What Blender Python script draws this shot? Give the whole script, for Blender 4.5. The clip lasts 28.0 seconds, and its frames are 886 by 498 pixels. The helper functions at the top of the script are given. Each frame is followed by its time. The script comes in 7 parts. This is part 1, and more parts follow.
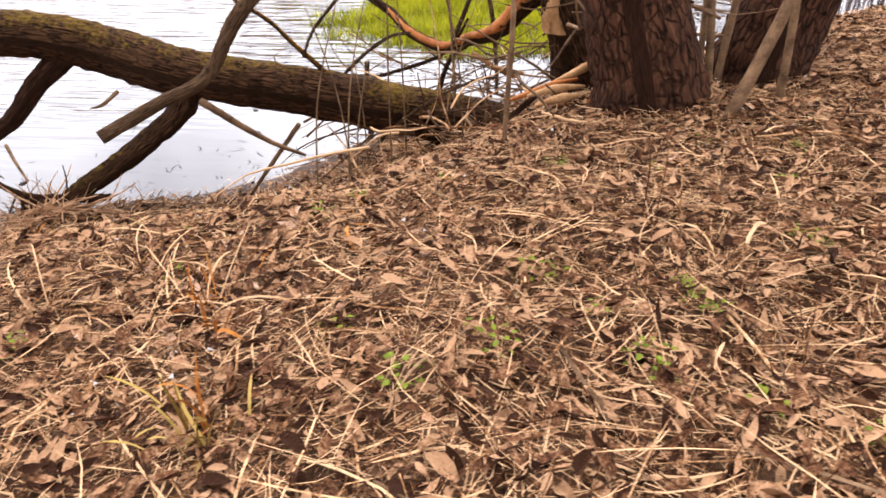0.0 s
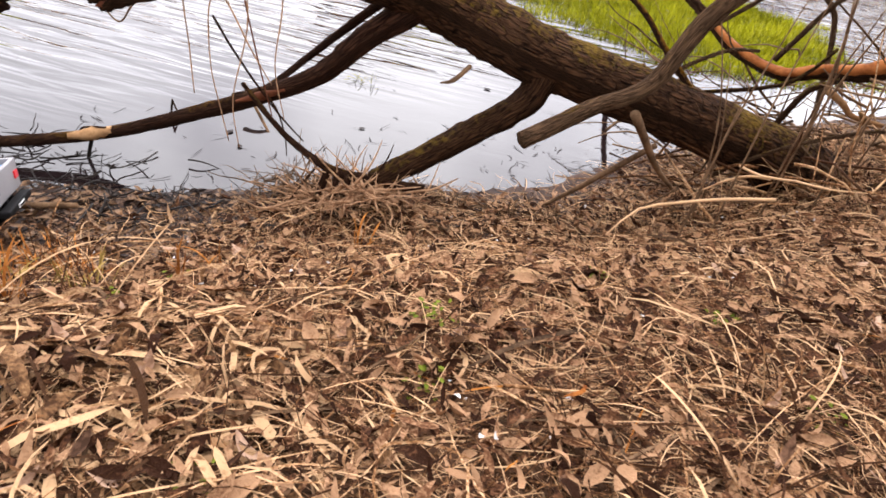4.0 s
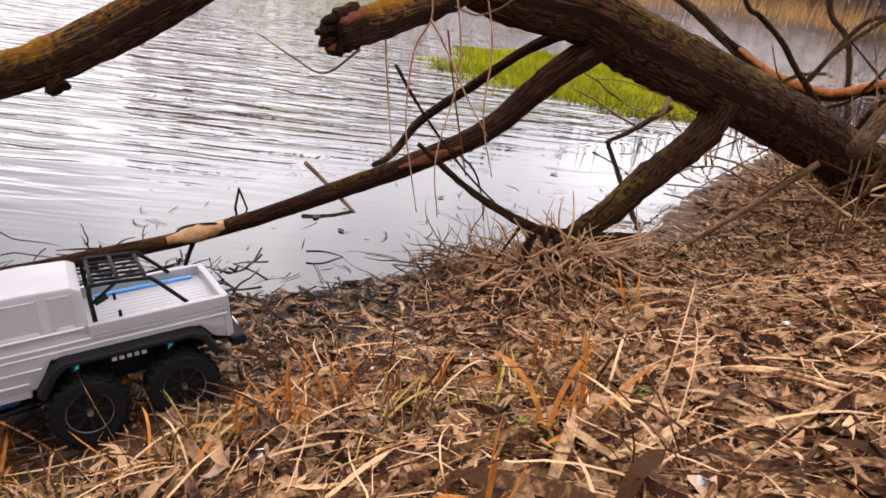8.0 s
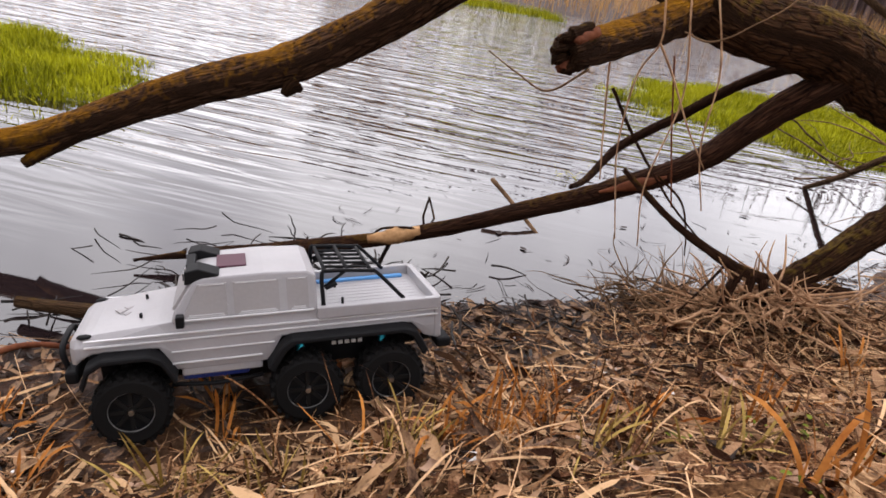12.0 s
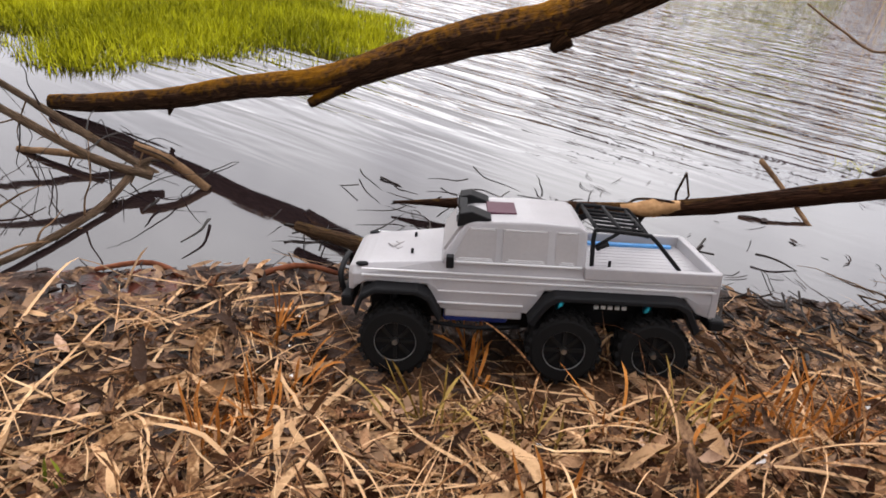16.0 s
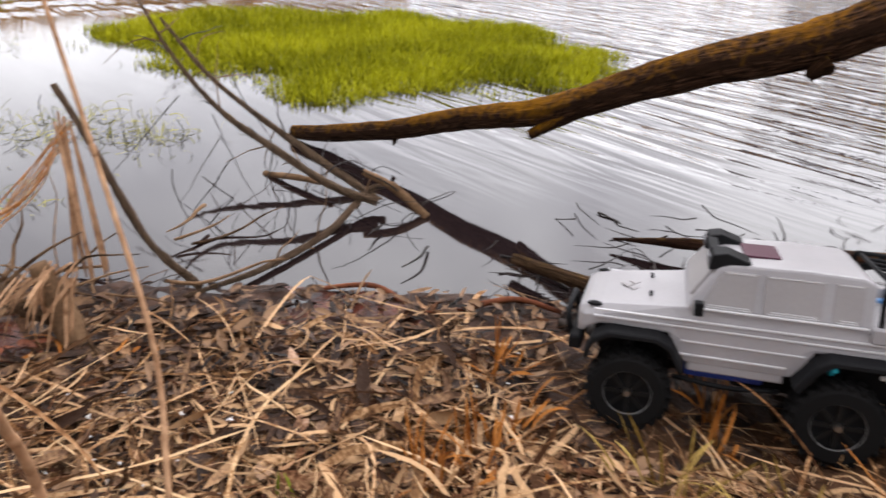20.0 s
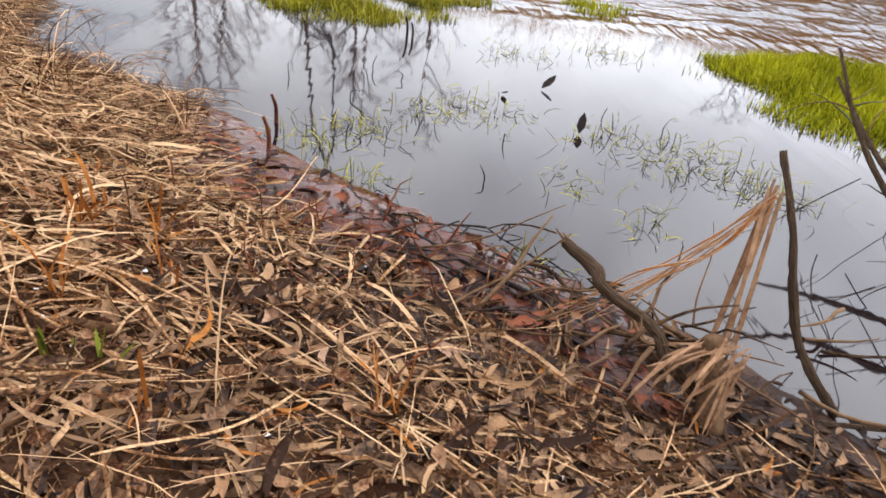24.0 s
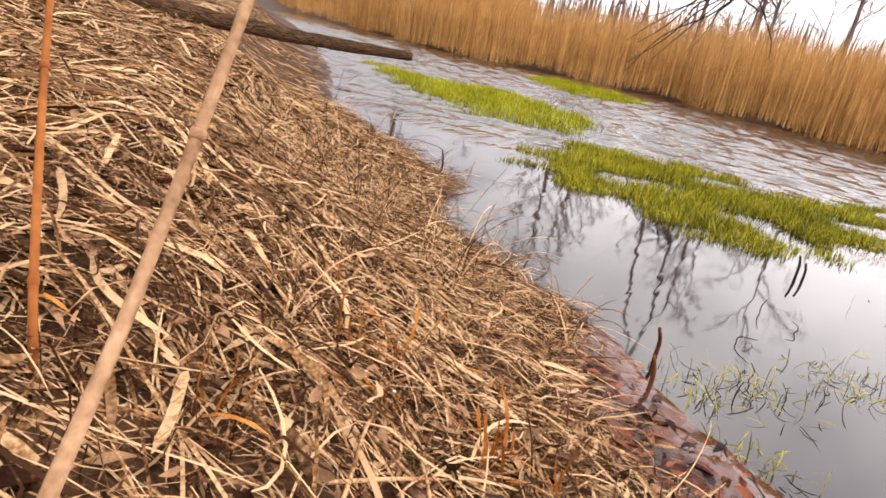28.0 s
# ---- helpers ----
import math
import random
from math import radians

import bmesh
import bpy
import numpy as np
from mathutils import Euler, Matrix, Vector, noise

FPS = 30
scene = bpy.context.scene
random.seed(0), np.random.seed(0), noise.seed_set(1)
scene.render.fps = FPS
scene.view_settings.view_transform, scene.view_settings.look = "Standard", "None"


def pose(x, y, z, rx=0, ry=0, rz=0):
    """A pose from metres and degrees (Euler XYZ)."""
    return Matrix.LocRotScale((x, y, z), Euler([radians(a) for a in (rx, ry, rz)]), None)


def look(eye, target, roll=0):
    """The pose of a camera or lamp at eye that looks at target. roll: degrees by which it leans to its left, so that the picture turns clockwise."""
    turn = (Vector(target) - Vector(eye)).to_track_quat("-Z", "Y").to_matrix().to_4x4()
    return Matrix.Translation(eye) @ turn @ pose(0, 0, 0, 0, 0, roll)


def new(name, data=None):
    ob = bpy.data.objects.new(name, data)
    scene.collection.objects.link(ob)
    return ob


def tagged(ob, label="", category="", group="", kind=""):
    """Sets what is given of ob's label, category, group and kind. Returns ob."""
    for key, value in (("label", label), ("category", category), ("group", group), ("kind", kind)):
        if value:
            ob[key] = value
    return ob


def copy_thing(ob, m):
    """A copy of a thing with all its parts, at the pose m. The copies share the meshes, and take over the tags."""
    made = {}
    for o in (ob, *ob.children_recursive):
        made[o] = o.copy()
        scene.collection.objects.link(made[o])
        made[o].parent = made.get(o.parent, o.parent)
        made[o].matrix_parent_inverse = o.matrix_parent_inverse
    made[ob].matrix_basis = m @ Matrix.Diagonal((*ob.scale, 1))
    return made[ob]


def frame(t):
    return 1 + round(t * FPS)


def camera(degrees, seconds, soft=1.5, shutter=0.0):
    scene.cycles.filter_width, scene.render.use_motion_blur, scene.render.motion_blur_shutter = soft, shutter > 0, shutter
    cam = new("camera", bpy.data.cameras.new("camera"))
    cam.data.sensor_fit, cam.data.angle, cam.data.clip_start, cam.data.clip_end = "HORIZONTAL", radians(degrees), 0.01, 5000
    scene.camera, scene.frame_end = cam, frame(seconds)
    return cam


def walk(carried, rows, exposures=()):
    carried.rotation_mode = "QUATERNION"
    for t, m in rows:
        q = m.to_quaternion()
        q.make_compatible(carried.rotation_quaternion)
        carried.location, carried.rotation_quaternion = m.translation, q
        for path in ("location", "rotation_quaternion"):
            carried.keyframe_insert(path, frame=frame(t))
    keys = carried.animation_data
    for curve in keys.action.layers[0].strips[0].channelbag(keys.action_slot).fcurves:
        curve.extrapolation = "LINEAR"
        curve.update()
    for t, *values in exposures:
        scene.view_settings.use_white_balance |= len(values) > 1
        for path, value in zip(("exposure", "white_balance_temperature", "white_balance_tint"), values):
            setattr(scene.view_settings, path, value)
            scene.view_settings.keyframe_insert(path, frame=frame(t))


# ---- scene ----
cam = camera(67.8, 28.0, soft=1.65, shutter=0.4)
PATH = [
    (0, (1.423, -0.017, 1.258), (1.195, 1.686, 0.234), -0.5),
    (0.5, (1.333, -0.009, 1.247), (1.091, 1.68, 0.202), -0.1),
    (1, (1.168, 0.058, 1.241), (0.916, 1.73, 0.172), 1.1),
    (1.5, (0.985, 0.182, 1.237), (0.723, 1.859, 0.18), 3.1),
    (2, (0.86, 0.222, 1.229), (0.545, 1.925, 0.228), 6.0),
    (2.5, (0.692, 0.21, 1.203), (0.386, 1.936, 0.239), 10.2),
    (3, (0.509, 0.193, 1.207), (0.309, 1.927, 0.232), 12.0),
    (3.5, (0.384, 0.222, 1.174), (0.065, 1.881, 0.103), 10.3),
    (5.5, (-0.144, 0.336, 1.094), (-0.034, 2.005, -0.003), 12.1),
    (6, (-0.483, 0.38, 1.027), (-0.263, 2.041, -0.065), 12.9),
    (6.5, (-0.609, 0.452, 0.937), (-0.276, 2.119, -0.116), 13.3),
    (7, (-0.674, 0.433, 0.812), (-0.364, 2.198, -0.075), 10.7),
    (7.5, (-0.691, 0.389, 0.817), (-0.559, 2.183, -0.057), 9.2),
    (8, (-0.688, 0.363, 0.825), (-0.522, 2.185, 0.017), 8.0),
    (8.5, (-0.706, 0.363, 0.822), (-0.548, 2.193, 0.031), 8.4),
    (9, (-0.719, 0.362, 0.817), (-0.596, 2.202, 0.043), 8.6),
    (9.5, (-0.734, 0.361, 0.815), (-0.665, 2.211, 0.058), 8.8),
    (10, (-0.746, 0.357, 0.808), (-0.748, 2.21, 0.056), 8.7),
    (10.5, (-0.762, 0.354, 0.806), (-0.815, 2.204, 0.047), 8.6),
    (11, (-0.785, 0.351, 0.805), (-0.927, 2.193, 0.039), 8.6),
    (11.5, (-0.804, 0.353, 0.798), (-1.036, 2.179, 0.016), 9.3),
    (12, (-0.805, 0.353, 0.792), (-1.074, 2.166, -0.008), 9.4),
    (12.5, (-0.831, 0.356, 0.779), (-1.142, 2.154, -0.04), 9.3),
    (13, (-0.859, 0.36, 0.765), (-1.354, 2.087, -0.114), 9.5),
    (13.5, (-0.87, 0.361, 0.765), (-1.481, 2.02, -0.168), 9.7),
    (15.5, (-0.921, 0.34, 0.735), (-1.776, 1.911, -0.16), 9.5),
    (16, (-0.903, 0.355, 0.727), (-1.722, 1.911, -0.225), 8.3),
    (16.5, (-0.932, 0.352, 0.719), (-1.801, 1.859, -0.268), 7.3),
    (17, (-0.948, 0.358, 0.747), (-1.966, 1.773, -0.234), 3.8),
    (17.5, (-0.922, 0.361, 0.736), (-2.008, 1.783, -0.158), 2.6),
    (18, (-0.926, 0.362, 0.735), (-2.024, 1.787, -0.14), 2.7),
    (18.5, (-0.935, 0.351, 0.731), (-2.051, 1.775, -0.123), 3.1),
    (19, (-0.937, 0.35, 0.731), (-2.092, 1.756, -0.1), 3.6),
    (19.5, (-0.95, 0.35, 0.71), (-2.134, 1.72, -0.141), 4.0),
    (20, (-0.987, 0.36, 0.689), (-2.276, 1.591, -0.219), 3.3),
    (20.5, (-1.101, 0.253, 0.699), (-2.553, 1.228, -0.27), 3.6),
    (21, (-1.134, 0.192, 0.705), (-2.718, 0.866, -0.314), 5.2),
    (21.5, (-1.147, 0.164, 0.701), (-2.807, 0.637, -0.31), 5.8),
    (22, (-1.161, 0.151, 0.701), (-2.835, 0.487, -0.339), 3.9),
    (22.5, (-1.182, 0.143, 0.7), (-2.879, 0.351, -0.337), 3.4),
    (24.5, (-1.287, 0.063, 0.708), (-3.045, 0.077, -0.245), 9.2),
    (25, (-1.298, 0.043, 0.714), (-3.067, 0.026, -0.218), 9.8),
    (25.5, (-1.329, -0.002, 0.72), (-3.113, -0.198, -0.162), 5.3),
    (26, (-1.367, -0.069, 0.733), (-3.139, -0.527, -0.073), 6.5),
    (26.5, (-1.376, -0.114, 0.725), (-3.111, -0.757, -0.036), 10.2),
    (27, (-1.384, -0.144, 0.747), (-3.092, -0.894, 0.028), 9.8),
    (27.5, (-1.392, -0.177, 0.751), (-3.08, -1.026, 0.096), 10.6),
    (28, (-1.392, -0.193, 0.757), (-3.064, -1.089, 0.124), 11.4),
]
EXPOSURES = [(0, 1.06, 6400, 14), (3.5, 0.8, 6400, 13), (6.5, 0.74, 6650, 17), (8.5, 0.47, 6550, 15), (12, 0.28, 6500, 14), (13.5, 0.27, 6450, 11), (17, 0.38, 6550, 12), (20.3, 0.3, 6400, 12), (22, 0.3, 6150, 11), (25, 0.31, 6350, 11), (26.8, 0.37, 6650, 13), (28, 0.47, 6900, 15)]
walk(cam, [(t, look(eye, target, roll)) for t, eye, target, roll in PATH], EXPOSURES)

# ---- light: a bright overcast sky with a soft, low-contrast sun ----
SUN_EL, SUN_AZ = radians(52), radians(-10)
world = bpy.data.worlds.new("overcast")
scene.world = world
world.use_nodes = True
wn, wl = world.node_tree.nodes, world.node_tree.links
bg = wn["Background"]
sky = wn.new("ShaderNodeTexSky")
sky.sky_type, sky.sun_disc = "NISHITA", False
sky.sun_elevation, sky.sun_rotation = SUN_EL, SUN_AZ
sky.dust_density, sky.air_density = 3.0, 1.0
cloud = wn.new("ShaderNodeTexNoise")
cloud.inputs["Scale"].default_value, cloud.inputs["Detail"].default_value = 2.2, 5.0
cramp = wn.new("ShaderNodeValToRGB")
cramp.color_ramp.elements[0].position, cramp.color_ramp.elements[0].color = 0.36, (5.6, 5.6, 6.2, 1)
cramp.color_ramp.elements[1].position, cramp.color_ramp.elements[1].color = 0.60, (11.2, 11.2, 11.6, 1)
wmix = wn.new("ShaderNodeMixRGB")
wmix.inputs[0].default_value = 0.88
wl.new(cloud.outputs["Fac"], cramp.inputs[0])
wl.new(sky.outputs[0], wmix.inputs[1])
wl.new(cramp.outputs[0], wmix.inputs[2])
wgeo, wsep = wn.new("ShaderNodeTexCoord"), wn.new("ShaderNodeSeparateXYZ")
wl.new(wgeo.outputs["Generated"], wsep.inputs[0])


def sky_math(op, *vals):
    k = wn.new("ShaderNodeMath")
    k.operation = op
    for j, q in enumerate(vals):
        if isinstance(q, float):
            k.inputs[j].default_value = q
        else:
            wl.new(q, k.inputs[j])
    return k.outputs[0]


# Cloud is thinner, so brighter, low down and on the sun's side.
toward = sky_math("ADD", sky_math("MULTIPLY", wsep.outputs["X"], math.sin(SUN_AZ)), sky_math("MULTIPLY", wsep.outputs["Y"], math.cos(SUN_AZ)))
lift = wn.new("ShaderNodeMapRange")
lift.inputs["From Min"].default_value, lift.inputs["From Max"].default_value = -1.0, 1.0
lift.inputs["To Min"].default_value, lift.inputs["To Max"].default_value = 0.55, 1.9
wl.new(toward, lift.inputs["Value"])
wgain = wn.new("ShaderNodeMixRGB")
wgain.blend_type = "MULTIPLY"
wgain.inputs[0].default_value = 1.0
wl.new(wmix.outputs[0], wgain.inputs[1])
wl.new(lift.outputs[0], wgain.inputs[2])
wl.new(wgain.outputs[0], bg.inputs[0])
bg.inputs[1].default_value = 0.12
sun = new("sun", bpy.data.lights.new("sun", "SUN"))
sun.data.energy, sun.data.angle, sun.data.color = 1.0, radians(179), (1.0, 0.94, 0.85)
sun.matrix_world = look((0, 0, 0), (-math.sin(SUN_AZ) * math.cos(SUN_EL), -math.cos(SUN_AZ) * math.cos(SUN_EL), -math.sin(SUN_EL)))


# ---- materials ----
def mat(name, dark, light, scale=8.0, rough=0.85, bump=0.3, fine=80.0, metal=0.0, island=0.0, third=None, stretch=(1, 1, 1), spec=0.06, obj=0.0, grain=0.45):
    """Two scales of noise between two or three colours, with relief; island: spread of tone between separate pieces."""
    m = bpy.data.materials.new(name)
    m.use_nodes = True
    n, l = m.node_tree.nodes, m.node_tree.links
    b = n["Principled BSDF"]
    tc = n.new("ShaderNodeTexCoord")
    mp = n.new("ShaderNodeMapping")
    mp.inputs["Scale"].default_value = stretch
    l.new(tc.outputs["Object"], mp.inputs[0])
    big, small = n.new("ShaderNodeTexNoise"), n.new("ShaderNodeTexNoise")
    for t, s, d in ((big, scale, 4), (small, fine, 3)):
        t.inputs["Scale"].default_value, t.inputs["Detail"].default_value = s, d
        l.new(mp.outputs[0], t.inputs["Vector"])
    add = n.new("ShaderNodeMath")
    add.operation = "MULTIPLY_ADD"
    l.new(small.outputs["Fac"], add.inputs[0])
    add.inputs[1].default_value = grain
    l.new(big.outputs["Fac"], add.inputs[2])
    even = n.new("ShaderNodeMath")
    even.operation = "SUBTRACT"
    l.new(add.outputs[0], even.inputs[0])
    even.inputs[1].default_value = (grain - 0.45) / 2
    val = even.outputs[0]
    if island or obj:
        src = n.new("ShaderNodeNewGeometry") if island else n.new("ShaderNodeObjectInfo")
        mul = n.new("ShaderNodeMath")
        mul.operation = "MULTIPLY_ADD"
        l.new(src.outputs["Random Per Island" if island else "Random"], mul.inputs[0])
        mul.inputs[1].default_value = island or obj
        l.new(val, mul.inputs[2])
        sub = n.new("ShaderNodeMath")
        sub.operation = "SUBTRACT"
        l.new(mul.outputs[0], sub.inputs[0])
        sub.inputs[1].default_value = (island or obj) / 2
        val = sub.outputs[0]
    ramp = n.new("ShaderNodeValToRGB")
    e = ramp.color_ramp.elements
    e[0].position, e[0].color = 0.45, (*dark, 1)
    e[1].position, e[1].color = 0.98, (*light, 1)
    if third:
        x = e.new(0.72)
        x.color = (*third, 1)
    l.new(val, ramp.inputs[0])
    l.new(ramp.outputs[0], b.inputs["Base Color"])
    b.inputs["Roughness"].default_value, b.inputs["Metallic"].default_value = rough, metal
    b.inputs["Specular IOR Level"].default_value = spec
    if bump:
        bp = n.new("ShaderNodeBump")
        bp.inputs["Strength"].default_value, bp.inputs["Distance"].default_value = bump, 0.01
        l.new(add.outputs[0], bp.inputs["Height"])
        l.new(bp.outputs[0], b.inputs["Normal"])
    return m


def bark_mat(name, dark, light, lichen, amount, furrow=9.0):
    """Furrowed bark with flecks of yellow lichen, thickest on the faces that look up."""
    m = bpy.data.materials.new(name)
    m.use_nodes = True
    n, l = m.node_tree.nodes, m.node_tree.links
    b = n["Principled BSDF"]
    tc, geo = n.new("ShaderNodeTexCoord"), n.new("ShaderNodeNewGeometry")
    mp = n.new("ShaderNodeMapping")
    mp.inputs["Scale"].default_value = (0.55, 4, 1)
    l.new(tc.outputs["UV"], mp.inputs[0])
    tex = {}
    for key, sc, det, dist in (("fur", furrow, 7, 0.5), ("patch", 5.0, 4, 0.0), ("fleck", 60.0, 4, 0.0)):
        t = n.new("ShaderNodeTexNoise")
        t.inputs["Scale"].default_value, t.inputs["Detail"].default_value, t.inputs["Distortion"].default_value = sc, det, dist
        l.new(mp.outputs[0] if key == "fur" else tc.outputs["Object"], t.inputs["Vector"])
        tex[key] = t.outputs["Fac"]
    ramp = n.new("ShaderNodeValToRGB")
    e = ramp.color_ramp.elements
    e[0].position, e[0].color = 0.30, (*dark, 1)
    e[1].position, e[1].color = 0.74, (*light, 1)
    l.new(tex["fur"], ramp.inputs[0])
    plate = n.new("ShaderNodeTexVoronoi")
    plate.feature = "DISTANCE_TO_EDGE"
    pm = n.new("ShaderNodeMapping")
    pm.inputs["Scale"].default_value = (11, 36, 1)
    warp = n.new("ShaderNodeVectorMath")
    warp.operation = "MULTIPLY_ADD"
    l.new(tc.outputs["UV"], pm.inputs[0])
    wob = n.new("ShaderNodeTexNoise")
    wob.inputs["Scale"].default_value = 24.0
    l.new(tc.outputs["Object"], wob.inputs["Vector"])
    l.new(wob.outputs["Color"], warp.inputs[0])
    warp.inputs[1].default_value = (1.1, 1.1, 0)
    l.new(pm.outputs[0], warp.inputs[2])
    l.new(warp.outputs[0], plate.inputs["Vector"])
    plate.inputs["Scale"].default_value = 1.0
    crack = n.new("ShaderNodeMapRange")
    crack.inputs["From Max"].default_value, crack.inputs["To Min"].default_value = 0.16, 0.25
    l.new(plate.outputs["Distance"], crack.inputs["Value"])
    cut = n.new("ShaderNodeMixRGB")
    cut.blend_type = "MULTIPLY"
    cut.inputs[0].default_value = 0.85
    l.new(ramp.outputs[0], cut.inputs[1])
    l.new(crack.outputs[0], cut.inputs[2])
    sep = n.new("ShaderNodeSeparateXYZ")
    l.new(geo.outputs["Normal"], sep.inputs[0])

    def madd(a, k, c):
        q = n.new("ShaderNodeMath")
        q.operation = "MULTIPLY_ADD"
        l.new(a, q.inputs[0])
        q.inputs[1].default_value = k
        if isinstance(c, float):
            q.inputs[2].default_value = c
        else:
            l.new(c, q.inputs[2])
        return q.outputs[0]

    tot = madd(sep.outputs["Z"], 0.22, madd(tex["fleck"], 0.55, madd(tex["patch"], 0.6, 0.0)))
    lr = n.new("ShaderNodeValToRGB")
    lr.color_ramp.elements[0].position, lr.color_ramp.elements[1].position = 0.74 - amount, 0.98 - amount
    l.new(tot, lr.inputs[0])
    mix = n.new("ShaderNodeMixRGB")
    l.new(lr.outputs[0], mix.inputs[0])
    l.new(cut.outputs[0], mix.inputs[1])
    mix.inputs[2].default_value = (*lichen, 1)
    l.new(mix.outputs[0], b.inputs["Base Color"])
    b.inputs["Roughness"].default_value = 0.9
    b.inputs["Specular IOR Level"].default_value = 0.06
    hgt = madd(crack.outputs[0], 0.5, madd(tex["fleck"], 0.45, tex["fur"]))
    bp = n.new("ShaderNodeBump")
    bp.inputs["Strength"].default_value, bp.inputs["Distance"].default_value = 1.0, 0.36 / furrow
    l.new(hgt, bp.inputs["Height"])
    l.new(bp.outputs[0], b.inputs["Normal"])
    return m


def water_mat():
    m = bpy.data.materials.new("pond_water")
    m.use_nodes = True
    n, l = m.node_tree.nodes, m.node_tree.links
    b = n["Principled BSDF"]
    geo = n.new("ShaderNodeNewGeometry")
    b.inputs["Base Color"].default_value = (0.015, 0.0095, 0.0098, 1)
    b.inputs["Roughness"].default_value = 0.04
    b.inputs["IOR"].default_value = 1.68
    mp = n.new("ShaderNodeMapping")
    mp.inputs["Rotation"].default_value = (0, 0, radians(-12))
    mp.inputs["Scale"].default_value = (1.5, 10.5, 1)
    l.new(geo.outputs["Position"], mp.inputs[0])
    rip = n.new("ShaderNodeTexNoise")
    rip.inputs["Scale"].default_value, rip.inputs["Detail"].default_value, rip.inputs["Distortion"].default_value = 1.0, 2, 0.45
    l.new(mp.outputs[0], rip.inputs["Vector"])
    # The open channel is ruffled by wind; the shallows behind the grass lie still.
    sep = n.new("ShaderNodeSeparateXYZ")
    l.new(geo.outputs["Position"], sep.inputs[0])
    def calc(op, u, w):
        k = n.new("ShaderNodeMath")
        k.operation = op
        for j, q in enumerate((u, w)):
            if isinstance(q, (int, float)):
                k.inputs[j].default_value = q
            else:
                l.new(q, k.inputs[j])
        return k.outputs[0]

    west = calc("MAXIMUM", calc("SUBTRACT", calc("MULTIPLY", sep.outputs["X"], -1.0), 2.5), 0.0)
    north = calc("SUBTRACT", calc("SUBTRACT", sep.outputs["Y"], 1.35), calc("MULTIPLY", west, 0.35))
    out = calc("SUBTRACT", calc("SUBTRACT", calc("MULTIPLY", sep.outputs["Y"], 0.756), calc("MULTIPLY", sep.outputs["X"], 0.655)), 2.55)
    shelter = calc("MINIMUM", calc("MULTIPLY", calc("MINIMUM", north, out), 0.4), 0.34)
    open_water = calc("DIVIDE", calc("SUBTRACT", calc("MULTIPLY", sep.outputs["X"], -1.0), 5.6), 1.8)
    mask = calc("MAXIMUM", shelter, calc("MINIMUM", open_water, 0.16))
    far = n.new("ShaderNodeMapRange")
    far.inputs["From Min"].default_value, far.inputs["From Max"].default_value = 0.0, 1.0
    far.inputs["To Min"].default_value, far.inputs["To Max"].default_value = 0.012, 1.0
    l.new(mask, far.inputs["Value"])
    bp = n.new("ShaderNodeBump")
    bp.inputs["Distance"].default_value = 0.085
    l.new(far.outputs[0], bp.inputs["Strength"])
    chop = n.new("ShaderNodeTexNoise")
    chop.inputs["Scale"].default_value, chop.inputs["Detail"].default_value = 1.0, 3
    turn = n.new("ShaderNodeMapping")
    turn.inputs["Rotation"].default_value = (0, 0, radians(-25))
    turn.inputs["Scale"].default_value = (5.0, 1.8, 1)
    l.new(geo.outputs["Position"], turn.inputs[0])
    l.new(turn.outputs[0], chop.inputs["Vector"])
    rough = calc("MINIMUM", calc("MAXIMUM", open_water, 0.0), 1.0)
    l.new(calc("ADD", rip.outputs["Fac"], calc("MULTIPLY", calc("MULTIPLY", chop.outputs["Fac"], rough), 1.3)), bp.inputs["Height"])
    l.new(calc("ADD", calc("MULTIPLY", rough, 0.08), 0.04), b.inputs["Roughness"])
    l.new(bp.outputs[0], b.inputs["Normal"])
    return m


M_SOIL = mat("leafy_soil", (0.024, 0.012, 0.007), (0.17, 0.09, 0.05), 25, 0.95, 0.8, 160)
M_MUD = mat("wet_mud", (0.013, 0.007, 0.005), (0.095, 0.05, 0.033), 14, 0.55, 1.0, 70, spec=0.12)
M_REDLEAF = mat("silted_red_leaf", (0.02, 0.006, 0.004), (0.30, 0.095, 0.045), 30, 0.5, 0.3, 160, island=1.0, third=(0.10, 0.028, 0.015), spec=0.2)
M_REDMUD = mat("red_brown_mud", (0.018, 0.006, 0.005), (0.19, 0.058, 0.032), 16, 0.3, 1.0, 60, spec=0.35)
M_REDFILM = mat("red_mud_under_water_film", (0.03, 0.01, 0.007), (0.17, 0.053, 0.034), 9, 0.14, 0.5, 26, spec=0.45)
M_LEAF = mat("dry_willow_leaf", (0.03, 0.011, 0.005), (0.42, 0.238, 0.128), 30, 0.7, 0.5, 220, island=1.0, third=(0.155, 0.067, 0.031), grain=0.9)
M_GREYLEAF = mat("weathered_reed_leaf", (0.035, 0.016, 0.008), (0.38, 0.225, 0.115), 30, 0.6, 0.3, 160, island=1.0, third=(0.17, 0.092, 0.052), spec=0.12, grain=0.9)
M_BIGLEAF = mat("large_dry_leaf", (0.06, 0.03, 0.018), (0.58, 0.38, 0.26), 2, 0.7, 0.15, 9, third=(0.28, 0.15, 0.088), obj=0.7)
M_WETLEAF = mat("wet_dark_leaf", (0.02, 0.009, 0.005), (0.27, 0.155, 0.082), 30, 0.5, 0.2, 160, island=0.9, third=(0.08, 0.043, 0.027), spec=0.2, grain=0.8)
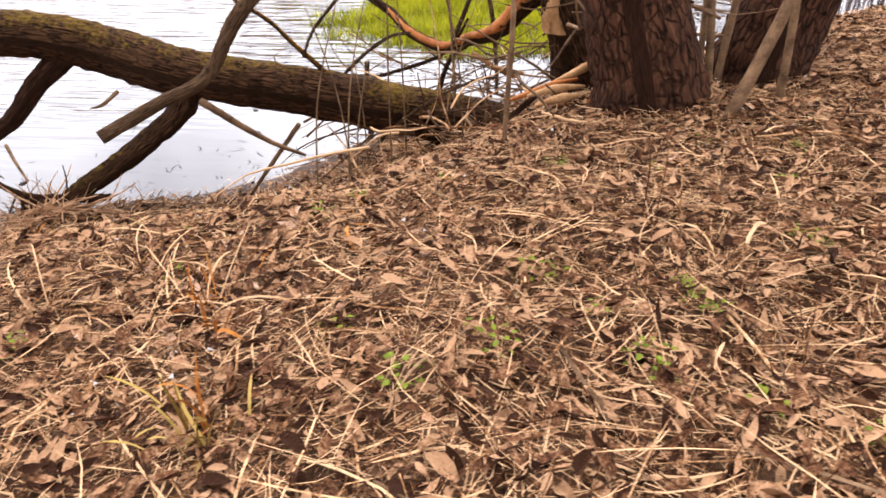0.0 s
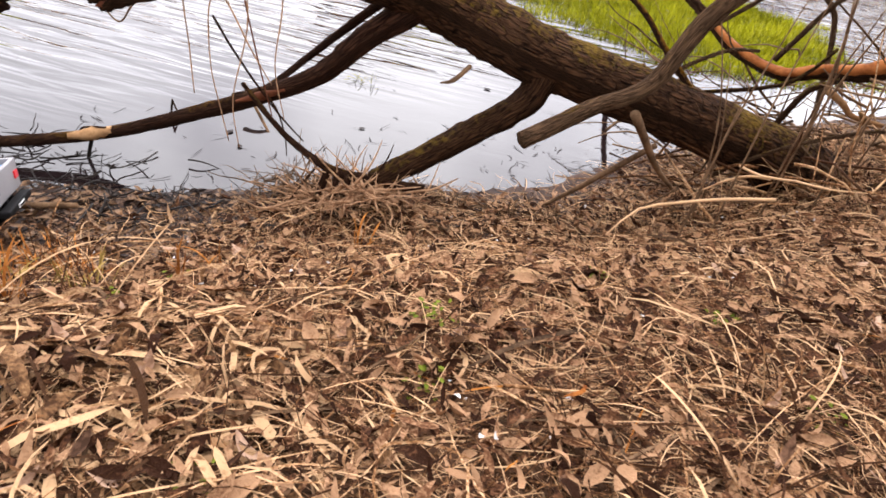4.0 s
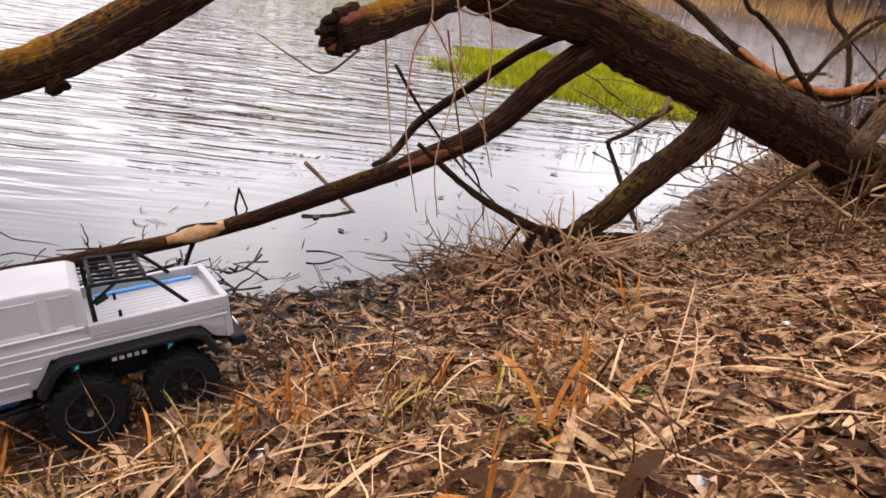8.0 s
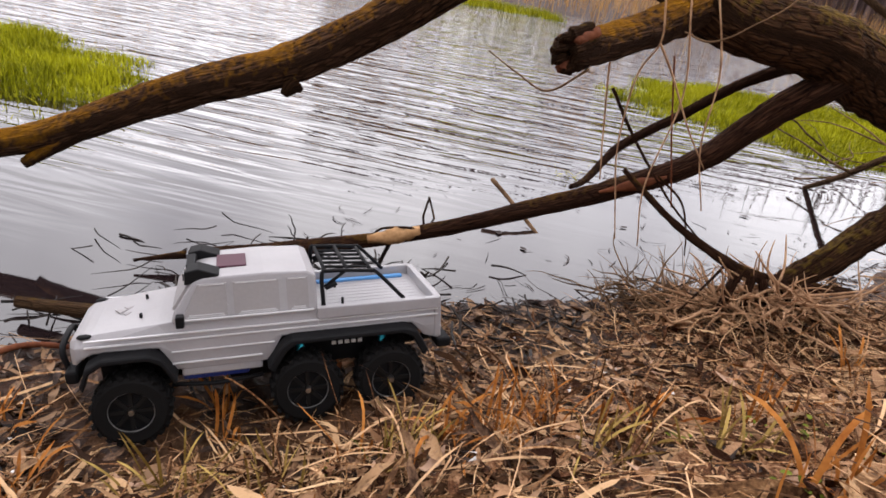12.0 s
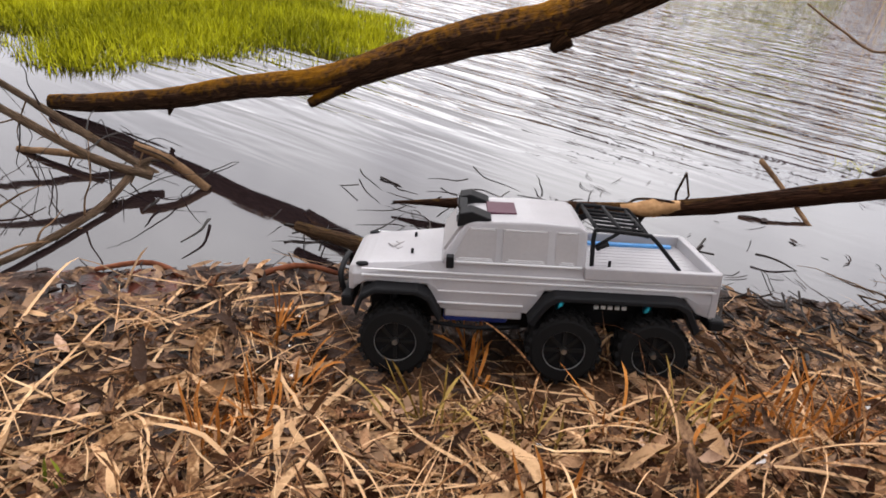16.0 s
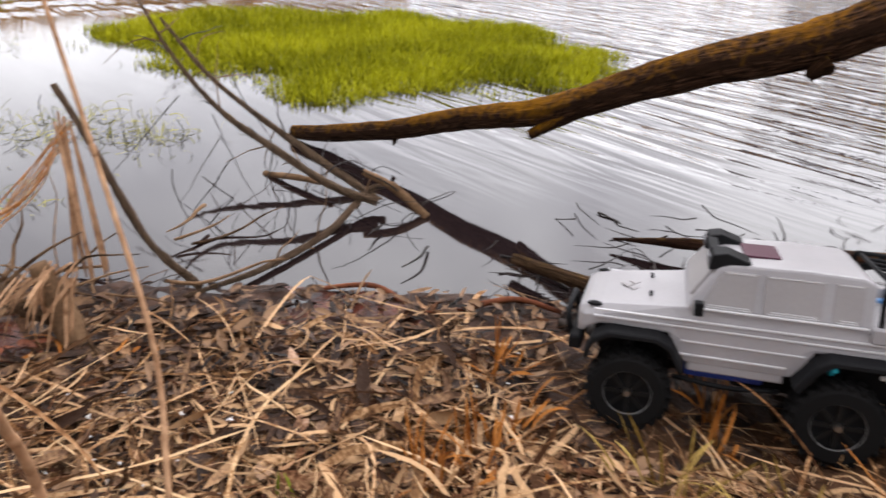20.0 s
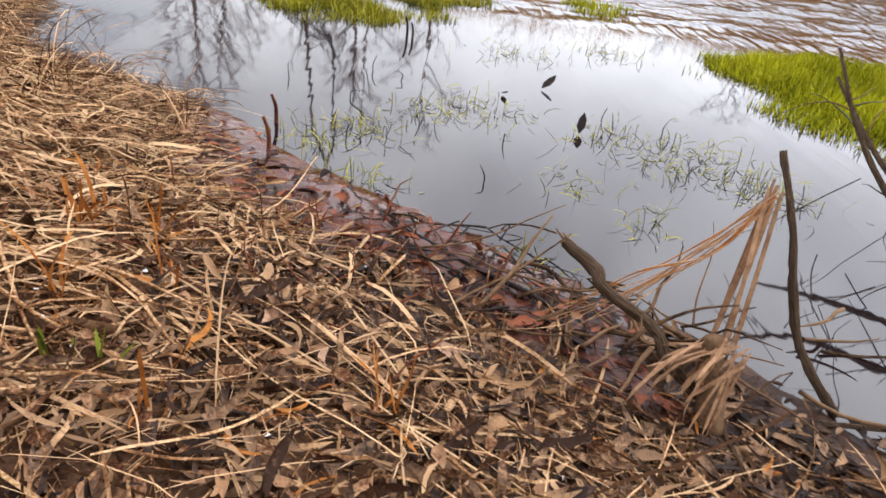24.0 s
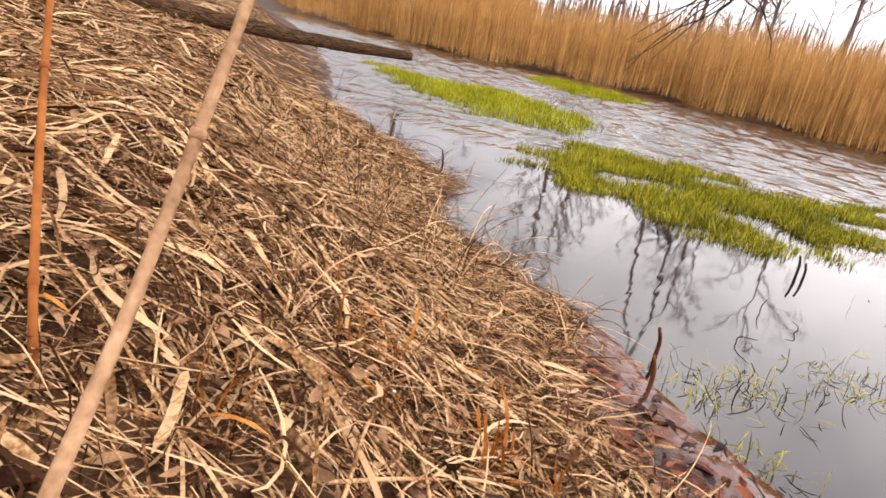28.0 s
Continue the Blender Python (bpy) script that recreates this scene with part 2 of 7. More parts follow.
M_STRAW = mat("dry_straw", (0.05, 0.02, 0.008), (0.68, 0.425, 0.23), 25, 0.65, 0.3, 200, island=1.0, third=(0.30, 0.145, 0.06), grain=0.8)
M_HAIR = mat("golden_hair_grass", (0.055, 0.023, 0.008), (0.70, 0.465, 0.255), 25, 0.65, 0.2, 200, island=1.0, third=(0.33, 0.172, 0.072), grain=0.8)
M_REEDLEAF = mat("bleached_reed_leaf", (0.06, 0.027, 0.012), (0.58, 0.36, 0.19), 30, 0.65, 0.3, 160, island=1.0, third=(0.23, 0.118, 0.052), grain=0.9)
M_ORANGE = mat("rusty_dead_sprout", (0.20, 0.055, 0.01), (0.55, 0.22, 0.05), 20, 0.7, 0.1, 140, island=0.4)
M_GRASS = mat("bright_marsh_grass", (0.14, 0.15, 0.003), (0.52, 0.505, 0.013), 2.0, 0.6, 0.1, 30, island=0.45)
M_SEDGE = mat("yellowing_sedge", (0.12, 0.07, 0.014), (0.46, 0.31, 0.09), 20, 0.65, 0.1, 120, island=0.8)
M_MARSH = mat("yellowing_marsh_grass", (0.11, 0.105, 0.006), (0.42, 0.385, 0.028), 2.5, 0.6, 0.1, 30, island=0.6)
M_WEED = mat("water_weed", (0.07, 0.072, 0.010), (0.42, 0.38, 0.065), 12, 0.6, 0.1, 60, island=0.8)
M_HERB = mat("fresh_green_herb", (0.05, 0.072, 0.008), (0.21, 0.235, 0.025), 20, 0.6, 0.1, 60, island=0.5)
M_REED = mat("tall_dry_reed", (0.30, 0.142, 0.042), (0.80, 0.475, 0.175), 2, 0.8, 0.0, 30, island=0.6)
M_BARK = bark_mat("willow_bark", (0.010, 0.005, 0.003), (0.145, 0.07, 0.034), (0.21, 0.13, 0.02), 0.02, 22.0)
M_LIMB = bark_mat("lichened_limb_bark", (0.016, 0.008, 0.005), (0.18, 0.092, 0.05), (0.36, 0.155, 0.01), 0.13, 18.0)
M_REDBARK = bark_mat("red_brown_branch_bark", (0.014, 0.007, 0.005), (0.16, 0.072, 0.04), (0.20, 0.10, 0.02), -0.04, 18.0)
M_GREYLIMB = bark_mat("grey_branch_bark", (0.05, 0.027, 0.014), (0.34, 0.195, 0.105), (0.26, 0.15, 0.015), -0.1, 14.0)
M_PALEBRANCH = bark_mat("weathered_pale_branch", (0.12, 0.07, 0.042), (0.52, 0.35, 0.225), (0.30, 0.19, 0.03), -0.1, 14.0)
M_TRUNK = bark_mat("old_trunk_bark", (0.012, 0.006, 0.004), (0.135, 0.058, 0.031), (0.1, 0.07, 0.03), -0.2, 20.0)
M_TWIG = mat("grey_brown_twig", (0.04, 0.022, 0.012), (0.26, 0.155, 0.085), 20, 0.85, 0.4, 150, island=0.4)
M_DARKTWIG = mat("black_wet_twig", (0.004, 0.003, 0.003), (0.035, 0.024, 0.018), 20, 0.5, 0.4, 150, island=0.3, spec=0.2)
M_FRESH = mat("raw_splintered_wood", (0.20, 0.085, 0.03), (0.56, 0.33, 0.16), 12, 0.7, 0.4, 90)
M_PEEL = mat("orange_peeled_wood", (0.17, 0.045, 0.012), (0.48, 0.175, 0.05), 14, 0.55, 0.3, 90)
M_REDTWIG = mat("red_brown_twig", (0.06, 0.018, 0.010), (0.22, 0.075, 0.035), 14, 0.6, 0.3, 90)
M_STALK = mat("tan_reed_stalk", (0.20, 0.10, 0.05), (0.58, 0.35, 0.20), 30, 0.7, 0.2, 120)
M_BARE = mat("bare_tree_bark", (0.09, 0.06, 0.055), (0.24, 0.17, 0.15), 2, 0.9, 0.0, 30)
M_CHAFF = mat("bleached_chaff", (0.5, 0.47, 0.44), (0.85, 0.82, 0.8), 30, 0.7, 0.0, 160, island=0.6)
M_FLOAT = mat("floating_debris", (0.006, 0.004, 0.004), (0.045, 0.03, 0.026), 20, 0.5, 0.3, 120, island=0.5)
M_WOODS = mat("distant_bare_woods", (0.06, 0.042, 0.042), (0.20, 0.14, 0.13), 0.3, 0.9, 0.0, 4, island=0.5)
M_WATER = water_mat()


# ---- helpers for shapes ----
def add(name, verts, faces, material, parent=None, label="", smooth=True, uv=None):
    """One mesh object; material may be a list, then face material indices follow by hand."""
    me = bpy.data.meshes.new(name)
    me.from_pydata(np.asarray(verts, float).tolist(), [], faces if isinstance(faces, list) else faces.tolist())
    for m in material if isinstance(material, list) else [material]:
        me.materials.append(m)
    if smooth:
        me.polygons.foreach_set("use_smooth", np.ones(len(me.polygons), bool))
    if uv is not None:
        lay = me.uv_layers.new(name="UVMap")
        idx = np.empty(len(me.loops), int)
        me.loops.foreach_get("vertex_index", idx)
        lay.data.foreach_set("uv", np.asarray(uv, float)[idx].ravel())
    ob = new(name, me)
    ob.parent = parent
    if label:
        ob["label"] = label
    return ob


def part(name, bm, material, parent, label="", smooth=False):
    """Links a bmesh as one mesh object under a thing or under a part."""
    me = bpy.data.meshes.new(name)
    bm.to_mesh(me)
    bm.free()
    me.materials.append(material)
    if smooth:
        me.polygons.foreach_set("use_smooth", np.ones(len(me.polygons), bool))
    ob = new(name, me)
    ob.parent = parent
    if label:
        ob["label"] = label
    return ob


def thing(name, at, label, category, group="", kind=""):
    e = new(name)
    e.empty_display_size = 0.1
    e.location = at
    tagged(e, label, category, group, kind)
    return e


def spline(points, steps):
    """Catmull-Rom through the points."""
    p = np.asarray(points, float)
    q = np.vstack([2 * p[0] - p[1], p, 2 * p[-1] - p[-2]])
    out = []
    for i in range(1, len(q) - 2):
        t = np.linspace(0, 1, steps, endpoint=False)[:, None]
        a, b, c, d = q[i - 1], q[i], q[i + 1], q[i + 2]
        out.append(0.5 * (2 * b + (c - a) * t + (2 * a - 5 * b + 4 * c - d) * t**2 + (3 * b - a - 3 * c + d) * t**3))
    return np.vstack(out + [p[-1:]])


def tube(points, radii, sides=8, steps=6, rough=0.0, seed=0, pointed=False):
    """A limb: rings along a spline, with lumps. Gives verts, faces, uv."""
    rng = np.random.default_rng(seed)
    c = spline(points, steps) if len(points) > 2 or steps > 1 else np.asarray(points, float)
    r = np.interp(np.linspace(0, len(points) - 1, len(c)), range(len(points)), radii)
    tan = np.gradient(c, axis=0)
    tan /= np.linalg.norm(tan, axis=1)[:, None] + 1e-9
    up = np.array([0.0, 0, 1]) if abs(tan[0][2]) < 0.9 else np.array([1.0, 0, 0])
    verts, uv = [], []
    run = 0.0
    ph = rng.uniform(0, 6.28, 4)
    ang = np.linspace(0, 2 * np.pi, sides, endpoint=False)
    for i in range(len(c)):
        x = np.cross(up, tan[i])
        x /= np.linalg.norm(x) + 1e-9
        y = np.cross(tan[i], x)
        up = y
        if i:
            run += np.linalg.norm(c[i] - c[i - 1])
        lump = 1 + rough * (0.5 * np.sin(2 * ang + ph[0] + run * 9) + 0.4 * np.sin(3 * ang + ph[1] - run * 23) + 0.5 * rng.normal(size=sides))
        rr = (r[i] * lump)[:, None]
        verts.append(c[i] + rr * (np.cos(ang)[:, None] * x + np.sin(ang)[:, None] * y))
        uv += [(run * 1.6, a / 6.283 * 0.9) for a in ang]
    n = len(c)
    faces = [[i * sides + j, i * sides + (j + 1) % sides, (i + 1) * sides + (j + 1) % sides, (i + 1) * sides + j] for i in range(n - 1) for j in range(sides)]
    faces += [list(range(sides))[::-1], list(range((n - 1) * sides, n * sides))]
    return np.vstack(verts), faces, uv


def limb(name, points, radii, material, parent=None, label="", sides=10, steps=6, rough=0.06, seed=0):
    v, f, uv = tube(points, radii, sides, steps, rough, seed)
    return add(name, v, f, material, parent, label, True, uv)


def joined(list_of):
    """Joins (verts, faces) lists into one."""
    vs, fs, n = [], [], 0
    for v, f, *_ in list_of:
        vs.append(v)
        fs += [[i + n for i in q] for q in f]
        n += len(v)
    return np.vstack(vs), fs


def strips(base, azim, length, width, lift, droop, k=4, rng=None, curl=0.0, twist=None, follow=None):
    """N blades at once: they start at base, run along azim, rise by lift (radians) and droop. follow: a ground height function for lying ones."""
    n = len(base)
    t = np.linspace(0, 1, k + 1)
    az = azim[:, None] + (curl[:, None] if np.ndim(curl) else curl) * t[None] ** 1.3
    el = lift[:, None] - droop[:, None] * t[None] ** 1.2
    step = (length / k)[:, None]
    dx, dy, dz = np.cos(az) * np.cos(el) * step, np.sin(az) * np.cos(el) * step, np.sin(el) * step
    px = base[:, :1] + np.cumsum(np.c_[np.zeros(n), dx[:, :-1]], 1)
    py = base[:, 1:2] + np.cumsum(np.c_[np.zeros(n), dy[:, :-1]], 1)
    pz = base[:, 2:3] + np.cumsum(np.c_[np.zeros(n), dz[:, :-1]], 1)
    if follow is not None:
        cap = rng.random(n) ** 2
        g = follow(px.ravel(), py.ravel()).reshape(px.shape)
        pz = np.minimum(np.maximum(pz, g + 0.004), g + 0.012 + 0.045 * cap[:, None])
    tw = rng.uniform(-0.9, 0.9, n) if twist is None else twist
    taper = np.array([0.55, *([1.0] * (k - 1)), 0.12]) if k > 2 else np.linspace(1, 0.1, k + 1)
    w = 0.5 * width[:, None] * taper[None]
    sx, sy, sz = -np.sin(az) * np.cos(tw)[:, None] * w, np.cos(az) * np.cos(tw)[:, None] * w, np.sin(tw)[:, None] * w
    a = np.stack([px + sx, py + sy, pz + sz], -1)
    b = np.stack([px - sx, py - sy, pz - sz], -1)
    v = np.stack([a, b], 2).reshape(-1, 3)
    i = (np.arange(n)[:, None] * (2 * (k + 1)) + 2 * np.arange(k)[None]).ravel()
    f = np.stack([i, i + 1, i + 3, i + 2], 1)
    return v, f


# ---- the lie of the land ----
SHORE = np.array([(60, 30), (20, 14), (7, 8.5), (3.5, 5.9), (2.0, 4.6), (0.95, 3.5), (0.6, 3.05), (0.32, 2.6), (0.06, 2.4), (-0.24, 2.3), (-0.53, 2.07),
                  (-0.88, 1.85), (-1.3, 1.66), (-1.6, 1.35), (-1.97, 0.97), (-2.22, 0.65), (-2.4, 0.45), (-2.5, 0.2), (-2.62, 0.0), (-2.85, -0.3),
                  (-3.2, -0.55), (-3.4, -0.9), (-3.75, -1.55), (-4.35, -1.75), (-4.75, -2.4), (-5.6, -3.7), (-7.9, -5.75), (-12.8, -10.7), (-20.6, -19.8), (-60, -62)])
FAR = np.array([(-75, -100), (-36, -44), (-23.2, -19.2), (-21.1, -14.6), (-19.2, -11.4), (-19.8, -9.7), (-20.7, -7.6), (-20.2, -4.2), (-17.7, -1.1), (-17.1, 3.8), (-12.5, 10), (-3.4, 15.0), (-0.5, 17), (9.3, 23.5), (18, 27), (70, 48)])


def dist(px, py, line):
    best = np.full(px.shape, 1e9)
    for a, b in zip(line[:-1], line[1:]):
        d = b - a
        t = np.clip(((px - a[0]) * d[0] + (py - a[1]) * d[1]) / (d @ d), 0, 1)
        best = np.minimum(best, (px - a[0] - t * d[0]) ** 2 + (py - a[1] - t * d[1]) ** 2)
    return np.sqrt(best)


def inside(px, py, poly):
    hit = np.zeros(px.shape, bool)
    for (x0, y0), (x1, y1) in zip(poly, np.roll(poly, -1, 0)):
        with np.errstate(divide="ignore", invalid="ignore"):
            hit ^= ((y0 > py) != (y1 > py)) & (px < (x1 - x0) * (py - y0) / (y1 - y0 + 1e-12) + x0)
    return hit


NEAR_POLY = np.vstack([SHORE, [(-60, -900), (900, -900), (900, 30)]])
FAR_POLY = np.vstack([FAR, [(900, 48), (900, 900), (-900, 900), (-900, -100)]])


def inland(px, py):
    """Metres inland from the near shore; negative over the water."""
    d = dist(px, py, SHORE)
    return np.where(inside(px, py, NEAR_POLY), d, -d)


def ground(px, py):
    px, py = np.asarray(px, float), np.asarray(py, float)
    d = inland(px, py)
    flat = np.exp(-((px + 1.5) / 0.7) ** 2 - ((py - 0.9) / 0.8) ** 2)
    low = np.exp(-((px + 1.4) / 0.75) ** 2 - ((py - 0.2) / 0.75) ** 2)
    e = np.where(d > 0, d * (1 - 0.36 * low) - 0.12 * flat * np.clip(d * 3, 0, 1), d)
    near = np.interp(e, [-3, -0.8, -0.1, 0, 0.25, 0.5, 0.75, 0.95, 1.2, 1.9, 3, 6, 20, 200], [-0.7, -0.22, -0.03, 0.004, 0.028, 0.1, 0.22, 0.35, 0.47, 0.6, 0.72, 0.95, 1.3, 3])
    b = np.where(inside(px, py, FAR_POLY), 1, -1) * dist(px, py, FAR)
    far = np.interp(b, [-3, -0.5, 0, 0.6, 3, 30, 200], [-0.7, -0.2, 0.0, 0.15, 0.4, 0.9, 4])
    shelf = 0.033 * np.exp(-((px + 2.64) / 0.28) ** 2 - ((py + 0.1) / 0.42) ** 2) * (d > -0.35)
    mound = 0.1 * np.exp(-((px + 0.22) / 0.2) ** 2 - ((py - 1.88) / 0.13) ** 2)
    bumps = 0.012 * np.sin(7.1 * px + 1.3) * np.sin(6.3 * py) + 0.008 * np.sin(17 * px + 5 * py) + 0.006 * np.sin(23 * py - 11 * px)
    return np.maximum(near, far) + shelf + mound + bumps * np.clip(d * 2.0, 0.15, 1)


def slick(x, y, d):
    """Bare wet mud at the waterline ahead of the truck."""
    return (x > -2.25) & (x < -1.35) & (y > 0.6) & (y < 1.6) & (d < 0.13 + 0.05 * np.sin(11 * x + 5 * y) + 0.03 * np.sin(19 * y - 8 * x))


def axis(lo, hi, step, far):
    mid = np.arange(lo, hi + 1e-6, step)
    out = step * 1.25 ** np.arange(1, 60)
    reach = np.cumsum(out)
    reach = reach[reach < far]
    return np.concatenate([lo - reach[::-1], mid, hi + reach])


gx, gy = axis(-5.5, 3.2, 0.04, 700), axis(-3.4, 4.2, 0.04, 700)
GX, GY = np.meshgrid(gx, gy)
GZ = ground(GX.ravel(), GY.ravel()).reshape(GX.shape)
rng = np.random.default_rng(5)
fine = (GX > -5.5) & (GX < 3.2) & (GY > -3.4) & (GY < 4.2)
GZ = GZ + rng.normal(0, 0.005, GX.shape) * fine
nx, ny = len(gx), len(gy)
ii, jj = np.meshgrid(np.arange(nx - 1), np.arange(ny - 1))
i0 = (jj * nx + ii).ravel()
gfaces = np.stack([i0, i0 + 1, i0 + nx + 1, i0 + nx], 1)
ob = add("ground", np.stack([GX.ravel(), GY.ravel(), GZ.ravel()], 1), gfaces, [M_SOIL, M_MUD, M_REDMUD, M_REDFILM])
cx = GX.ravel()[gfaces].mean(1)
cy = GY.ravel()[gfaces].mean(1)
cd = inland(cx, cy) + rng.normal(0, 0.05, len(cx)) + 0.06 * np.sin(9 * cx) * np.sin(8 * cy)
wet = np.where(cd < np.where(cx < -1.9, 0.16, 0.34), 1, 0)
red = ((cx < -1.95) & (cy > -0.62) & (cy < 0.5) & (cd < 0.27)) | ((np.hypot((cx + 1.93) / 0.16, (cy - 1.0) / 0.12) + rng.normal(0, 0.12, len(cx)) < 1.0) & (cd < 0.26))
wet[red] = 2
wet[red & (cd < 0.05)] = 3
ob.data.polygons.foreach_set("material_index", wet.astype(np.int32))
tagged(ob, "brown sloping pond bank of soil and wet mud", "ground", kind="structure")

# The wind raises real waves on the open channel; the shallows stay flat.
WAVES = [(2 * math.pi / lam, radians(208 + turn), amp, ph) for lam, turn, amp, ph in ((0.62, 4, 0.0075, 0.3), (0.47, -19, 0.006, 1.9), (0.39, 23, 0.0055, 4.1), (0.31, -8, 0.0045, 2.7), (0.27, 34, 0.0035, 5.5), (0.24, -37, 0.003, 0.9), (0.21, 13, 0.0025, 3.4))]
wx = np.concatenate([-18 - 0.07 * np.cumsum(1.3 ** np.arange(1, 31)), np.arange(-18, -5.6, 0.06), [-5.4, -4, -1, 3, 10, 30, 100, 300, 700]])
wy = np.concatenate([-15 - 0.07 * np.cumsum(1.3 ** np.arange(1, 31)), np.arange(-15, 5, 0.06), 5 + 0.1 * np.cumsum(1.3 ** np.arange(1, 29))])
WX, WY = np.meshgrid(wx, wy)
swell = np.clip((-WX - 5.6) / 1.8, 0, 1) * np.clip((WX + 24) / 5, 0, 1) * np.clip((WY + 21) / 5, 0, 1) * np.clip((9 - WY) / 4, 0, 1)
WZ = swell * sum(a * np.sin(k * (math.cos(b) * WX + math.sin(b) * WY) + p + 0.8 * np.sin(1.3 * WX + p) + 0.7 * np.sin(1.1 * WY + 2 * p)) for k, b, a, p in WAVES)
ii, jj = np.meshgrid(np.arange(len(wx) - 1), np.arange(len(wy) - 1))
i0 = (jj * len(wx) + ii).ravel()
wob = add("water", np.stack([WX.ravel(), WY.ravel(), WZ.ravel()], 1), np.stack([i0, i0 + 1, i0 + len(wx) + 1, i0 + len(wx)], 1), M_WATER)
tagged(wob, "grey pond water reflecting an overcast sky", "water", kind="structure")

# ---- the fallen willow ----
TRUCK_AT = (-1.227, 1.236, 0.05, 10, 5.0, 209.5)


# ---- the fallen willow ----
willow = thing("fallen_willow", (0.95, 2.7, 0.33), "fallen willow with furrowed mossy bark arching into the pond", "fallen tree")


def under(ob, parent):
    """Makes ob a child and keeps it where it is."""
    ob.parent = parent
    ob.matrix_parent_inverse = Matrix.Translation(parent.location).inverted()
    return ob


under(limb("trunk", [(1.277, 2.884, 0.159), (0.974, 2.663, 0.316), (0.557, 2.419, 0.472), (0.176, 2.22, 0.593), (-0.094, 2.188, 0.679), (-0.272, 2.107, 0.741), (-0.476, 2.061, 0.767), (-0.661, 2.056, 0.855), (-0.867, 2.101, 0.901), (-1.047, 2.133, 0.829)],
           [0.135, 0.108, 0.092, 0.088, 0.085, 0.08, 0.076, 0.07, 0.066, 0.062], M_BARK, sides=20, steps=12, rough=0.05, seed=1), willow)
under(limb("drooping_limb", [(-0.859, 2.117, 0.933), (-1.055, 2.133, 0.832), (-1.262, 2.133, 0.662), (-1.523, 2.05, 0.486), (-1.792, 1.901, 0.372), (-2.066, 1.753, 0.235), (-2.287, 1.659, 0.172), (-2.494, 1.576, 0.102), (-2.7, 1.488, 0.05), (-2.851, 1.433, 0.023)],
           [0.07, 0.066, 0.06, 0.055, 0.047, 0.038, 0.032, 0.03, 0.029, 0.022], M_LIMB, sides=14, steps=10, rough=0.05, seed=2, label="limb crusted with orange lichen"), willow)
under(limb("knot", [(-1.515, 2.025, 0.435), (-1.53, 2.01, 0.415), (-1.538, 2.0, 0.398)], [0.03, 0.022, 0.012], M_BARK, sides=8, rough=0.15, seed=3), willow)
under(limb("hanging_knob", [(-2.49, 1.58, 0.1), (-2.5, 1.577, 0.07), (-2.505, 1.575, 0.048)], [0.015, 0.01, 0.003], M_BARK, sides=6, seed=12), willow)
under(limb("branch_stub", [(-1.93, 1.81, 0.29), (-2.03, 1.755, 0.22), (-2.093, 1.715, 0.165)], [0.024, 0.022, 0.014], M_LIMB, sides=8, rough=0.1, seed=4), willow)
under(limb("broken_stub", [(-0.428, 2.122, 0.847), (-0.559, 2.035, 0.78), (-0.689, 1.877, 0.71), (-0.834, 1.653, 0.665)], [0.062, 0.05, 0.04, 0.032], M_LIMB, sides=14, steps=8, rough=0.08, seed=5), willow)
for k in range(9):
    a = k * 0.7
    o = Vector((0.028 * math.sin(a) * 0.6, 0.028 * math.sin(a) * 0.4, 0.03 * math.cos(a)))
    e = Vector((-0.825, 1.645, 0.668))
    under(limb("ragged_end", [e + o + Vector((0.03, 0.05, 0.015)), e + o, e + o * 1.1 + Vector((-0.5, -0.86, -0.2)) * (0.008 + 0.016 * (k * 7 % 5) / 4)], [0.013, 0.012, 0.005], M_REDTWIG if k % 4 == 1 else M_BARK, sides=6, rough=0.25, seed=200 + k, label="ragged broken wood"), willow)
under(limb("side_branch", [(-0.178, 2.126, 0.682), (-0.309, 2.099, 0.576), (-0.448, 2.067, 0.435), (-0.593, 2.018, 0.353), (-0.841, 1.997, 0.232), (-1.157, 1.951, 0.098), (-1.439, 1.798, 0.054), (-1.598, 1.708, 0.039), (-1.735, 1.628, 0.021)],
           [0.043, 0.0361, 0.031, 0.0275, 0.0232, 0.0206, 0.0172, 0.0138, 0.0026], M_REDBARK, sides=12, steps=8, rough=0.07, seed=6), willow)
under(limb("peeled_patch", [(-0.53, 2.006, 0.385), (-0.595, 1.992, 0.356), (-0.68, 1.984, 0.318)], [0.004, 0.013, 0.004], M_REDTWIG, sides=8, rough=0.3, seed=7, label="strip of bare tan wood"), willow)
under(limb("snapped_patch", [(-1.11, 1.952, 0.124), (-1.17, 1.94, 0.1), (-1.24, 1.902, 0.088)], [0.012, 0.022, 0.01], M_FRESH, sides=8, rough=0.2, seed=8, label="pale splintered snap in the branch"), willow)
under(limb("upper_branch", [(-0.25, 2.187, 0.699), (-0.364, 2.279, 0.608), (-0.496, 2.318, 0.485), (-0.63, 2.363, 0.356), (-0.705, 2.229, 0.28), (-0.749, 2.084, 0.288)], [0.019, 0.0155, 0.0145, 0.013, 0.010, 0.007], M_REDBARK, sides=8, steps=7, rough=0.08, seed=9), willow)
under(limb("broken_limb", [(0.202, 2.201, 0.556), (0.166, 2.168, 0.466), (0.017, 2.096, 0.344), (-0.109, 2, 0.261), (-0.208, 1.939, 0.195)], [0.055, 0.045, 0.04, 0.036, 0.034], M_BARK, sides=12, steps=8, rough=0.09, seed=10), willow)
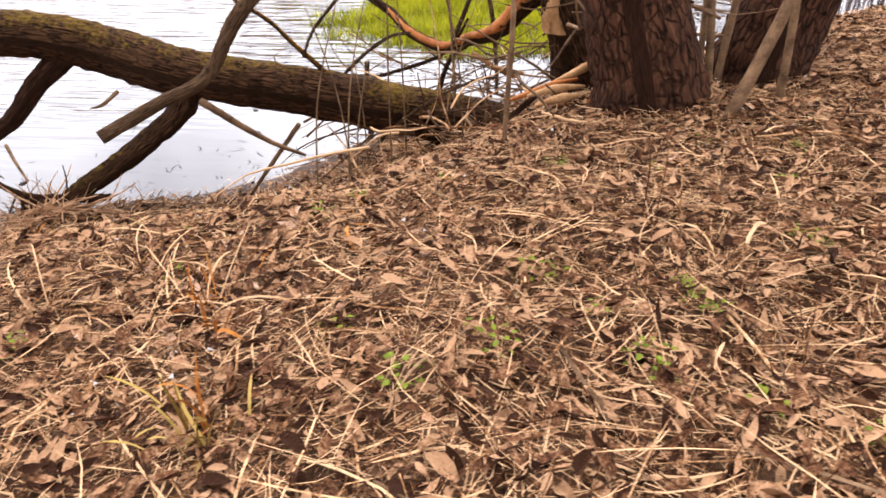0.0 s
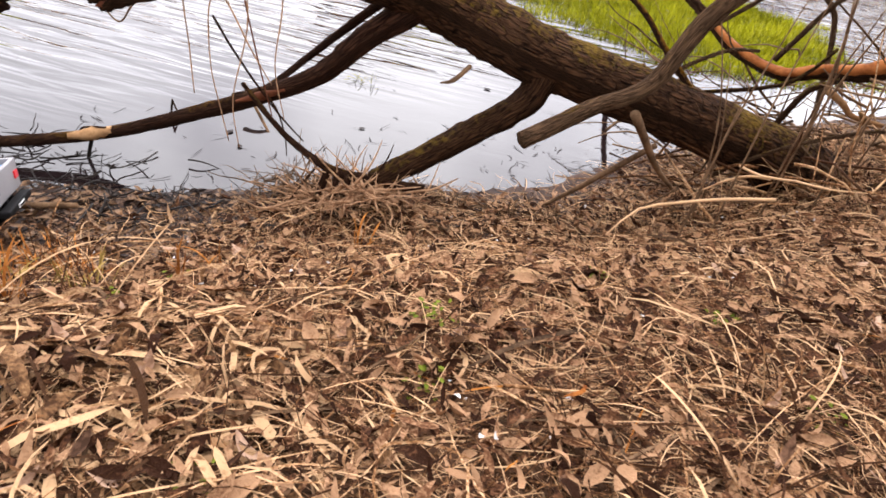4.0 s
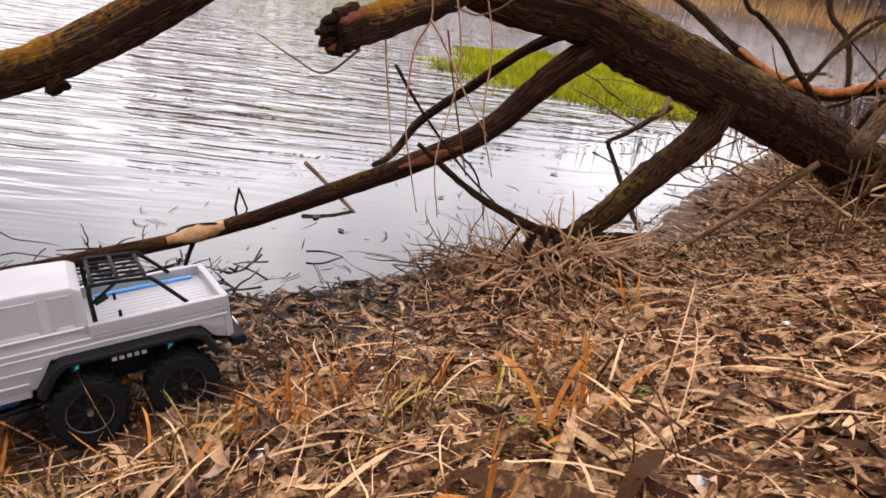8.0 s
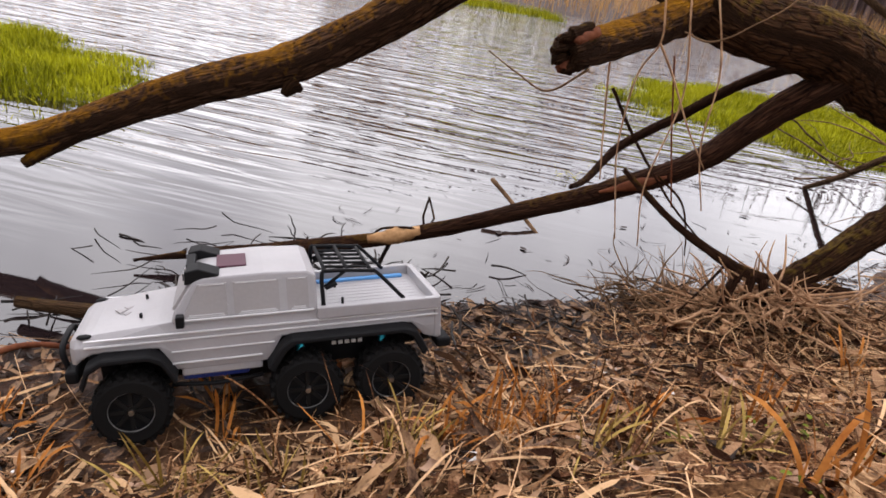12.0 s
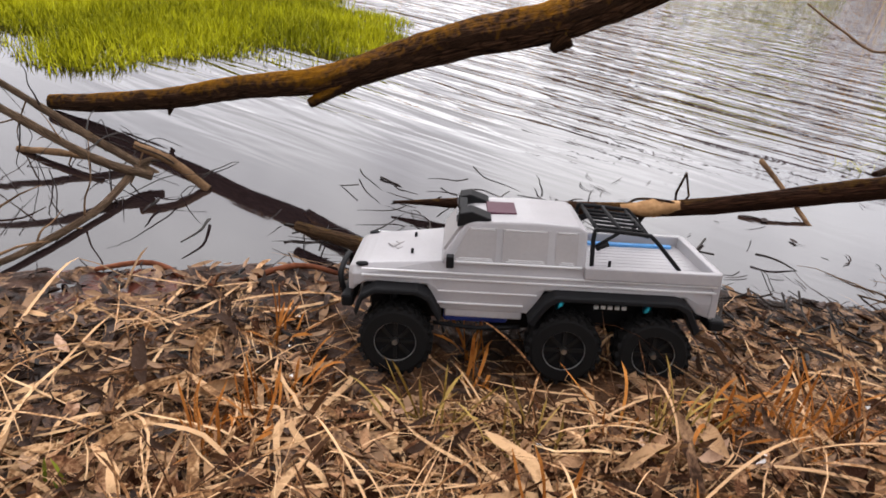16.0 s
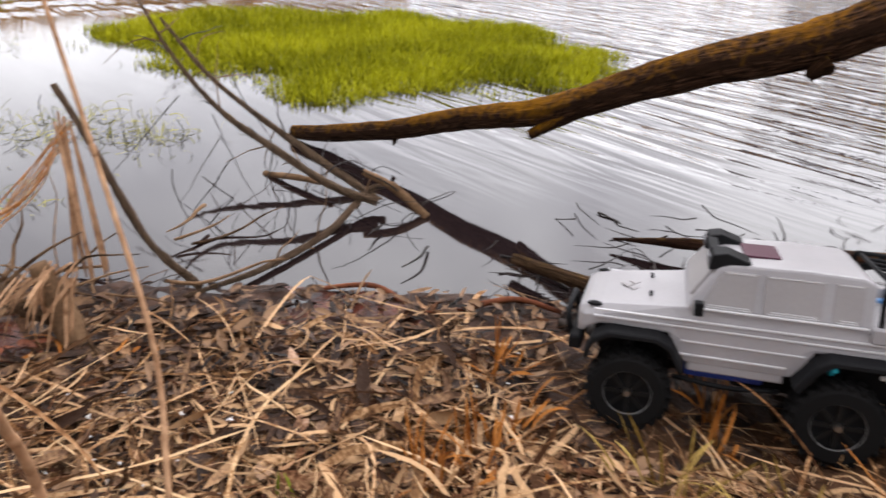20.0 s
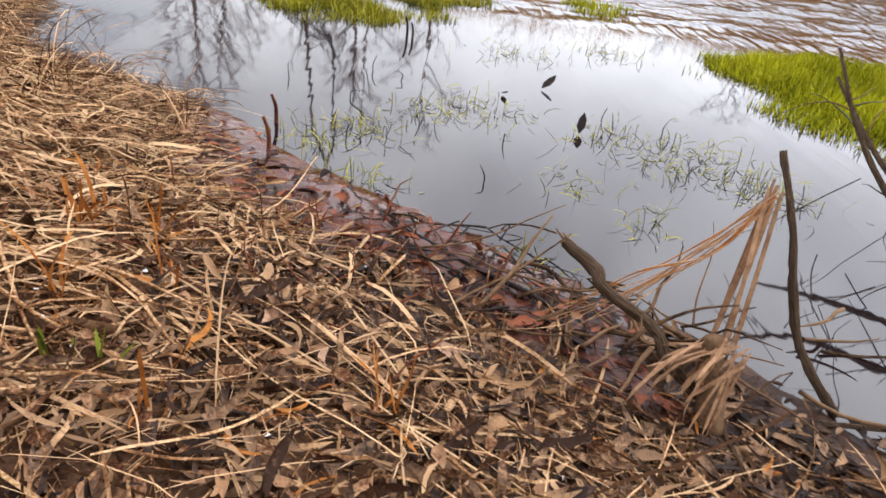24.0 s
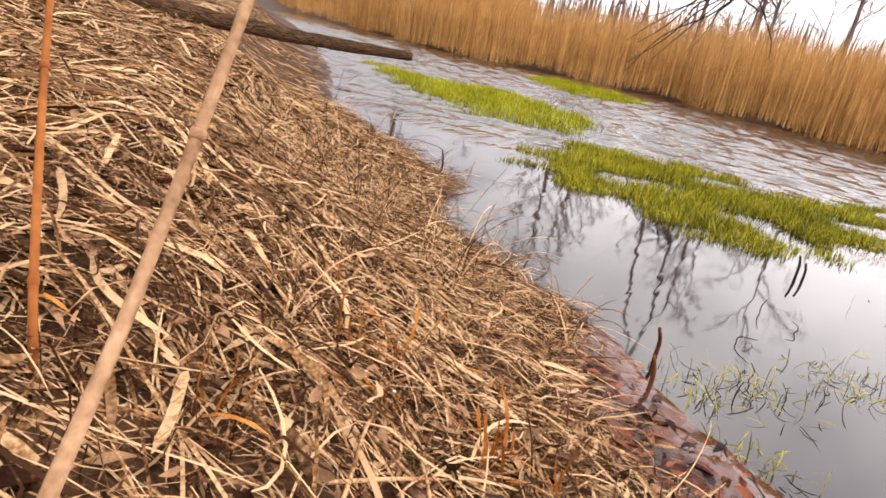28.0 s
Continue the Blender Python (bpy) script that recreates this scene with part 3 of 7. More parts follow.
under(limb("snapped_stub", [(0.15, 2.165, 0.44), (0.172, 2.16, 0.5), (0.178, 2.162, 0.56), (0.188, 2.165, 0.598)], [0.022, 0.017, 0.013, 0.011], M_BARK, sides=8, rough=0.15, seed=20), willow)
under(limb("pale_tip", [(0.186, 2.164, 0.588), (0.189, 2.166, 0.604), (0.192, 2.168, 0.622)], [0.0105, 0.009, 0.003], M_FRESH, sides=7, rough=0.2, seed=21, label="pale torn wood at the stub's tip"), willow)
under(limb("twig", [(0.0, 2.08, 0.56), (-0.03, 2.02, 0.53), (-0.06, 1.99, 0.525)], [0.008, 0.007, 0.002], M_TWIG, sides=5, seed=11), willow)

# Hanging twigs from the arch.
rng = np.random.default_rng(11)
for k, pts in enumerate(([(-0.667, 1.85, 0.809), (-0.654, 1.85, 0.764), (-0.646, 1.85, 0.698), (-0.676, 1.85, 0.622), (-0.677, 1.85, 0.471), (-0.654, 1.85, 0.359), (-0.629, 1.85, 0.255)],
                         [(-0.647, 1.84, 0.698), (-0.603, 1.84, 0.636), (-0.55, 1.84, 0.547), (-0.516, 1.84, 0.499), (-0.487, 1.84, 0.46)],
                         [(-0.6, 1.93, 0.726), (-0.544, 1.93, 0.712), (-0.498, 1.93, 0.73), (-0.468, 1.93, 0.754), (-0.411, 1.93, 0.8), (-0.378, 1.93, 0.842)],
                         [(-0.78, 1.68, 0.64), (-0.85, 1.72, 0.58), (-0.92, 1.75, 0.6), (-0.99, 1.78, 0.63)],
                         [(-0.62, 2.0, 0.96), (-0.6, 1.9, 0.78), (-0.57, 1.86, 0.6), (-0.6, 1.83, 0.4), (-0.58, 1.82, 0.26)], [(-0.7, 1.9, 0.86), (-0.74, 1.84, 0.7), (-0.72, 1.82, 0.52), (-0.7, 1.8, 0.4)], [(-0.55, 2.0, 0.85), (-0.5, 1.92, 0.66), (-0.5, 1.88, 0.5), (-0.46, 1.86, 0.36)])):
    under(limb("hanging_twig", pts, list(np.linspace(0.0028, 0.0014, len(pts))), M_STALK if k < 2 or k > 3 else M_TWIG, sides=5, steps=6, rough=0.1, seed=30 + k), willow)

# ---- loose branches and driftwood ----
def branch(name, pts, radii, material, label, category="branch", sides=8, seed=0, group=""):
    ob = limb(name, pts, radii, material, sides=sides, steps=7, rough=0.08, seed=seed)
    return tagged(ob, label, category, group)


branch("leaning_branch", [(0.22, 1.619, 0.574), (0.352, 1.744, 0.642), (0.466, 1.827, 0.696), (0.563, 1.92, 0.862), (0.767, 2.006, 1.07), (1.059, 2.118, 1.308), (1.4, 2.205, 1.597)], [0.019, 0.02, 0.021, 0.023, 0.021, 0.019, 0.012], M_GREYLIMB, "smooth grey-brown cut branch leaning over the fallen trunk", sides=12, seed=41)
branch("sawn_branch", [(0.651, 1.946, 0.928), (0.60, 1.99, 0.95), (0.5, 2.08, 1.02), (0.36, 2.2, 1.12)], [0.026, 0.025, 0.022, 0.02], M_GREYLIMB, "short branch with a round dark sawn end", sides=14, seed=42)
branch("yellow_twig", [(0.68, 2.45, 0.5), (0.62, 2.45, 0.56), (0.53, 2.45, 0.64), (0.45, 2.45, 0.72), (0.36, 2.45, 0.78), (0.31, 2.45, 0.81), (0.2, 2.45, 0.98)], [0.011, 0.011, 0.010, 0.009, 0.0085, 0.008, 0.005], M_LIMB, "thin upright twig with bright yellow lichen", seed=43)
branch("drifted_branch", [(0.461, 3.92, 0), (0.495, 3.67, 0.133), (0.563, 3.42, 0.314)], [0.012, 0.014, 0.015], M_GREYLIMB, "pale dead branch rising from the water behind the trunk", seed=46)
branch("slanting_stick", [(0.643, 2.105, 0.34), (0.56, 1.97, 0.45), (0.451, 1.80, 0.63)], [0.006, 0.009, 0.012], M_TWIG, "thin brown stick slanting down to the bank", seed=44)
branch("slanting_stick", [(0.30, 2.35, 0.05), (0.42, 2.3, 0.2), (0.58, 2.25, 0.4)], [0.006, 0.009, 0.01], M_TWIG, "thin brown stick slanting out of the water", seed=45)

stump = thing("splintered_stump", (1.62, 2.75, 0.42), "splintered willow stump with pale torn wood beside the trunks", "stump")
under(limb("stem", [(1.68, 2.82, 0.3), (1.62, 2.76, 0.5), (1.56, 2.72, 0.68), (1.5, 2.69, 0.82)], [0.14, 0.11, 0.085, 0.06], M_BARK, sides=14, rough=0.1, seed=50), stump)
g = np.random.default_rng(55)
n = 26
ang = np.linspace(0, 2 * np.pi, n, endpoint=False)
jag = 0.77 + 0.035 * np.sin(ang + 2.2) + 0.03 * np.sin(3 * ang) + g.uniform(0, 0.045, n) * (np.arange(n) % 2)
rings = [(0.066, np.full(n, 0.66)), (0.06, np.full(n, 0.72)), (0.05, jag), (0.036, jag - 0.02), (0.02, np.full(n, 0.72) + g.uniform(0, 0.05, n))]
v = np.vstack([np.stack([1.53 - 0.25 * (z - 0.66) + (rr + g.normal(0, 0.003, n)) * np.cos(ang), 2.70 - 0.15 * (z - 0.66) + (rr + g.normal(0, 0.003, n)) * np.sin(ang), z], 1) for rr, z in rings])
f = [[q * n + i, q * n + (i + 1) % n, (q + 1) * n + (i + 1) % n, (q + 1) * n + i] for q in range(4) for i in range(n)] + [list(range(4 * n, 5 * n))]
under(add("torn_wood", v, f, M_FRESH, label="pale torn wood with ragged splinters", smooth=False), stump)
torn = thing("torn_limb", (1.28, 2.8, 0.6), "peeled limb with bare red-orange wood torn from its stump", "branch")
TL = [(1.492, 2.689, 0.849), (1.395, 2.752, 0.759), (1.277, 2.842, 0.623), (1.146, 2.955, 0.559), (1.03, 3.041, 0.502), (0.857, 3.163, 0.535), (0.731, 3.279, 0.611), (0.647, 3.299, 0.656)]
under(limb("limb", TL, [0.05, 0.045, 0.034, 0.028, 0.026, 0.024, 0.022, 0.016], M_BARK, sides=12, steps=8, rough=0.08, seed=60), torn)
under(limb("peeled_face", [(x - 0.006, y - 0.015, z + 0.011) for x, y, z in TL[:-1]], [0.036, 0.034, 0.024, 0.02, 0.017, 0.014, 0.008], M_PEEL, sides=12, steps=8, rough=0.16, seed=61, label="bare red-orange wood"), torn)
under(limb("upper_limb", [(0.731, 3.285, 0.605), (0.66, 3.3, 0.65), (0.53, 3.3, 0.73), (0.37, 3.3, 0.81), (0.1, 3.35, 0.95)], [0.02, 0.02, 0.019, 0.018, 0.012], M_GREYLIMB, sides=10, steps=7, rough=0.08, seed=62), torn)
# Dead branches heaped between the fallen trunk and the stump.
HEAP = (([(1.0, 3.3, 1.05), (1.06, 3.3, 0.88), (1.11, 3.3, 0.79), (1.21, 3.28, 0.69), (1.26, 3.2, 0.4), (1.27, 3.15, 0.25)], 0.018, M_GREYLIMB, "bent pale dead branch standing behind the torn limb"),
        ([(1.0, 2.7, 1.3), (1.05, 2.7, 1.03), (1.08, 2.7, 0.8), (1.1, 2.7, 0.67), (1.12, 2.7, 0.3)], 0.008, M_TWIG, "upright brown dead stem beside the fallen trunk"),
        ([(1.1, 2.38, 1.22), (0.93, 2.4, 1.04), (0.86, 2.4, 0.99), (0.76, 2.4, 0.86), (0.62, 2.42, 0.71), (0.56, 2.44, 0.6)], 0.011, M_GREYLIMB, "thin grey branch leaning over the fallen trunk"),
        ([(0.5, 2.95, 0.3), (0.63, 2.9, 0.45), (0.79, 2.9, 0.57), (0.9, 2.88, 0.6)], 0.012, M_GREYLIMB, "pale dead branch propped behind the trunk"),
        ([(0.66, 2.95, 0.36), (0.78, 2.9, 0.41), (1.01, 2.9, 0.49), (1.09, 2.9, 0.56), (1.15, 2.9, 0.66)], 0.012, M_BARK, "dark dead branch lying behind the trunk"),
        ([(1.0, 2.8, 0.24), (1.04, 2.8, 0.4), (1.09, 2.8, 0.52), (1.17, 2.8, 0.58)], 0.016, M_BARK, "dark bent branch under the torn limb"),
        ([(1.17, 2.87, 0.52), (1.24, 2.87, 0.485), (1.29, 2.87, 0.45), (1.4, 2.87, 0.44)], 0.018, M_FRESH, "short pale splintered branch under the torn limb"),
        ([(0.82, 2.5, 0.24), (0.88, 2.5, 0.3), (1.02, 2.5, 0.41), (1.21, 2.5, 0.51), (1.3, 2.52, 0.52)], 0.010, M_GREYLIMB, "tan stick lying against the trunk's foot"),
        ([(1.3, 2.48, 0.34), (1.38, 2.5, 0.39), (1.49, 2.5, 0.49), (1.64, 2.5, 0.56), (1.76, 2.5, 0.58)], 0.018, M_REDBARK, "red-brown root running towards the standing trunk"),
        ([(1.42, 2.85, 1.35), (1.46, 2.85, 1.1), (1.51, 2.85, 0.97), (1.54, 2.85, 0.84), (1.57, 2.82, 0.6)], 0.018, M_GREYLIMB, "tan upright stem rising from the stump"),
        ([(1.05, 3.25, 0.5), (1.18, 3.2, 0.78), (1.31, 3.2, 0.83), (1.43, 3.2, 0.85), (1.5, 3.2, 0.8), (1.56, 3.15, 0.5)], 0.014, M_GREYLIMB, "arched dead branch behind the stump"))
for k, (pts, rad, m, words) in enumerate(HEAP):
    branch("dead_branch", pts, list(np.linspace(rad * 0.5, rad * 0.8, len(pts)) if k in (1, 9) else np.linspace(rad * 0.8, rad * 0.5, len(pts))), m, words, sides=9, seed=64 + 13 * k, group="dead branches by the stump")
g = np.random.default_rng(59)
for k in range(16):
    x, y, a, L = g.uniform(1.28, 1.75), g.uniform(2.15, 2.55), g.uniform(-0.6, 0.9), g.uniform(0.04, 0.11)
    z = float(ground(np.array([x]), np.array([y]))[0]) + 0.02
    branch("wood_splinter", [(x, y, z), (x + 0.5 * L * math.cos(a), y + 0.5 * L * math.sin(a), z + g.uniform(0.0, 0.02)), (x + L * math.cos(a), y + L * math.sin(a), z + g.uniform(-0.01, 0.02))], [0.003, g.uniform(0.006, 0.011), 0.002], (M_PEEL, M_FRESH, M_PEEL, M_REDTWIG)[k % 4], "small orange chip of torn wood on the litter", "wood splinter", sides=5, seed=3000 + k, group="splinters by the stump")
for k, pts in enumerate(([(1.42, 2.27, 0.53), (1.52, 2.3, 0.55), (1.62, 2.31, 0.56)], [(1.35, 2.3, 0.5), (1.5, 2.36, 0.54), (1.6, 2.4, 0.56)], [(1.5, 2.42, 0.53), (1.62, 2.46, 0.58), (1.72, 2.5, 0.64)], [(1.26, 2.75, 0.5), (1.33, 2.85, 0.45), (1.37, 2.91, 0.41)], [(1.45, 2.2, 0.52), (1.54, 2.26, 0.53), (1.6, 2.27, 0.54)])):
    branch("wood_splinter", pts, [0.006, 0.018, 0.005], M_PEEL if k == 1 else M_FRESH, "pale orange splinter of torn wood lying on the bank", "wood splinter", sides=5, seed=70 + k, group="splinters by the stump")

# A forked dead branch that drops from the long limb into the roots on the bank.
rootlimb = thing("rooted_branch", (-0.3, 1.9, 0.2), "dark forked branch ending in a knot of roots on the bank", "branch")
under(limb("stem", [(-0.64, 1.955, 0.395), (-0.594, 1.94, 0.364), (-0.472, 1.901, 0.29), (-0.319, 1.886, 0.23), (-0.182, 1.933, 0.207), (-0.05, 1.95, 0.21)], [0.006, 0.008, 0.0095, 0.013, 0.016, 0.012], M_REDBARK, sides=10, steps=7, rough=0.12, seed=2010), rootlimb)
for k, pts in enumerate(([(-0.714, 1.93, 0.581), (-0.657, 1.93, 0.502), (-0.582, 1.93, 0.413), (-0.508, 1.93, 0.336), (-0.431, 1.93, 0.273)], [(-0.56, 1.93, 0.4), (-0.5, 1.9, 0.36), (-0.47, 1.89, 0.29), (-0.46, 1.88, 0.24)], [(-0.33, 1.885, 0.235), (-0.34, 1.87, 0.18), (-0.35, 1.86, 0.13), (-0.34, 1.86, 0.08)], [(-0.3, 1.885, 0.23), (-0.3, 1.86, 0.17), (-0.31, 1.85, 0.1)],
                         [(-0.27, 1.89, 0.22), (-0.26, 1.86, 0.16), (-0.27, 1.84, 0.1)], [(-0.36, 1.89, 0.24), (-0.4, 1.87, 0.17), (-0.44, 1.86, 0.1)], [(-0.2, 1.93, 0.22), (-0.16, 1.9, 0.3), (-0.14, 1.88, 0.36)], [(-0.22, 1.92, 0.22), (-0.2, 1.87, 0.16), (-0.22, 1.83, 0.12)])):
    rad = (0.0042, 0.003, 0.014, 0.012, 0.012, 0.004, 0.003, 0.008)[k]
    under(limb("twig" if rad < 0.006 else "root", pts, list(np.linspace(rad, rad * 0.5, len(pts))), M_REDBARK, sides=7, steps=5, rough=0.18, seed=2020 + k), rootlimb)

# ---- standing trunks ----
def trunk(name, pts, radii, label, seed):
    t = thing(name, pts[1], label, "tree")
    under(limb("trunk", pts, radii, M_TRUNK, sides=22, steps=10, rough=0.05, seed=seed), t)
    for k in range(5):
        a = k * 1.26 + seed
        b = Vector(pts[0]) + Vector((0, 0, 0.06))
        under(limb("root", [b + Vector((math.cos(a) * radii[0] * 0.8, math.sin(a) * radii[0] * 0.8, 0.0)), b + Vector((math.cos(a) * radii[0] * 1.15, math.sin(a) * radii[0] * 1.15, -0.03)), b + Vector((math.cos(a) * radii[0] * 1.6, math.sin(a) * radii[0] * 1.6, -0.12))], [0.05, 0.035, 0.012], M_TRUNK, sides=8, rough=0.1, seed=seed + k), t)
    top = Vector(pts[-1])
    for k in range(4):
        a = k * 1.57 + seed
        under(limb("limb", [top - Vector((0, 0, 0.2)), top + Vector((math.cos(a) * 0.5, math.sin(a) * 0.5, 0.7)), top + Vector((math.cos(a) * 0.9, math.sin(a) * 0.9, 2.0))], [0.08, 0.05, 0.02], M_TRUNK, sides=8, seed=seed + 7 + k), t)
    return t


trunk("willow_trunk", [(1.84, 2.22, 0.45), (1.81, 2.23, 0.62), (1.73, 2.28, 0.9), (1.66, 2.33, 1.3), (1.55, 2.4, 2.0), (1.45, 2.5, 3.2)], [0.21, 0.18, 0.165, 0.16, 0.15, 0.12], "thick standing willow trunk with deeply furrowed red-brown bark", 80)
trunk("willow_trunk", [(2.24, 2.5, 0.45), (2.26, 2.52, 0.65), (2.34, 2.55, 0.9), (2.5, 2.6, 1.3), (2.75, 2.7, 2.1), (3.0, 2.8, 3.2)], [0.19, 0.165, 0.15, 0.145, 0.13, 0.1], "leaning willow trunk with furrowed brown bark behind another trunk", 90)
for k, (x0, y0, x1, y1, z1, r) in enumerate(((2.0, 1.93, 2.2, 2.05, 1.25, 0.02), (2.2, 2.1, 2.12, 2.12, 1.2, 0.014), (1.36, 1.85, 1.34, 1.9, 1.5, 0.008), (2.05, 2.35, 1.9, 2.5, 1.4, 0.015), (2.08, 2.4, 2.1, 2.5, 1.5, 0.014), (2.02, 2.4, 1.96, 2.6, 1.3, 0.012))):
    z0 = float(ground(np.array([x0]), np.array([y0]))[0])
    branch("thin_stem", [(x0, y0, z0 - 0.02), ((x0 + x1) / 2 + 0.02, (y0 + y1) / 2, (z0 + z1) / 2), (x1, y1, z1), (x1 + (x1 - x0), y1 + (y1 - y0), 2 * z1 - z0)], [r, r * 0.9, r * 0.8, r * 0.5], M_TWIG, "thin upright grey-brown willow stem on the bank", "stem", seed=100 + k, group="stems by the trunks")

# ---- drowned branches at the water's edge ----
def forked(pts, radii, label, seed, shoots, material=None):
    """A dead branch with side shoots."""
    g = np.random.default_rng(seed)
    t = thing("drowned_branch", pts[len(pts) // 2], label, "branch", "drowned branches")
    under(limb("stem", pts, [0.74 * v for v in radii], material or M_PALEBRANCH, sides=9, steps=8, rough=0.16, seed=seed), t)
    c = spline(pts, 8)
    for k in range(shoots):
        i = int(g.uniform(0.1, 0.9) * (len(c) - 2))
        p, d = Vector(c[i]), Vector(c[i + 1] - c[i]).normalized()
        d = (-d + Vector(g.normal(0, 0.7, 3))).normalized()
        q, L = [tuple(p)], g.uniform(0.08, 0.3)
        for j in range(4):
            d = (d + Vector(g.normal(0, 0.16, 3)) + Vector((0, 0, -0.1))).normalized()
            p = p + d * L / 4
            q.append((p.x, p.y, max(p.z, -0.01)))
        under(limb("twig", q, [0.0024, 0.002, 0.0016, 0.0012, 0.0006], M_TWIG if k % 3 else M_DARKTWIG, sides=5, steps=3, rough=0.1, seed=seed + k), t)
    return t


forked([(-3.197, 1.179, 0.347), (-2.906, 1.201, 0.212), (-2.6, 1.264, 0.105), (-2.259, 1.365, -0.018)], [0.006, 0.010, 0.013, 0.016], "grey dead branch lying from the water into the grass", 110, 7)
forked([(-2.984, 1.034, 0.457), (-2.816, 1.061, 0.301), (-2.632, 1.094, 0.195), (-2.419, 1.154, 0.121), (-2.294, 1.224, 0.059), (-2.207, 1.288, 0.034)], [0.005, 0.008, 0.010, 0.013, 0.015, 0.017], "brown bare branch slanting out of the shallow water", 111, 9)
forked([(-2.259, 1.353, 0.05), (-2.262, 1.29, 0.039), (-2.175, 1.127, 0.014), (-2.107, 0.924, 0.012), (-2.08, 0.737, 0.021)], [0.013, 0.013, 0.011, 0.009, 0.006], "curved grey branch reaching back to the bank", 112, 5)
forked([(-2.62, 1.2, 0.0), (-2.5, 1.23, 0.02), (-2.38, 1.27, 0.03)], [0.011, 0.013, 0.010], "short mossy piece of branch in the water", 113, 3, M_TWIG)
forked([(-2.28, 1.3, 0.09), (-2.2, 1.34, 0.06), (-2.12, 1.38, 0.0)], [0.012, 0.015, 0.014], "short dead branch end in the water", 114, 2, M_TWIG)
for k in range(16):
    x, y = -2.55 + 0.5 * rng.random(), 1.15 + 0.3 * rng.random()
    a = rng.uniform(0, 6.28)
    L = rng.uniform(0.06, 0.2)
    branch("dark_twig", [(x, y, 0.0), (x + 0.5 * L * math.cos(a), y + 0.5 * L * math.sin(a), 0.05 * rng.random() + 0.01), (x + L * math.cos(a), y + L * math.sin(a), 0.1 * rng.random())], [0.0012, 0.0012, 0.0006], M_DARKTWIG, "thin black twig in the shallow water", "twig", sides=4, seed=120 + k, group="twigs in the shallows")
snag = thing("dead_snag", (-2.09, 0.74, 0.04), "dead broken stem wrapped in dry reed blades at the water's edge", "snag")
under(limb("stem", [(-2.121, 0.789, 0.003), (-2.202, 0.737, 0.076), (-2.247, 0.708, 0.17), (-2.278, 0.684, 0.266), (-2.344, 0.654, 0.375)], [0.0085, 0.0075, 0.009, 0.0068, 0.006], M_PALEBRANCH, sides=9, steps=7, rough=0.22, seed=140), snag)
stick = branch("broken_stick", [(-2.046, 0.549, 0.045), (-2.108, 0.479, 0.087), (-2.146, 0.458, 0.117), (-2.2, 0.376, 0.151), (-2.233, 0.365, 0.165), (-2.277, 0.314, 0.187)], [0.011, 0.012, 0.0095, 0.0105, 0.013, 0.009], M_PALEBRANCH, "broken grey stick leaning from a reed stump", seed=141)
for k in range(5):
    e, a = Vector((-2.28, 0.32, 0.182)), k * 1.26
    o = Vector((0.006 * math.cos(a), 0.006 * math.cos(a), 0.008 * math.sin(a)))
    limb("splinter", [e + o + Vector((0.02, 0.02, -0.01)), e + o, e + o + Vector((-0.7, -0.6, 0.4)) * (0.012 + 0.008 * (k % 3))], [0.0045, 0.004, 0.001], M_TWIG, stick, "ragged splinter", sides=5, rough=0.2, seed=145 + k)

# ---- driftwood on the mud ----
old_log = branch("rotten_log", [(-1.11, 1.281, 0.113), (-1.284, 1.327, 0.078), (-1.49, 1.365, 0.055), (-1.794, 1.343, 0.033)], [0.024, 0.022, 0.019, 0.012], M_GREYLIMB, "weathered brown log lying on the mud at the waterline", "log", sides=12, seed=150)
limb("broken_end", [(-1.145, 1.29, 0.106), (-1.115, 1.282, 0.112), (-1.09, 1.276, 0.115)], [0.022, 0.0235, 0.012], M_PEEL, old_log, "orange broken wood at the log's end", sides=10, rough=0.25, seed=156)
branch("rotten_log", [(-1.38, 1.3, 0.02), (-1.48, 1.278, 0.022), (-1.585, 1.245, 0.012)], [0.018, 0.02, 0.013], M_DARKTWIG, "short black rotten log half sunk in mud", "log", sides=12, seed=151)
branch("red_stick", [(-1.99, 0.948, 0.003), (-1.909, 1.055, 0.013), (-1.772, 1.08, 0.007), (-1.686, 1.218, 0.029), (-1.605, 1.272, 0.02)], [0.0045, 0.006, 0.0065, 0.006, 0.0045], M_REDTWIG, "thin curved red-brown stick at the waterline", "stick", seed=152)
branch("red_stick", [(-2.372, -0.154, 0.03), (-2.253, 0.066, 0.02), (-2.122, 0.282, 0.019)], [0.006, 0.009, 0.008], M_REDTWIG, "straight orange-brown peeled stick on red mud", "stick", seed=153)
branch("waterlogged_stick", [(-2.62, -0.06, 0.02), (-2.52, 0.06, 0.03), (-2.44, 0.17, 0.022), (-2.36, 0.27, 0.03), (-2.3, 0.36, 0.02)], [0.004, 0.007, 0.0065, 0.0055, 0.003], M_DARKTWIG, "black waterlogged stick along the edge of the red mud", "stick", seed=157)
branch("pale_stick", [(-1.27, 1.42, 0.05), (-1.15, 1.5, 0.06), (-0.98, 1.62, 0.05)], [0.01, 0.011, 0.008], M_TWIG, "pale brown stick lying along the mud", "stick", seed=154)
branch("bank_log", [(-3.299, -3.45, 0.706), (-3.719, -3.399, 0.575), (-4.2, -3.218, 0.54), (-4.603, -3.045, 0.522), (-5.117, -2.704, 0.523)], [0.05, 0.05, 0.045, 0.042, 0.03], M_GREYLIMB, "bare grey-brown log jutting out over the water from the bank", "log", sides=10, seed=155)

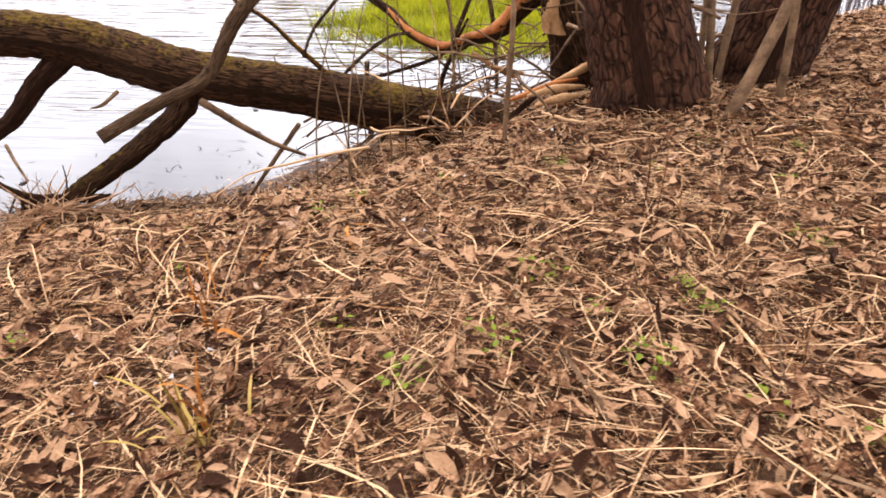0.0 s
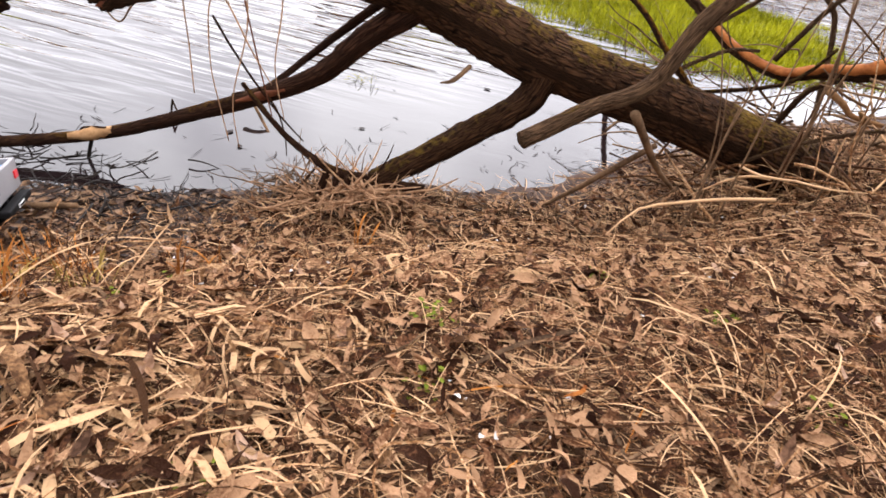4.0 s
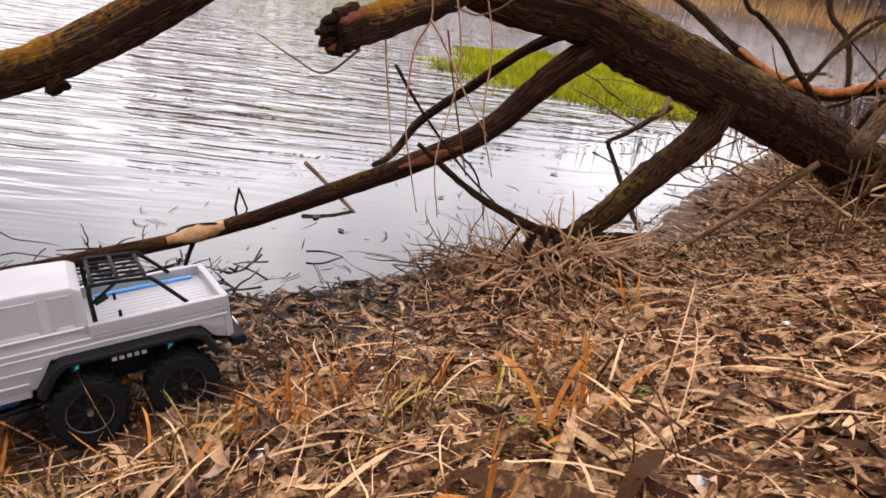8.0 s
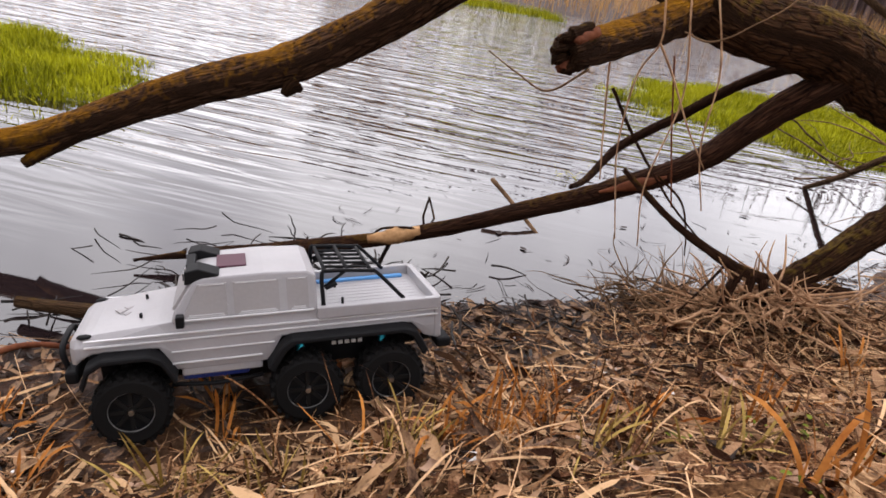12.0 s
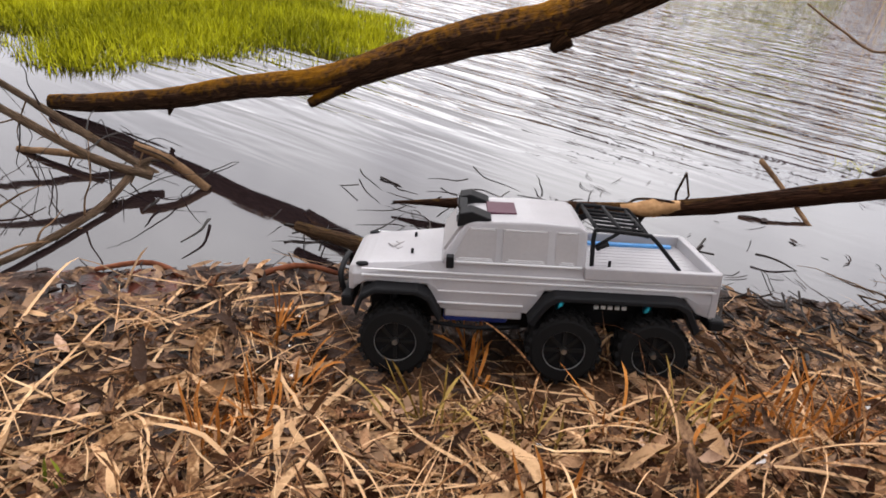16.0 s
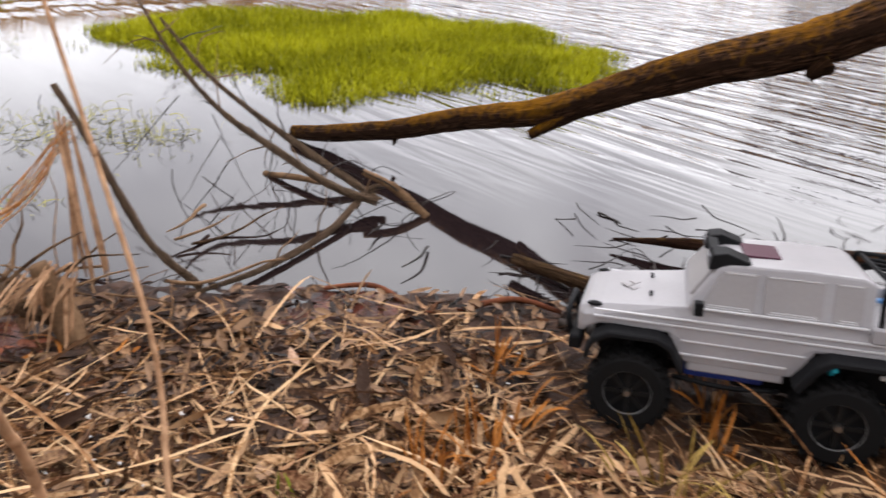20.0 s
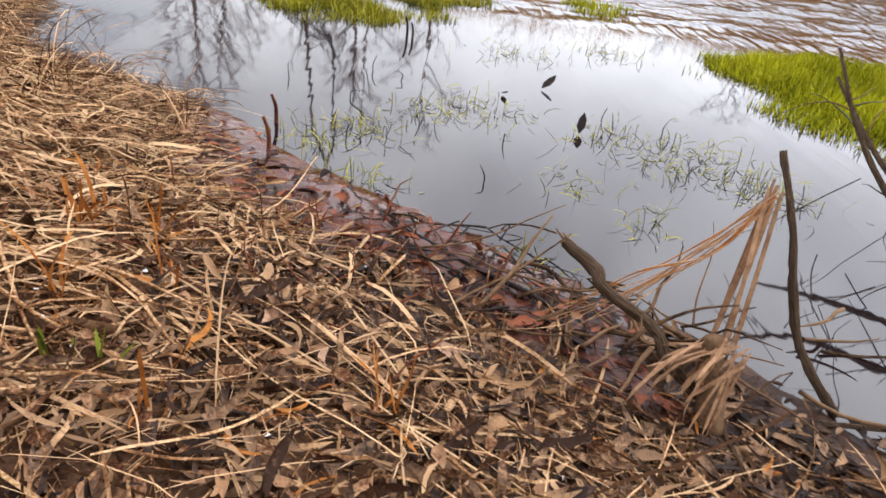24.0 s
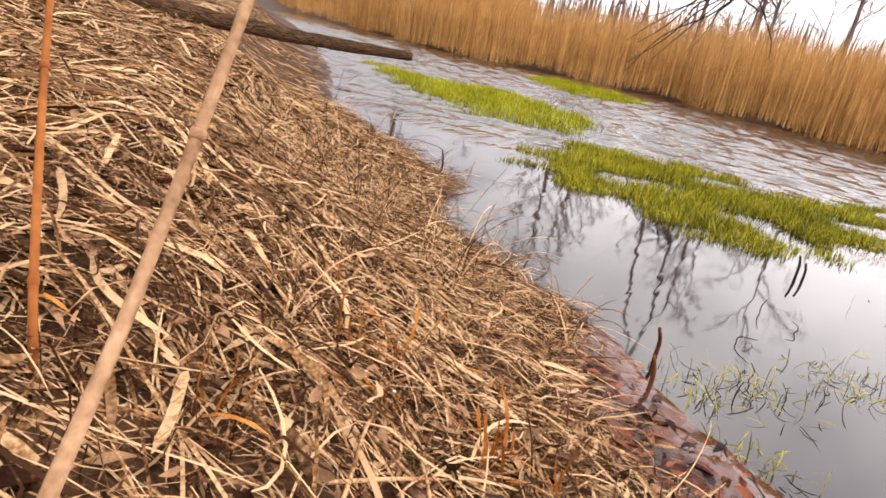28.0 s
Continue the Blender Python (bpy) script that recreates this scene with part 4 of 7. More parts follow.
# Stakes that hold the long branch up, and sticks standing in the shallows.
for k, pts in enumerate(([(-1.185, 1.945, 0.08), (-1.205, 1.945, 0.02), (-1.222, 1.94, -0.05)], [(-1.006, 2.617, 0.101), (-0.91, 2.53, 0.055), (-0.80, 2.445, -0.01)], [(-1.195, 2.38, -0.03), (-1.18, 2.38, 0.057), (-1.176, 2.38, 0.06), (-1.14, 2.38, -0.03)], [(-1.5, 1.72, 0.03), (-1.52, 1.66, -0.02), (-1.54, 1.6, -0.04)], [(-0.605, 1.9, 0.675), (-0.565, 1.9, 0.512), (-0.542, 1.9, 0.429), (-0.518, 1.9, 0.343)], [(-1.244, 1.955, 0.06), (-1.233, 1.95, 0.088), (-1.208, 1.945, 0.111), (-1.136, 1.945, 0.128), (-1.089, 1.95, 0.115)])):
    rad = (0.007, 0.0085, 0.0045, 0.007, 0.0025, 0.004)[k]
    branch("water_stick", pts, list(np.linspace(rad, rad * 0.7, len(pts))), (M_DARKTWIG, M_TWIG, M_LIMB, M_DARKTWIG, M_REDTWIG, M_REDBARK)[k], "small dead stick standing in the shallows by the long branch", "stick", sides=6, seed=160 + k, group="sticks in the shallows")

# Fine dark twigs that hang from the drowned branches into the water.
for k in range(12):
    x, y = -2.5 + rng.normal(0, 0.17), 1.08 + rng.normal(0, 0.13)
    z, a, L = rng.uniform(0.06, 0.3), rng.uniform(0, 6.283), rng.uniform(0.1, 0.28)
    pts = [(x, y, z)]
    for j in range(4):
        a += rng.normal(0, 0.3)
        x, y, z = x + 0.2 * L * math.cos(a), y + 0.2 * L * math.sin(a), max(z - 0.16 * L - 0.01, -0.02)
        pts.append((x, y, z))
    branch("dark_twig", pts, [0.0014, 0.0014, 0.0012, 0.001, 0.0006], M_DARKTWIG, "thin black twig drooping into the shallow water", "twig", sides=4, seed=170 + k, group="twigs in the shallows")


# ---- the model truck ----
def rgb_mat(name, col, rough, metal=0.0, spec=0.5, coat=0.0):
    m = mat(name, tuple(c * 0.85 for c in col), col, 12, rough, 0.04, 200, metal, spec=spec)
    m.node_tree.nodes["Principled BSDF"].inputs["Coat Weight"].default_value = coat
    return m


T_WHITE = rgb_mat("dull_white_body", (0.375, 0.36, 0.37), 0.4, coat=0.1)
# Lighter than the body: the highlights on ridges and trims put into the colour.
T_RIDGE = rgb_mat("worn_white_ridge", (0.62, 0.61, 0.62), 0.4)
T_GREY = rgb_mat("grey_window_paint", (0.325, 0.305, 0.303), 0.4)
T_BLACK = rgb_mat("black_plastic", (0.009, 0.009, 0.010), 0.6, spec=0.12)
T_RUBBER = rgb_mat("dusty_black_rubber", (0.008, 0.0075, 0.0075), 0.85, spec=0.15)
T_RIM = rgb_mat("black_wheel_rim", (0.010, 0.010, 0.010), 0.45, spec=0.25)
T_STEEL = rgb_mat("bright_rim_ring", (0.55, 0.55, 0.55), 0.35, 1.0)
T_BLUE = rgb_mat("blue_bed_paint", (0.10, 0.32, 0.66), 0.4)
T_TEAL = rgb_mat("teal_anodised_shock", (0.02, 0.35, 0.42), 0.35, 0.7)
T_BATT = rgb_mat("blue_battery_wrap", (0.02, 0.05, 0.30), 0.4)
T_RED = rgb_mat("red_tail_lamp", (0.8, 0.02, 0.03), 0.3)
T_MAROON = rgb_mat("maroon_roof_decal", (0.085, 0.028, 0.045), 0.5, spec=0.2)
T_LENS = rgb_mat("dull_lamp_lens", (0.16, 0.16, 0.17), 0.25, spec=0.5)
T_WHITEP = rgb_mat("white_plate", (0.75, 0.75, 0.74), 0.5)


def box(bm, x0, x1, y0, y1, z0, z1, bevel=0.0):
    vs = [bm.verts.new(p) for p in ((x0, y0, z0), (x1, y0, z0), (x1, y1, z0), (x0, y1, z0), (x0, y0, z1), (x1, y0, z1), (x1, y1, z1), (x0, y1, z1))]
    fs = [bm.faces.new([vs[i] for i in q]) for q in ((3, 2, 1, 0), (4, 5, 6, 7), (0, 1, 5, 4), (1, 2, 6, 5), (2, 3, 7, 6), (3, 0, 4, 7))]
    if bevel:
        bmesh.ops.bevel(bm, geom=list({e for f in fs for e in f.edges}), offset=bevel, segments=2, affect="EDGES", profile=0.5)
    return bm


def loft(sections, bevel=0.0):
    """A closed body through cross sections of equal count."""
    bm = bmesh.new()
    rings = [[bm.verts.new(p) for p in s] for s in sections]
    n = len(sections[0])
    for a, b in zip(rings[:-1], rings[1:]):
        for i in range(n):
            bm.faces.new((a[i], a[(i + 1) % n], b[(i + 1) % n], b[i]))
    bm.faces.new(rings[0][::-1])
    bm.faces.new(rings[-1])
    bmesh.ops.recalc_face_normals(bm, faces=bm.faces)
    if bevel:
        sharp = [e for e in bm.edges if len(e.link_faces) == 2 and e.calc_face_angle() > 0.5]
        bmesh.ops.bevel(bm, geom=sharp, offset=bevel, segments=2, affect="EDGES", profile=0.6)
    return bm


def rod(name, pts, r, material, parent, label="", sides=8):
    v, f, uv = tube(pts, [r] * len(pts), sides, 1 if len(pts) == 2 else 4)
    return add(name, v, f, material, parent, label, True)


TRUCK = pose(*TRUCK_AT)
truck = thing("model_truck", (0, 0, 0), "white six-wheeled model pickup truck with black tyres on mud", "toy truck")
AX = (0.178, -0.088, -0.228)
ROOF, RAIL, SILL = 0.272, 0.207, 0.112


def half(x, w, zs):
    return [(x, -w[i], z) for i, z in enumerate(zs)] + [(x, w[len(zs) - 1 - i], z) for i, z in enumerate(zs[::-1])]


# Lower body from nose to tail, with wheel cutouts left open under it.
SEC = ((0.258, 0.135, 0.080, 0.176, 0.072), (0.249, 0.14, 0.094, 0.182, 0.080), (0.240, 0.15, 0.096, 0.185, 0.082), (0.226, 0.158, 0.097, 0.188, 0.083), (0.132, 0.158, 0.1, 0.199, 0.089), (0.112, 0.116, 0.1, 0.202, 0.091), (0.09, 0.114, 0.1, 0.203, 0.093), (-0.03, 0.114, 0.1, 0.204, 0.094), (-0.052, 0.158, 0.1, 0.204, 0.094),
       (-0.11, 0.158, 0.1, 0.204, 0.094), (-0.112, 0.158, 0.1, 0.187, 0.095), (-0.27, 0.158, 0.1, 0.187, 0.095), (-0.292, 0.13, 0.099, 0.187, 0.095), (-0.318, 0.12, 0.098, 0.187, 0.095))
bm = loft([half(x, (w - 0.003, w, w - 0.001, wt), (z0, max(z0 + 0.004, 0.15), 0.168 + 0.3 * (zt - 0.176), zt)) for x, z0, w, zt, wt in SEC], 0.002)
body = part("body", bm, T_WHITE, truck)
bm = bmesh.new()
box(bm, -0.02, 0.103, -0.096, 0.096, SILL - 0.012, SILL + 0.01, 0.003)
part("sill", bm, T_WHITE, truck)
for s in (-1, 1):
    bm = bmesh.new()
    box(bm, -0.318, -0.11, s * 0.097 - 0.006, s * 0.097 + 0.006, 0.185, RAIL, 0.002)
    part("bed_side", bm, T_WHITE, truck)
bm = bmesh.new()
box(bm, -0.322, -0.310, -0.099, 0.099, 0.125, RAIL, 0.002)
tail = part("tailgate", bm, T_WHITE, truck)
for k in range(9):
    bm = bmesh.new()
    y = -0.064 + k * 0.016
    box(bm, -0.300, -0.125, y - 0.004, y + 0.004, 0.1868, 0.1876, 0.0003)
    part("bed_rib", bm, T_WHITE, truck)
for s in (-1, 1):
    bm = bmesh.new()
    box(bm, -0.295, -0.13, s * 0.078 - 0.006, s * 0.078 + 0.006, 0.187, 0.1925, 0.001)
    part("bed_stripe", bm, T_BLUE, truck, "smeared blue paint")
for x0, x1 in ((0.124, 0.234), (-0.284, -0.042)):
    bm = bmesh.new()
    box(bm, x0, x1, -0.088, 0.088, 0.135, 0.1565, 0.003)
    part("wheel_well", bm, T_BLACK, truck)
# Cab.
bm = loft([half(0.112, (0.093, 0.091), (0.198, 0.202)), half(0.108, (0.094, 0.09), (0.198, 0.215)), half(0.076, (0.094, 0.078), (0.198, ROOF - 0.004)), half(0.06, (0.094, 0.079), (0.198, ROOF)), half(-0.03, (0.095, 0.081), (0.198, ROOF + 0.003)), half(-0.098, (0.095, 0.081), (0.198, ROOF)), half(-0.112, (0.095, 0.083), (0.198, ROOF - 0.008))], 0.004)
cab = part("cab", bm, T_WHITE, truck)
# Window panels, a hair proud of the cab side.
for s in (-1, 1):
    for x0, x1, x2, x3 in ((0.095, 0.028, 0.071, 0.028), (0.018, -0.052, 0.018, -0.052), (-0.064, -0.098, -0.064, -0.098)):
        z0, z1 = 0.207, 0.262
        yy = lambda z: s * (0.0955 - (z - 0.198) / (ROOF - 0.198) * 0.0145)
        bm = bmesh.new()
        a = [(x0, yy(z0), z0), (x1, yy(z0), z0), (x3, yy(z1), z1), (x2, yy(z1), z1)]
        o = [bm.verts.new((p[0], p[1] + s * 0.0012, p[2])) for p in a]
        i = [bm.verts.new((p[0], p[1] - s * 0.004, p[2])) for p in a]
        bm.faces.new(o)
        for k in range(4):
            bm.faces.new((o[k], o[(k + 1) % 4], i[(k + 1) % 4], i[k]))
        bmesh.ops.recalc_face_normals(bm, faces=bm.faces)
        part("side_window", bm, T_GREY, cab, "window painted dull grey")
        for z, e0, e1 in ((0.2075, x0 - 0.006, x1 + 0.004), (0.2105, x0 - 0.01, x1 + 0.006), (0.2605, x2 - 0.003, x3 + 0.003)):
            bm = bmesh.new()
            box(bm, min(e0, e1), max(e0, e1), yy(z) - 0.0022, yy(z) + 0.0022, z - 0.0008, z + 0.0008)
            part("window_trim", bm, T_RIDGE, cab)
bm = bmesh.new()
a = [(0.1065, -0.082, 0.219), (0.1065, 0.082, 0.219), (0.079, 0.070, 0.263), (0.079, -0.070, 0.263)]
o = [bm.verts.new((p[0] + 0.0035, p[1], p[2] + 0.002)) for p in a]
bm.faces.new(o)
ext = bmesh.ops.extrude_face_region(bm, geom=bm.faces[:])
bmesh.ops.translate(bm, vec=(-0.005, 0, -0.003), verts=[v for v in ext["geom"] if isinstance(v, bmesh.types.BMVert)])
bmesh.ops.recalc_face_normals(bm, faces=bm.faces)
part("windscreen", bm, T_GREY, cab, "windscreen painted dull grey")
bm = bmesh.new()
box(bm, -0.005, 0.042, -0.035, 0.035, ROOF + 0.0005, ROOF + 0.0045, 0.0005)
part("roof_decal", bm, T_MAROON, cab, "faded maroon patch")
# Raised body lines along the sides and hood pins.
for s in (-1, 1):
    for z, x0, x1 in ((0.172, -0.316, 0.235), (0.183, -0.316, 0.235), (0.150, -0.04, 0.115), (0.128, -0.02, 0.115), (0.2045, -0.105, 0.092)):
        bm = bmesh.new()
        box(bm, x0, x1, s * 0.0988 - 0.0026, s * 0.0988 + 0.0026, z - 0.0014, z + 0.0014, 0.0006)
        part("body_line", bm, T_RIDGE, truck)
    for x in (0.16, -0.16):
        rod("body_pin", [(x, s * 0.045, 0.186), (x, s * 0.045, 0.204 if x > 0 else 0.200)], 0.0025, T_BLACK, truck)
    bm = bmesh.new()
    box(bm, 0.092, 0.104, s * 0.108 - 0.008, s * 0.108 + 0.008, 0.198, 0.219, 0.002)
    part("mirror", bm, T_BLACK, truck)
    bm = bmesh.new()
    bmesh.ops.create_uvsphere(bm, u_segments=12, v_segments=8, radius=1)
    bmesh.ops.transform(bm, matrix=Matrix.Translation((0.236, s * 0.083, 0.186)) @ Matrix.Diagonal((0.011, 0.007, 0.004, 1)), verts=bm.verts)
    part("indicator", bm, T_BLACK, truck, smooth=True)
    bm = bmesh.new()
    box(bm, -0.3255, -0.3215, s * 0.075 - 0.012, s * 0.075 + 0.012, 0.155, 0.178, 0.001)
    lamp = part("tail_lamp", bm, T_RED if s < 0 else T_BLACK, truck, "red tail lamp" if s < 0 else "dark empty tail lamp")
# Roof light bar: two wedge housings and a slim bar between them.
for s in (-1, 1):
    y0, y1 = s * 0.034, s * 0.078
    bm = bmesh.new()
    pr = [(0.09, ROOF - 0.012), (0.086, ROOF + 0.012), (0.068, ROOF + 0.016), (0.036, ROOF + 0.003), (0.046, ROOF - 0.004)]
    A = [bm.verts.new((x, y0, z)) for x, z in pr]
    B = [bm.verts.new((x, y1, z)) for x, z in pr]
    bm.faces.new(A)
    bm.faces.new(B[::-1])
    for i in range(5):
        bm.faces.new((A[i], B[i], B[(i + 1) % 5], A[(i + 1) % 5]))
    bmesh.ops.recalc_face_normals(bm, faces=bm.faces)
    bmesh.ops.bevel(bm, geom=bm.edges[:], offset=0.0015, segments=1, affect="EDGES")
    lamp = part("light_housing", bm, T_BLACK, truck)
    bm = bmesh.new()
    box(bm, 0.0885, 0.0915, min(y0, y1) + 0.006, max(y0, y1) - 0.006, ROOF - 0.006, ROOF + 0.008, 0.001)
    part("lens", bm, T_LENS, lamp, "dull clear lamp lens")
bm = bmesh.new()
box(bm, 0.074, 0.088, -0.034, 0.034, ROOF + 0.001, ROOF + 0.011, 0.002)
part("light_bar", bm, T_BLACK, truck)
bm = bmesh.new()
for x, y, r in ((0.195, 0.0, 0.012), (0.185, 0.014, 0.009), (0.185, -0.014, 0.009)):
    bmesh.ops.create_cone(bm, cap_ends=True, segments=3, radius1=r, radius2=r * 0.9, depth=0.0016, matrix=Matrix.Translation((x, y, 0.1935)))
part("hood_mark", bm, T_GREY, truck, "small grey mark")
# Bed cage.
for s in (-1, 1):
    rod("cage_rail", [(-0.122, s * 0.088, 0.205), (-0.122, s * 0.080, 0.262), (-0.135, s * 0.078, 0.267), (-0.20, s * 0.078, 0.262), (-0.215, s * 0.079, 0.256), (-0.258, s * 0.088, 0.205)], 0.0036, T_BLACK, truck)
    rod("cage_brace", [(-0.126, s * 0.083, 0.24), (-0.16, s * 0.078, 0.264)], 0.003, T_BLACK, truck)
    rod("cage_brace", [(-0.145, s * 0.082, 0.245), (-0.126, s * 0.083, 0.236)], 0.005, T_BLACK, truck)
for x, z in ((-0.128, 0.266), (-0.165, 0.265), (-0.205, 0.26)):
    rod("cage_bar", [(x, -0.078, z), (x, 0.078, z)], 0.0034, T_BLACK, truck)
for y in (-0.05, -0.025, 0.0, 0.025, 0.05):
    rod("cage_bar", [(-0.128, y, 0.266), (-0.205, y, 0.26)], 0.003, T_BLACK, truck)
# Fender flares as bent black strips.
for s in (-1, 1):
    for prof in ([(0.244, 0.116), (0.234, 0.146), (0.212, 0.160), (0.146, 0.160), (0.127, 0.150), (0.107, 0.112)], [(-0.026, 0.112), (-0.05, 0.150), (-0.066, 0.162), (-0.255, 0.162), (-0.274, 0.152), (-0.294, 0.112)]):
        bm = bmesh.new()
        rows = []
        for i, (x, z) in enumerate(prof):
            cx0 = np.mean([p[0] for p in prof])
            ix, iz = x + (cx0 - x) * 0.07, z - 0.012
            rows.append([bm.verts.new((x, s * 0.095, z + 0.002)), bm.verts.new((x, s * 0.122, z - 0.003)), bm.verts.new((ix, s * 0.123, iz)), bm.verts.new((ix, s * 0.095, iz))])
        for a, b in zip(rows[:-1], rows[1:]):
            for k in range(4):
                bm.faces.new((a[k], a[(k + 1) % 4], b[(k + 1) % 4], b[k]))
        bm.faces.new(rows[0])
        bm.faces.new(rows[-1][::-1])
        bmesh.ops.recalc_face_normals(bm, faces=bm.faces)
        bmesh.ops.bevel(bm, geom=bm.edges[:], offset=0.002, segments=1, affect="EDGES")
        part("fender_flare", bm, T_BLACK, truck, smooth=False)
# Wheels.
bm = bmesh.new()
box(bm, -0.003, 0.003, -0.01, 0.01, -0.004, 0.004, 0.001)
LUG = bpy.data.meshes.new("tread_block")
bm.to_mesh(LUG)
bm.free()
LUG.materials.append(T_RUBBER)


def wheel(x, s):
    r = 0.058
    w = new("wheel")
    w.parent = truck
    w.location = (x, s * 0.099, r)
    prof = [(-0.024, 0.034), (-0.024, 0.05), (-0.018, 0.056), (0.018, 0.056), (0.024, 0.05), (0.024, 0.034)]
    bm = bmesh.new()
    n = 40
    rings = [[bm.verts.new((rr * math.cos(2 * math.pi * k / n), y, rr * math.sin(2 * math.pi * k / n))) for y, rr in prof] for k in range(n)]
    for k in range(n):
        for i in range(len(prof)):
            bm.faces.new((rings[k][i], rings[(k + 1) % n][i], rings[(k + 1) % n][(i + 1) % len(prof)], rings[k][(i + 1) % len(prof)]))
    bmesh.ops.recalc_face_normals(bm, faces=bm.faces)
    part("tyre", bm, T_RUBBER, w)
    for k in range(22):
        for side in (-1, 1):
            a = 2 * math.pi * (k + (0.25 if side > 0 else -0.25)) / 22
            lug = new("tread_block", LUG)
            lug.parent = w
            lug.matrix_local = Matrix.Rotation(a, 4, "Y") @ Matrix.Translation((0.0565, side * 0.0125, 0)) @ Matrix.Rotation(side * 0.35, 4, "X")
    bm = bmesh.new()
    bmesh.ops.create_cone(bm, cap_ends=True, segments=28, radius1=0.0345, radius2=0.0345, depth=0.03, matrix=Matrix.Rotation(math.pi / 2, 4, "X"))
    part("hub", bm, T_BLACK, w)
    for k in range(8):
        a = 2 * math.pi * k / 8
        bm = bmesh.new()
        bmesh.ops.create_cube(bm, size=1, matrix=Matrix.Rotation(a, 4, "Y") @ Matrix.Translation((0.019, s * 0.016, 0)) @ Matrix.Diagonal((0.024, 0.006, 0.006, 1)))
        part("spoke", bm, T_RIM, w)
    bm = bmesh.new()
    bmesh.ops.create_cone(bm, cap_ends=True, segments=10, radius1=0.006, radius2=0.0045, depth=0.012, matrix=Matrix.Translation((0, s * 0.019, 0)) @ Matrix.Rotation(-s * math.pi / 2, 4, "X"))
    part("hub_nut", bm, T_STEEL, w)
    v = []
    f = []
    n = 36
    for k in range(n):
        a = 2 * math.pi * k / n
        for rr, yy in ((0.0322, 0.0178), (0.033, 0.0192), (0.0338, 0.0178)):
            v.append((rr * math.cos(a), s * (yy + 0.003), rr * math.sin(a)))
    for k in range(n):
        for i in range(3):
            f.append([3 * k + i, 3 * ((k + 1) % n) + i, 3 * ((k + 1) % n) + (i + 1) % 3, 3 * k + (i + 1) % 3])
    add("rim_ring", v, f, T_RING, w)


T_RING = rgb_mat("scuffed_rim_ring", (0.2, 0.195, 0.19), 0.5, 0.0)
for x in AX:
    for s in (-1, 1):
        wheel(x, s)
    rod("axle", [(x, -0.085, 0.058), (x, 0.085, 0.058)], 0.012, T_BLACK, truck)
    for s in (-1, 1):
        rod("shock", [(x + 0.012, s * 0.072, 0.07), (x + 0.004, s * 0.076, 0.145)], 0.007, T_TEAL if x < 0.1 else T_BLACK, truck, "teal shock absorber" if x < 0.1 else "")
bm = bmesh.new()
box(bm, -0.29, 0.23, -0.035, 0.035, 0.085, 0.118, 0.004)
part("chassis", bm, T_BLACK, truck)
# Unseen drivetrain parts, added to darken the gap beneath the chassis.
bm = bmesh.new()
box(bm, -0.055, 0.035, -0.03, 0.03, 0.05, 0.086, 0.006)
part("transfer_case", bm, T_BLACK, truck)
# Black plates between the wheels stand in for the shade under the truck.
for x0, x1 in ((-0.268, -0.045), (0.125, 0.225)):
    for s in (-1, 1):
        bm = bmesh.new()
        box(bm, x0, x1, s * 0.05 - 0.002, s * 0.05 + 0.002, 0.075, 0.15, 0.002)
        part("inner_fender", bm, T_BLACK, truck, "black plate standing in for shade under the truck")
for x in AX:
    bm = bmesh.new()
    box(bm, x - 0.024, x + 0.024, -0.02, 0.02, 0.036, 0.082, 0.01)
    part("differential", bm, T_BLACK, truck)
rod("drive_shaft", [(0.03, 0, 0.066), (0.16, 0, 0.06)], 0.006, T_BLACK, truck)
rod("drive_shaft", [(-0.05, 0, 0.066), (-0.21, 0, 0.06)], 0.006, T_BLACK, truck)
bm = bmesh.new()
box(bm, 0.0, 0.105, 0.04, 0.078, 0.082, 0.106, 0.006)
part("battery", bm, T_BATT, truck, "blue wrapped battery")
rod("side_bar", [(0.12, 0.085, 0.082), (0.05, 0.09, 0.078), (-0.02, 0.085, 0.082)], 0.004, T_BLACK, truck)
rod("side_bar", [(0.12, -0.085, 0.082), (0.05, -0.09, 0.078), (-0.02, -0.085, 0.082)], 0.004, T_BLACK, truck)
bm = bmesh.new()
box(bm, 0.250, 0.270, -0.085, 0.085, 0.102, 0.126, 0.005)
part("front_bumper", bm, T_BLACK, truck)
rod("bull_bar", [(0.268, -0.05, 0.11), (0.276, -0.05, 0.15), (0.274, 0.0, 0.165), (0.276, 0.05, 0.15), (0.268, 0.05, 0.11)], 0.005, T_BLACK, truck)
for k in range(5):
    bm = bmesh.new()
    box(bm, 0.2575, 0.2605, -0.045, 0.045, 0.138 + 0.007 * k, 0.141 + 0.007 * k, 0.0006)
    part("grille_bar", bm, T_BLACK, truck)
bm = bmesh.new()
box(bm, -0.345, -0.318, -0.088, 0.088, 0.094, 0.114, 0.005)
part("rear_bumper", bm, T_BLACK, truck)
for s in (-1, 1):
    rod("bumper_arm", [(-0.28, s * 0.05, 0.105), (-0.335, s * 0.05, 0.104)], 0.007, T_BLACK, truck)
bm = bmesh.new()
box(bm, -0.3475, -0.345, -0.022, 0.022, 0.098, 0.109, 0.0005)
plate = part("plate", bm, T_WHITEP, truck, "white plate with dark bars")
for k in range(5):
    bm = bmesh.new()
    box(bm, -0.3485, -0.3473, -0.017 + 0.007 * k, -0.013 + 0.007 * k, 0.1005, 0.1065)
    part("plate_bar", bm, T_BLACK, plate)
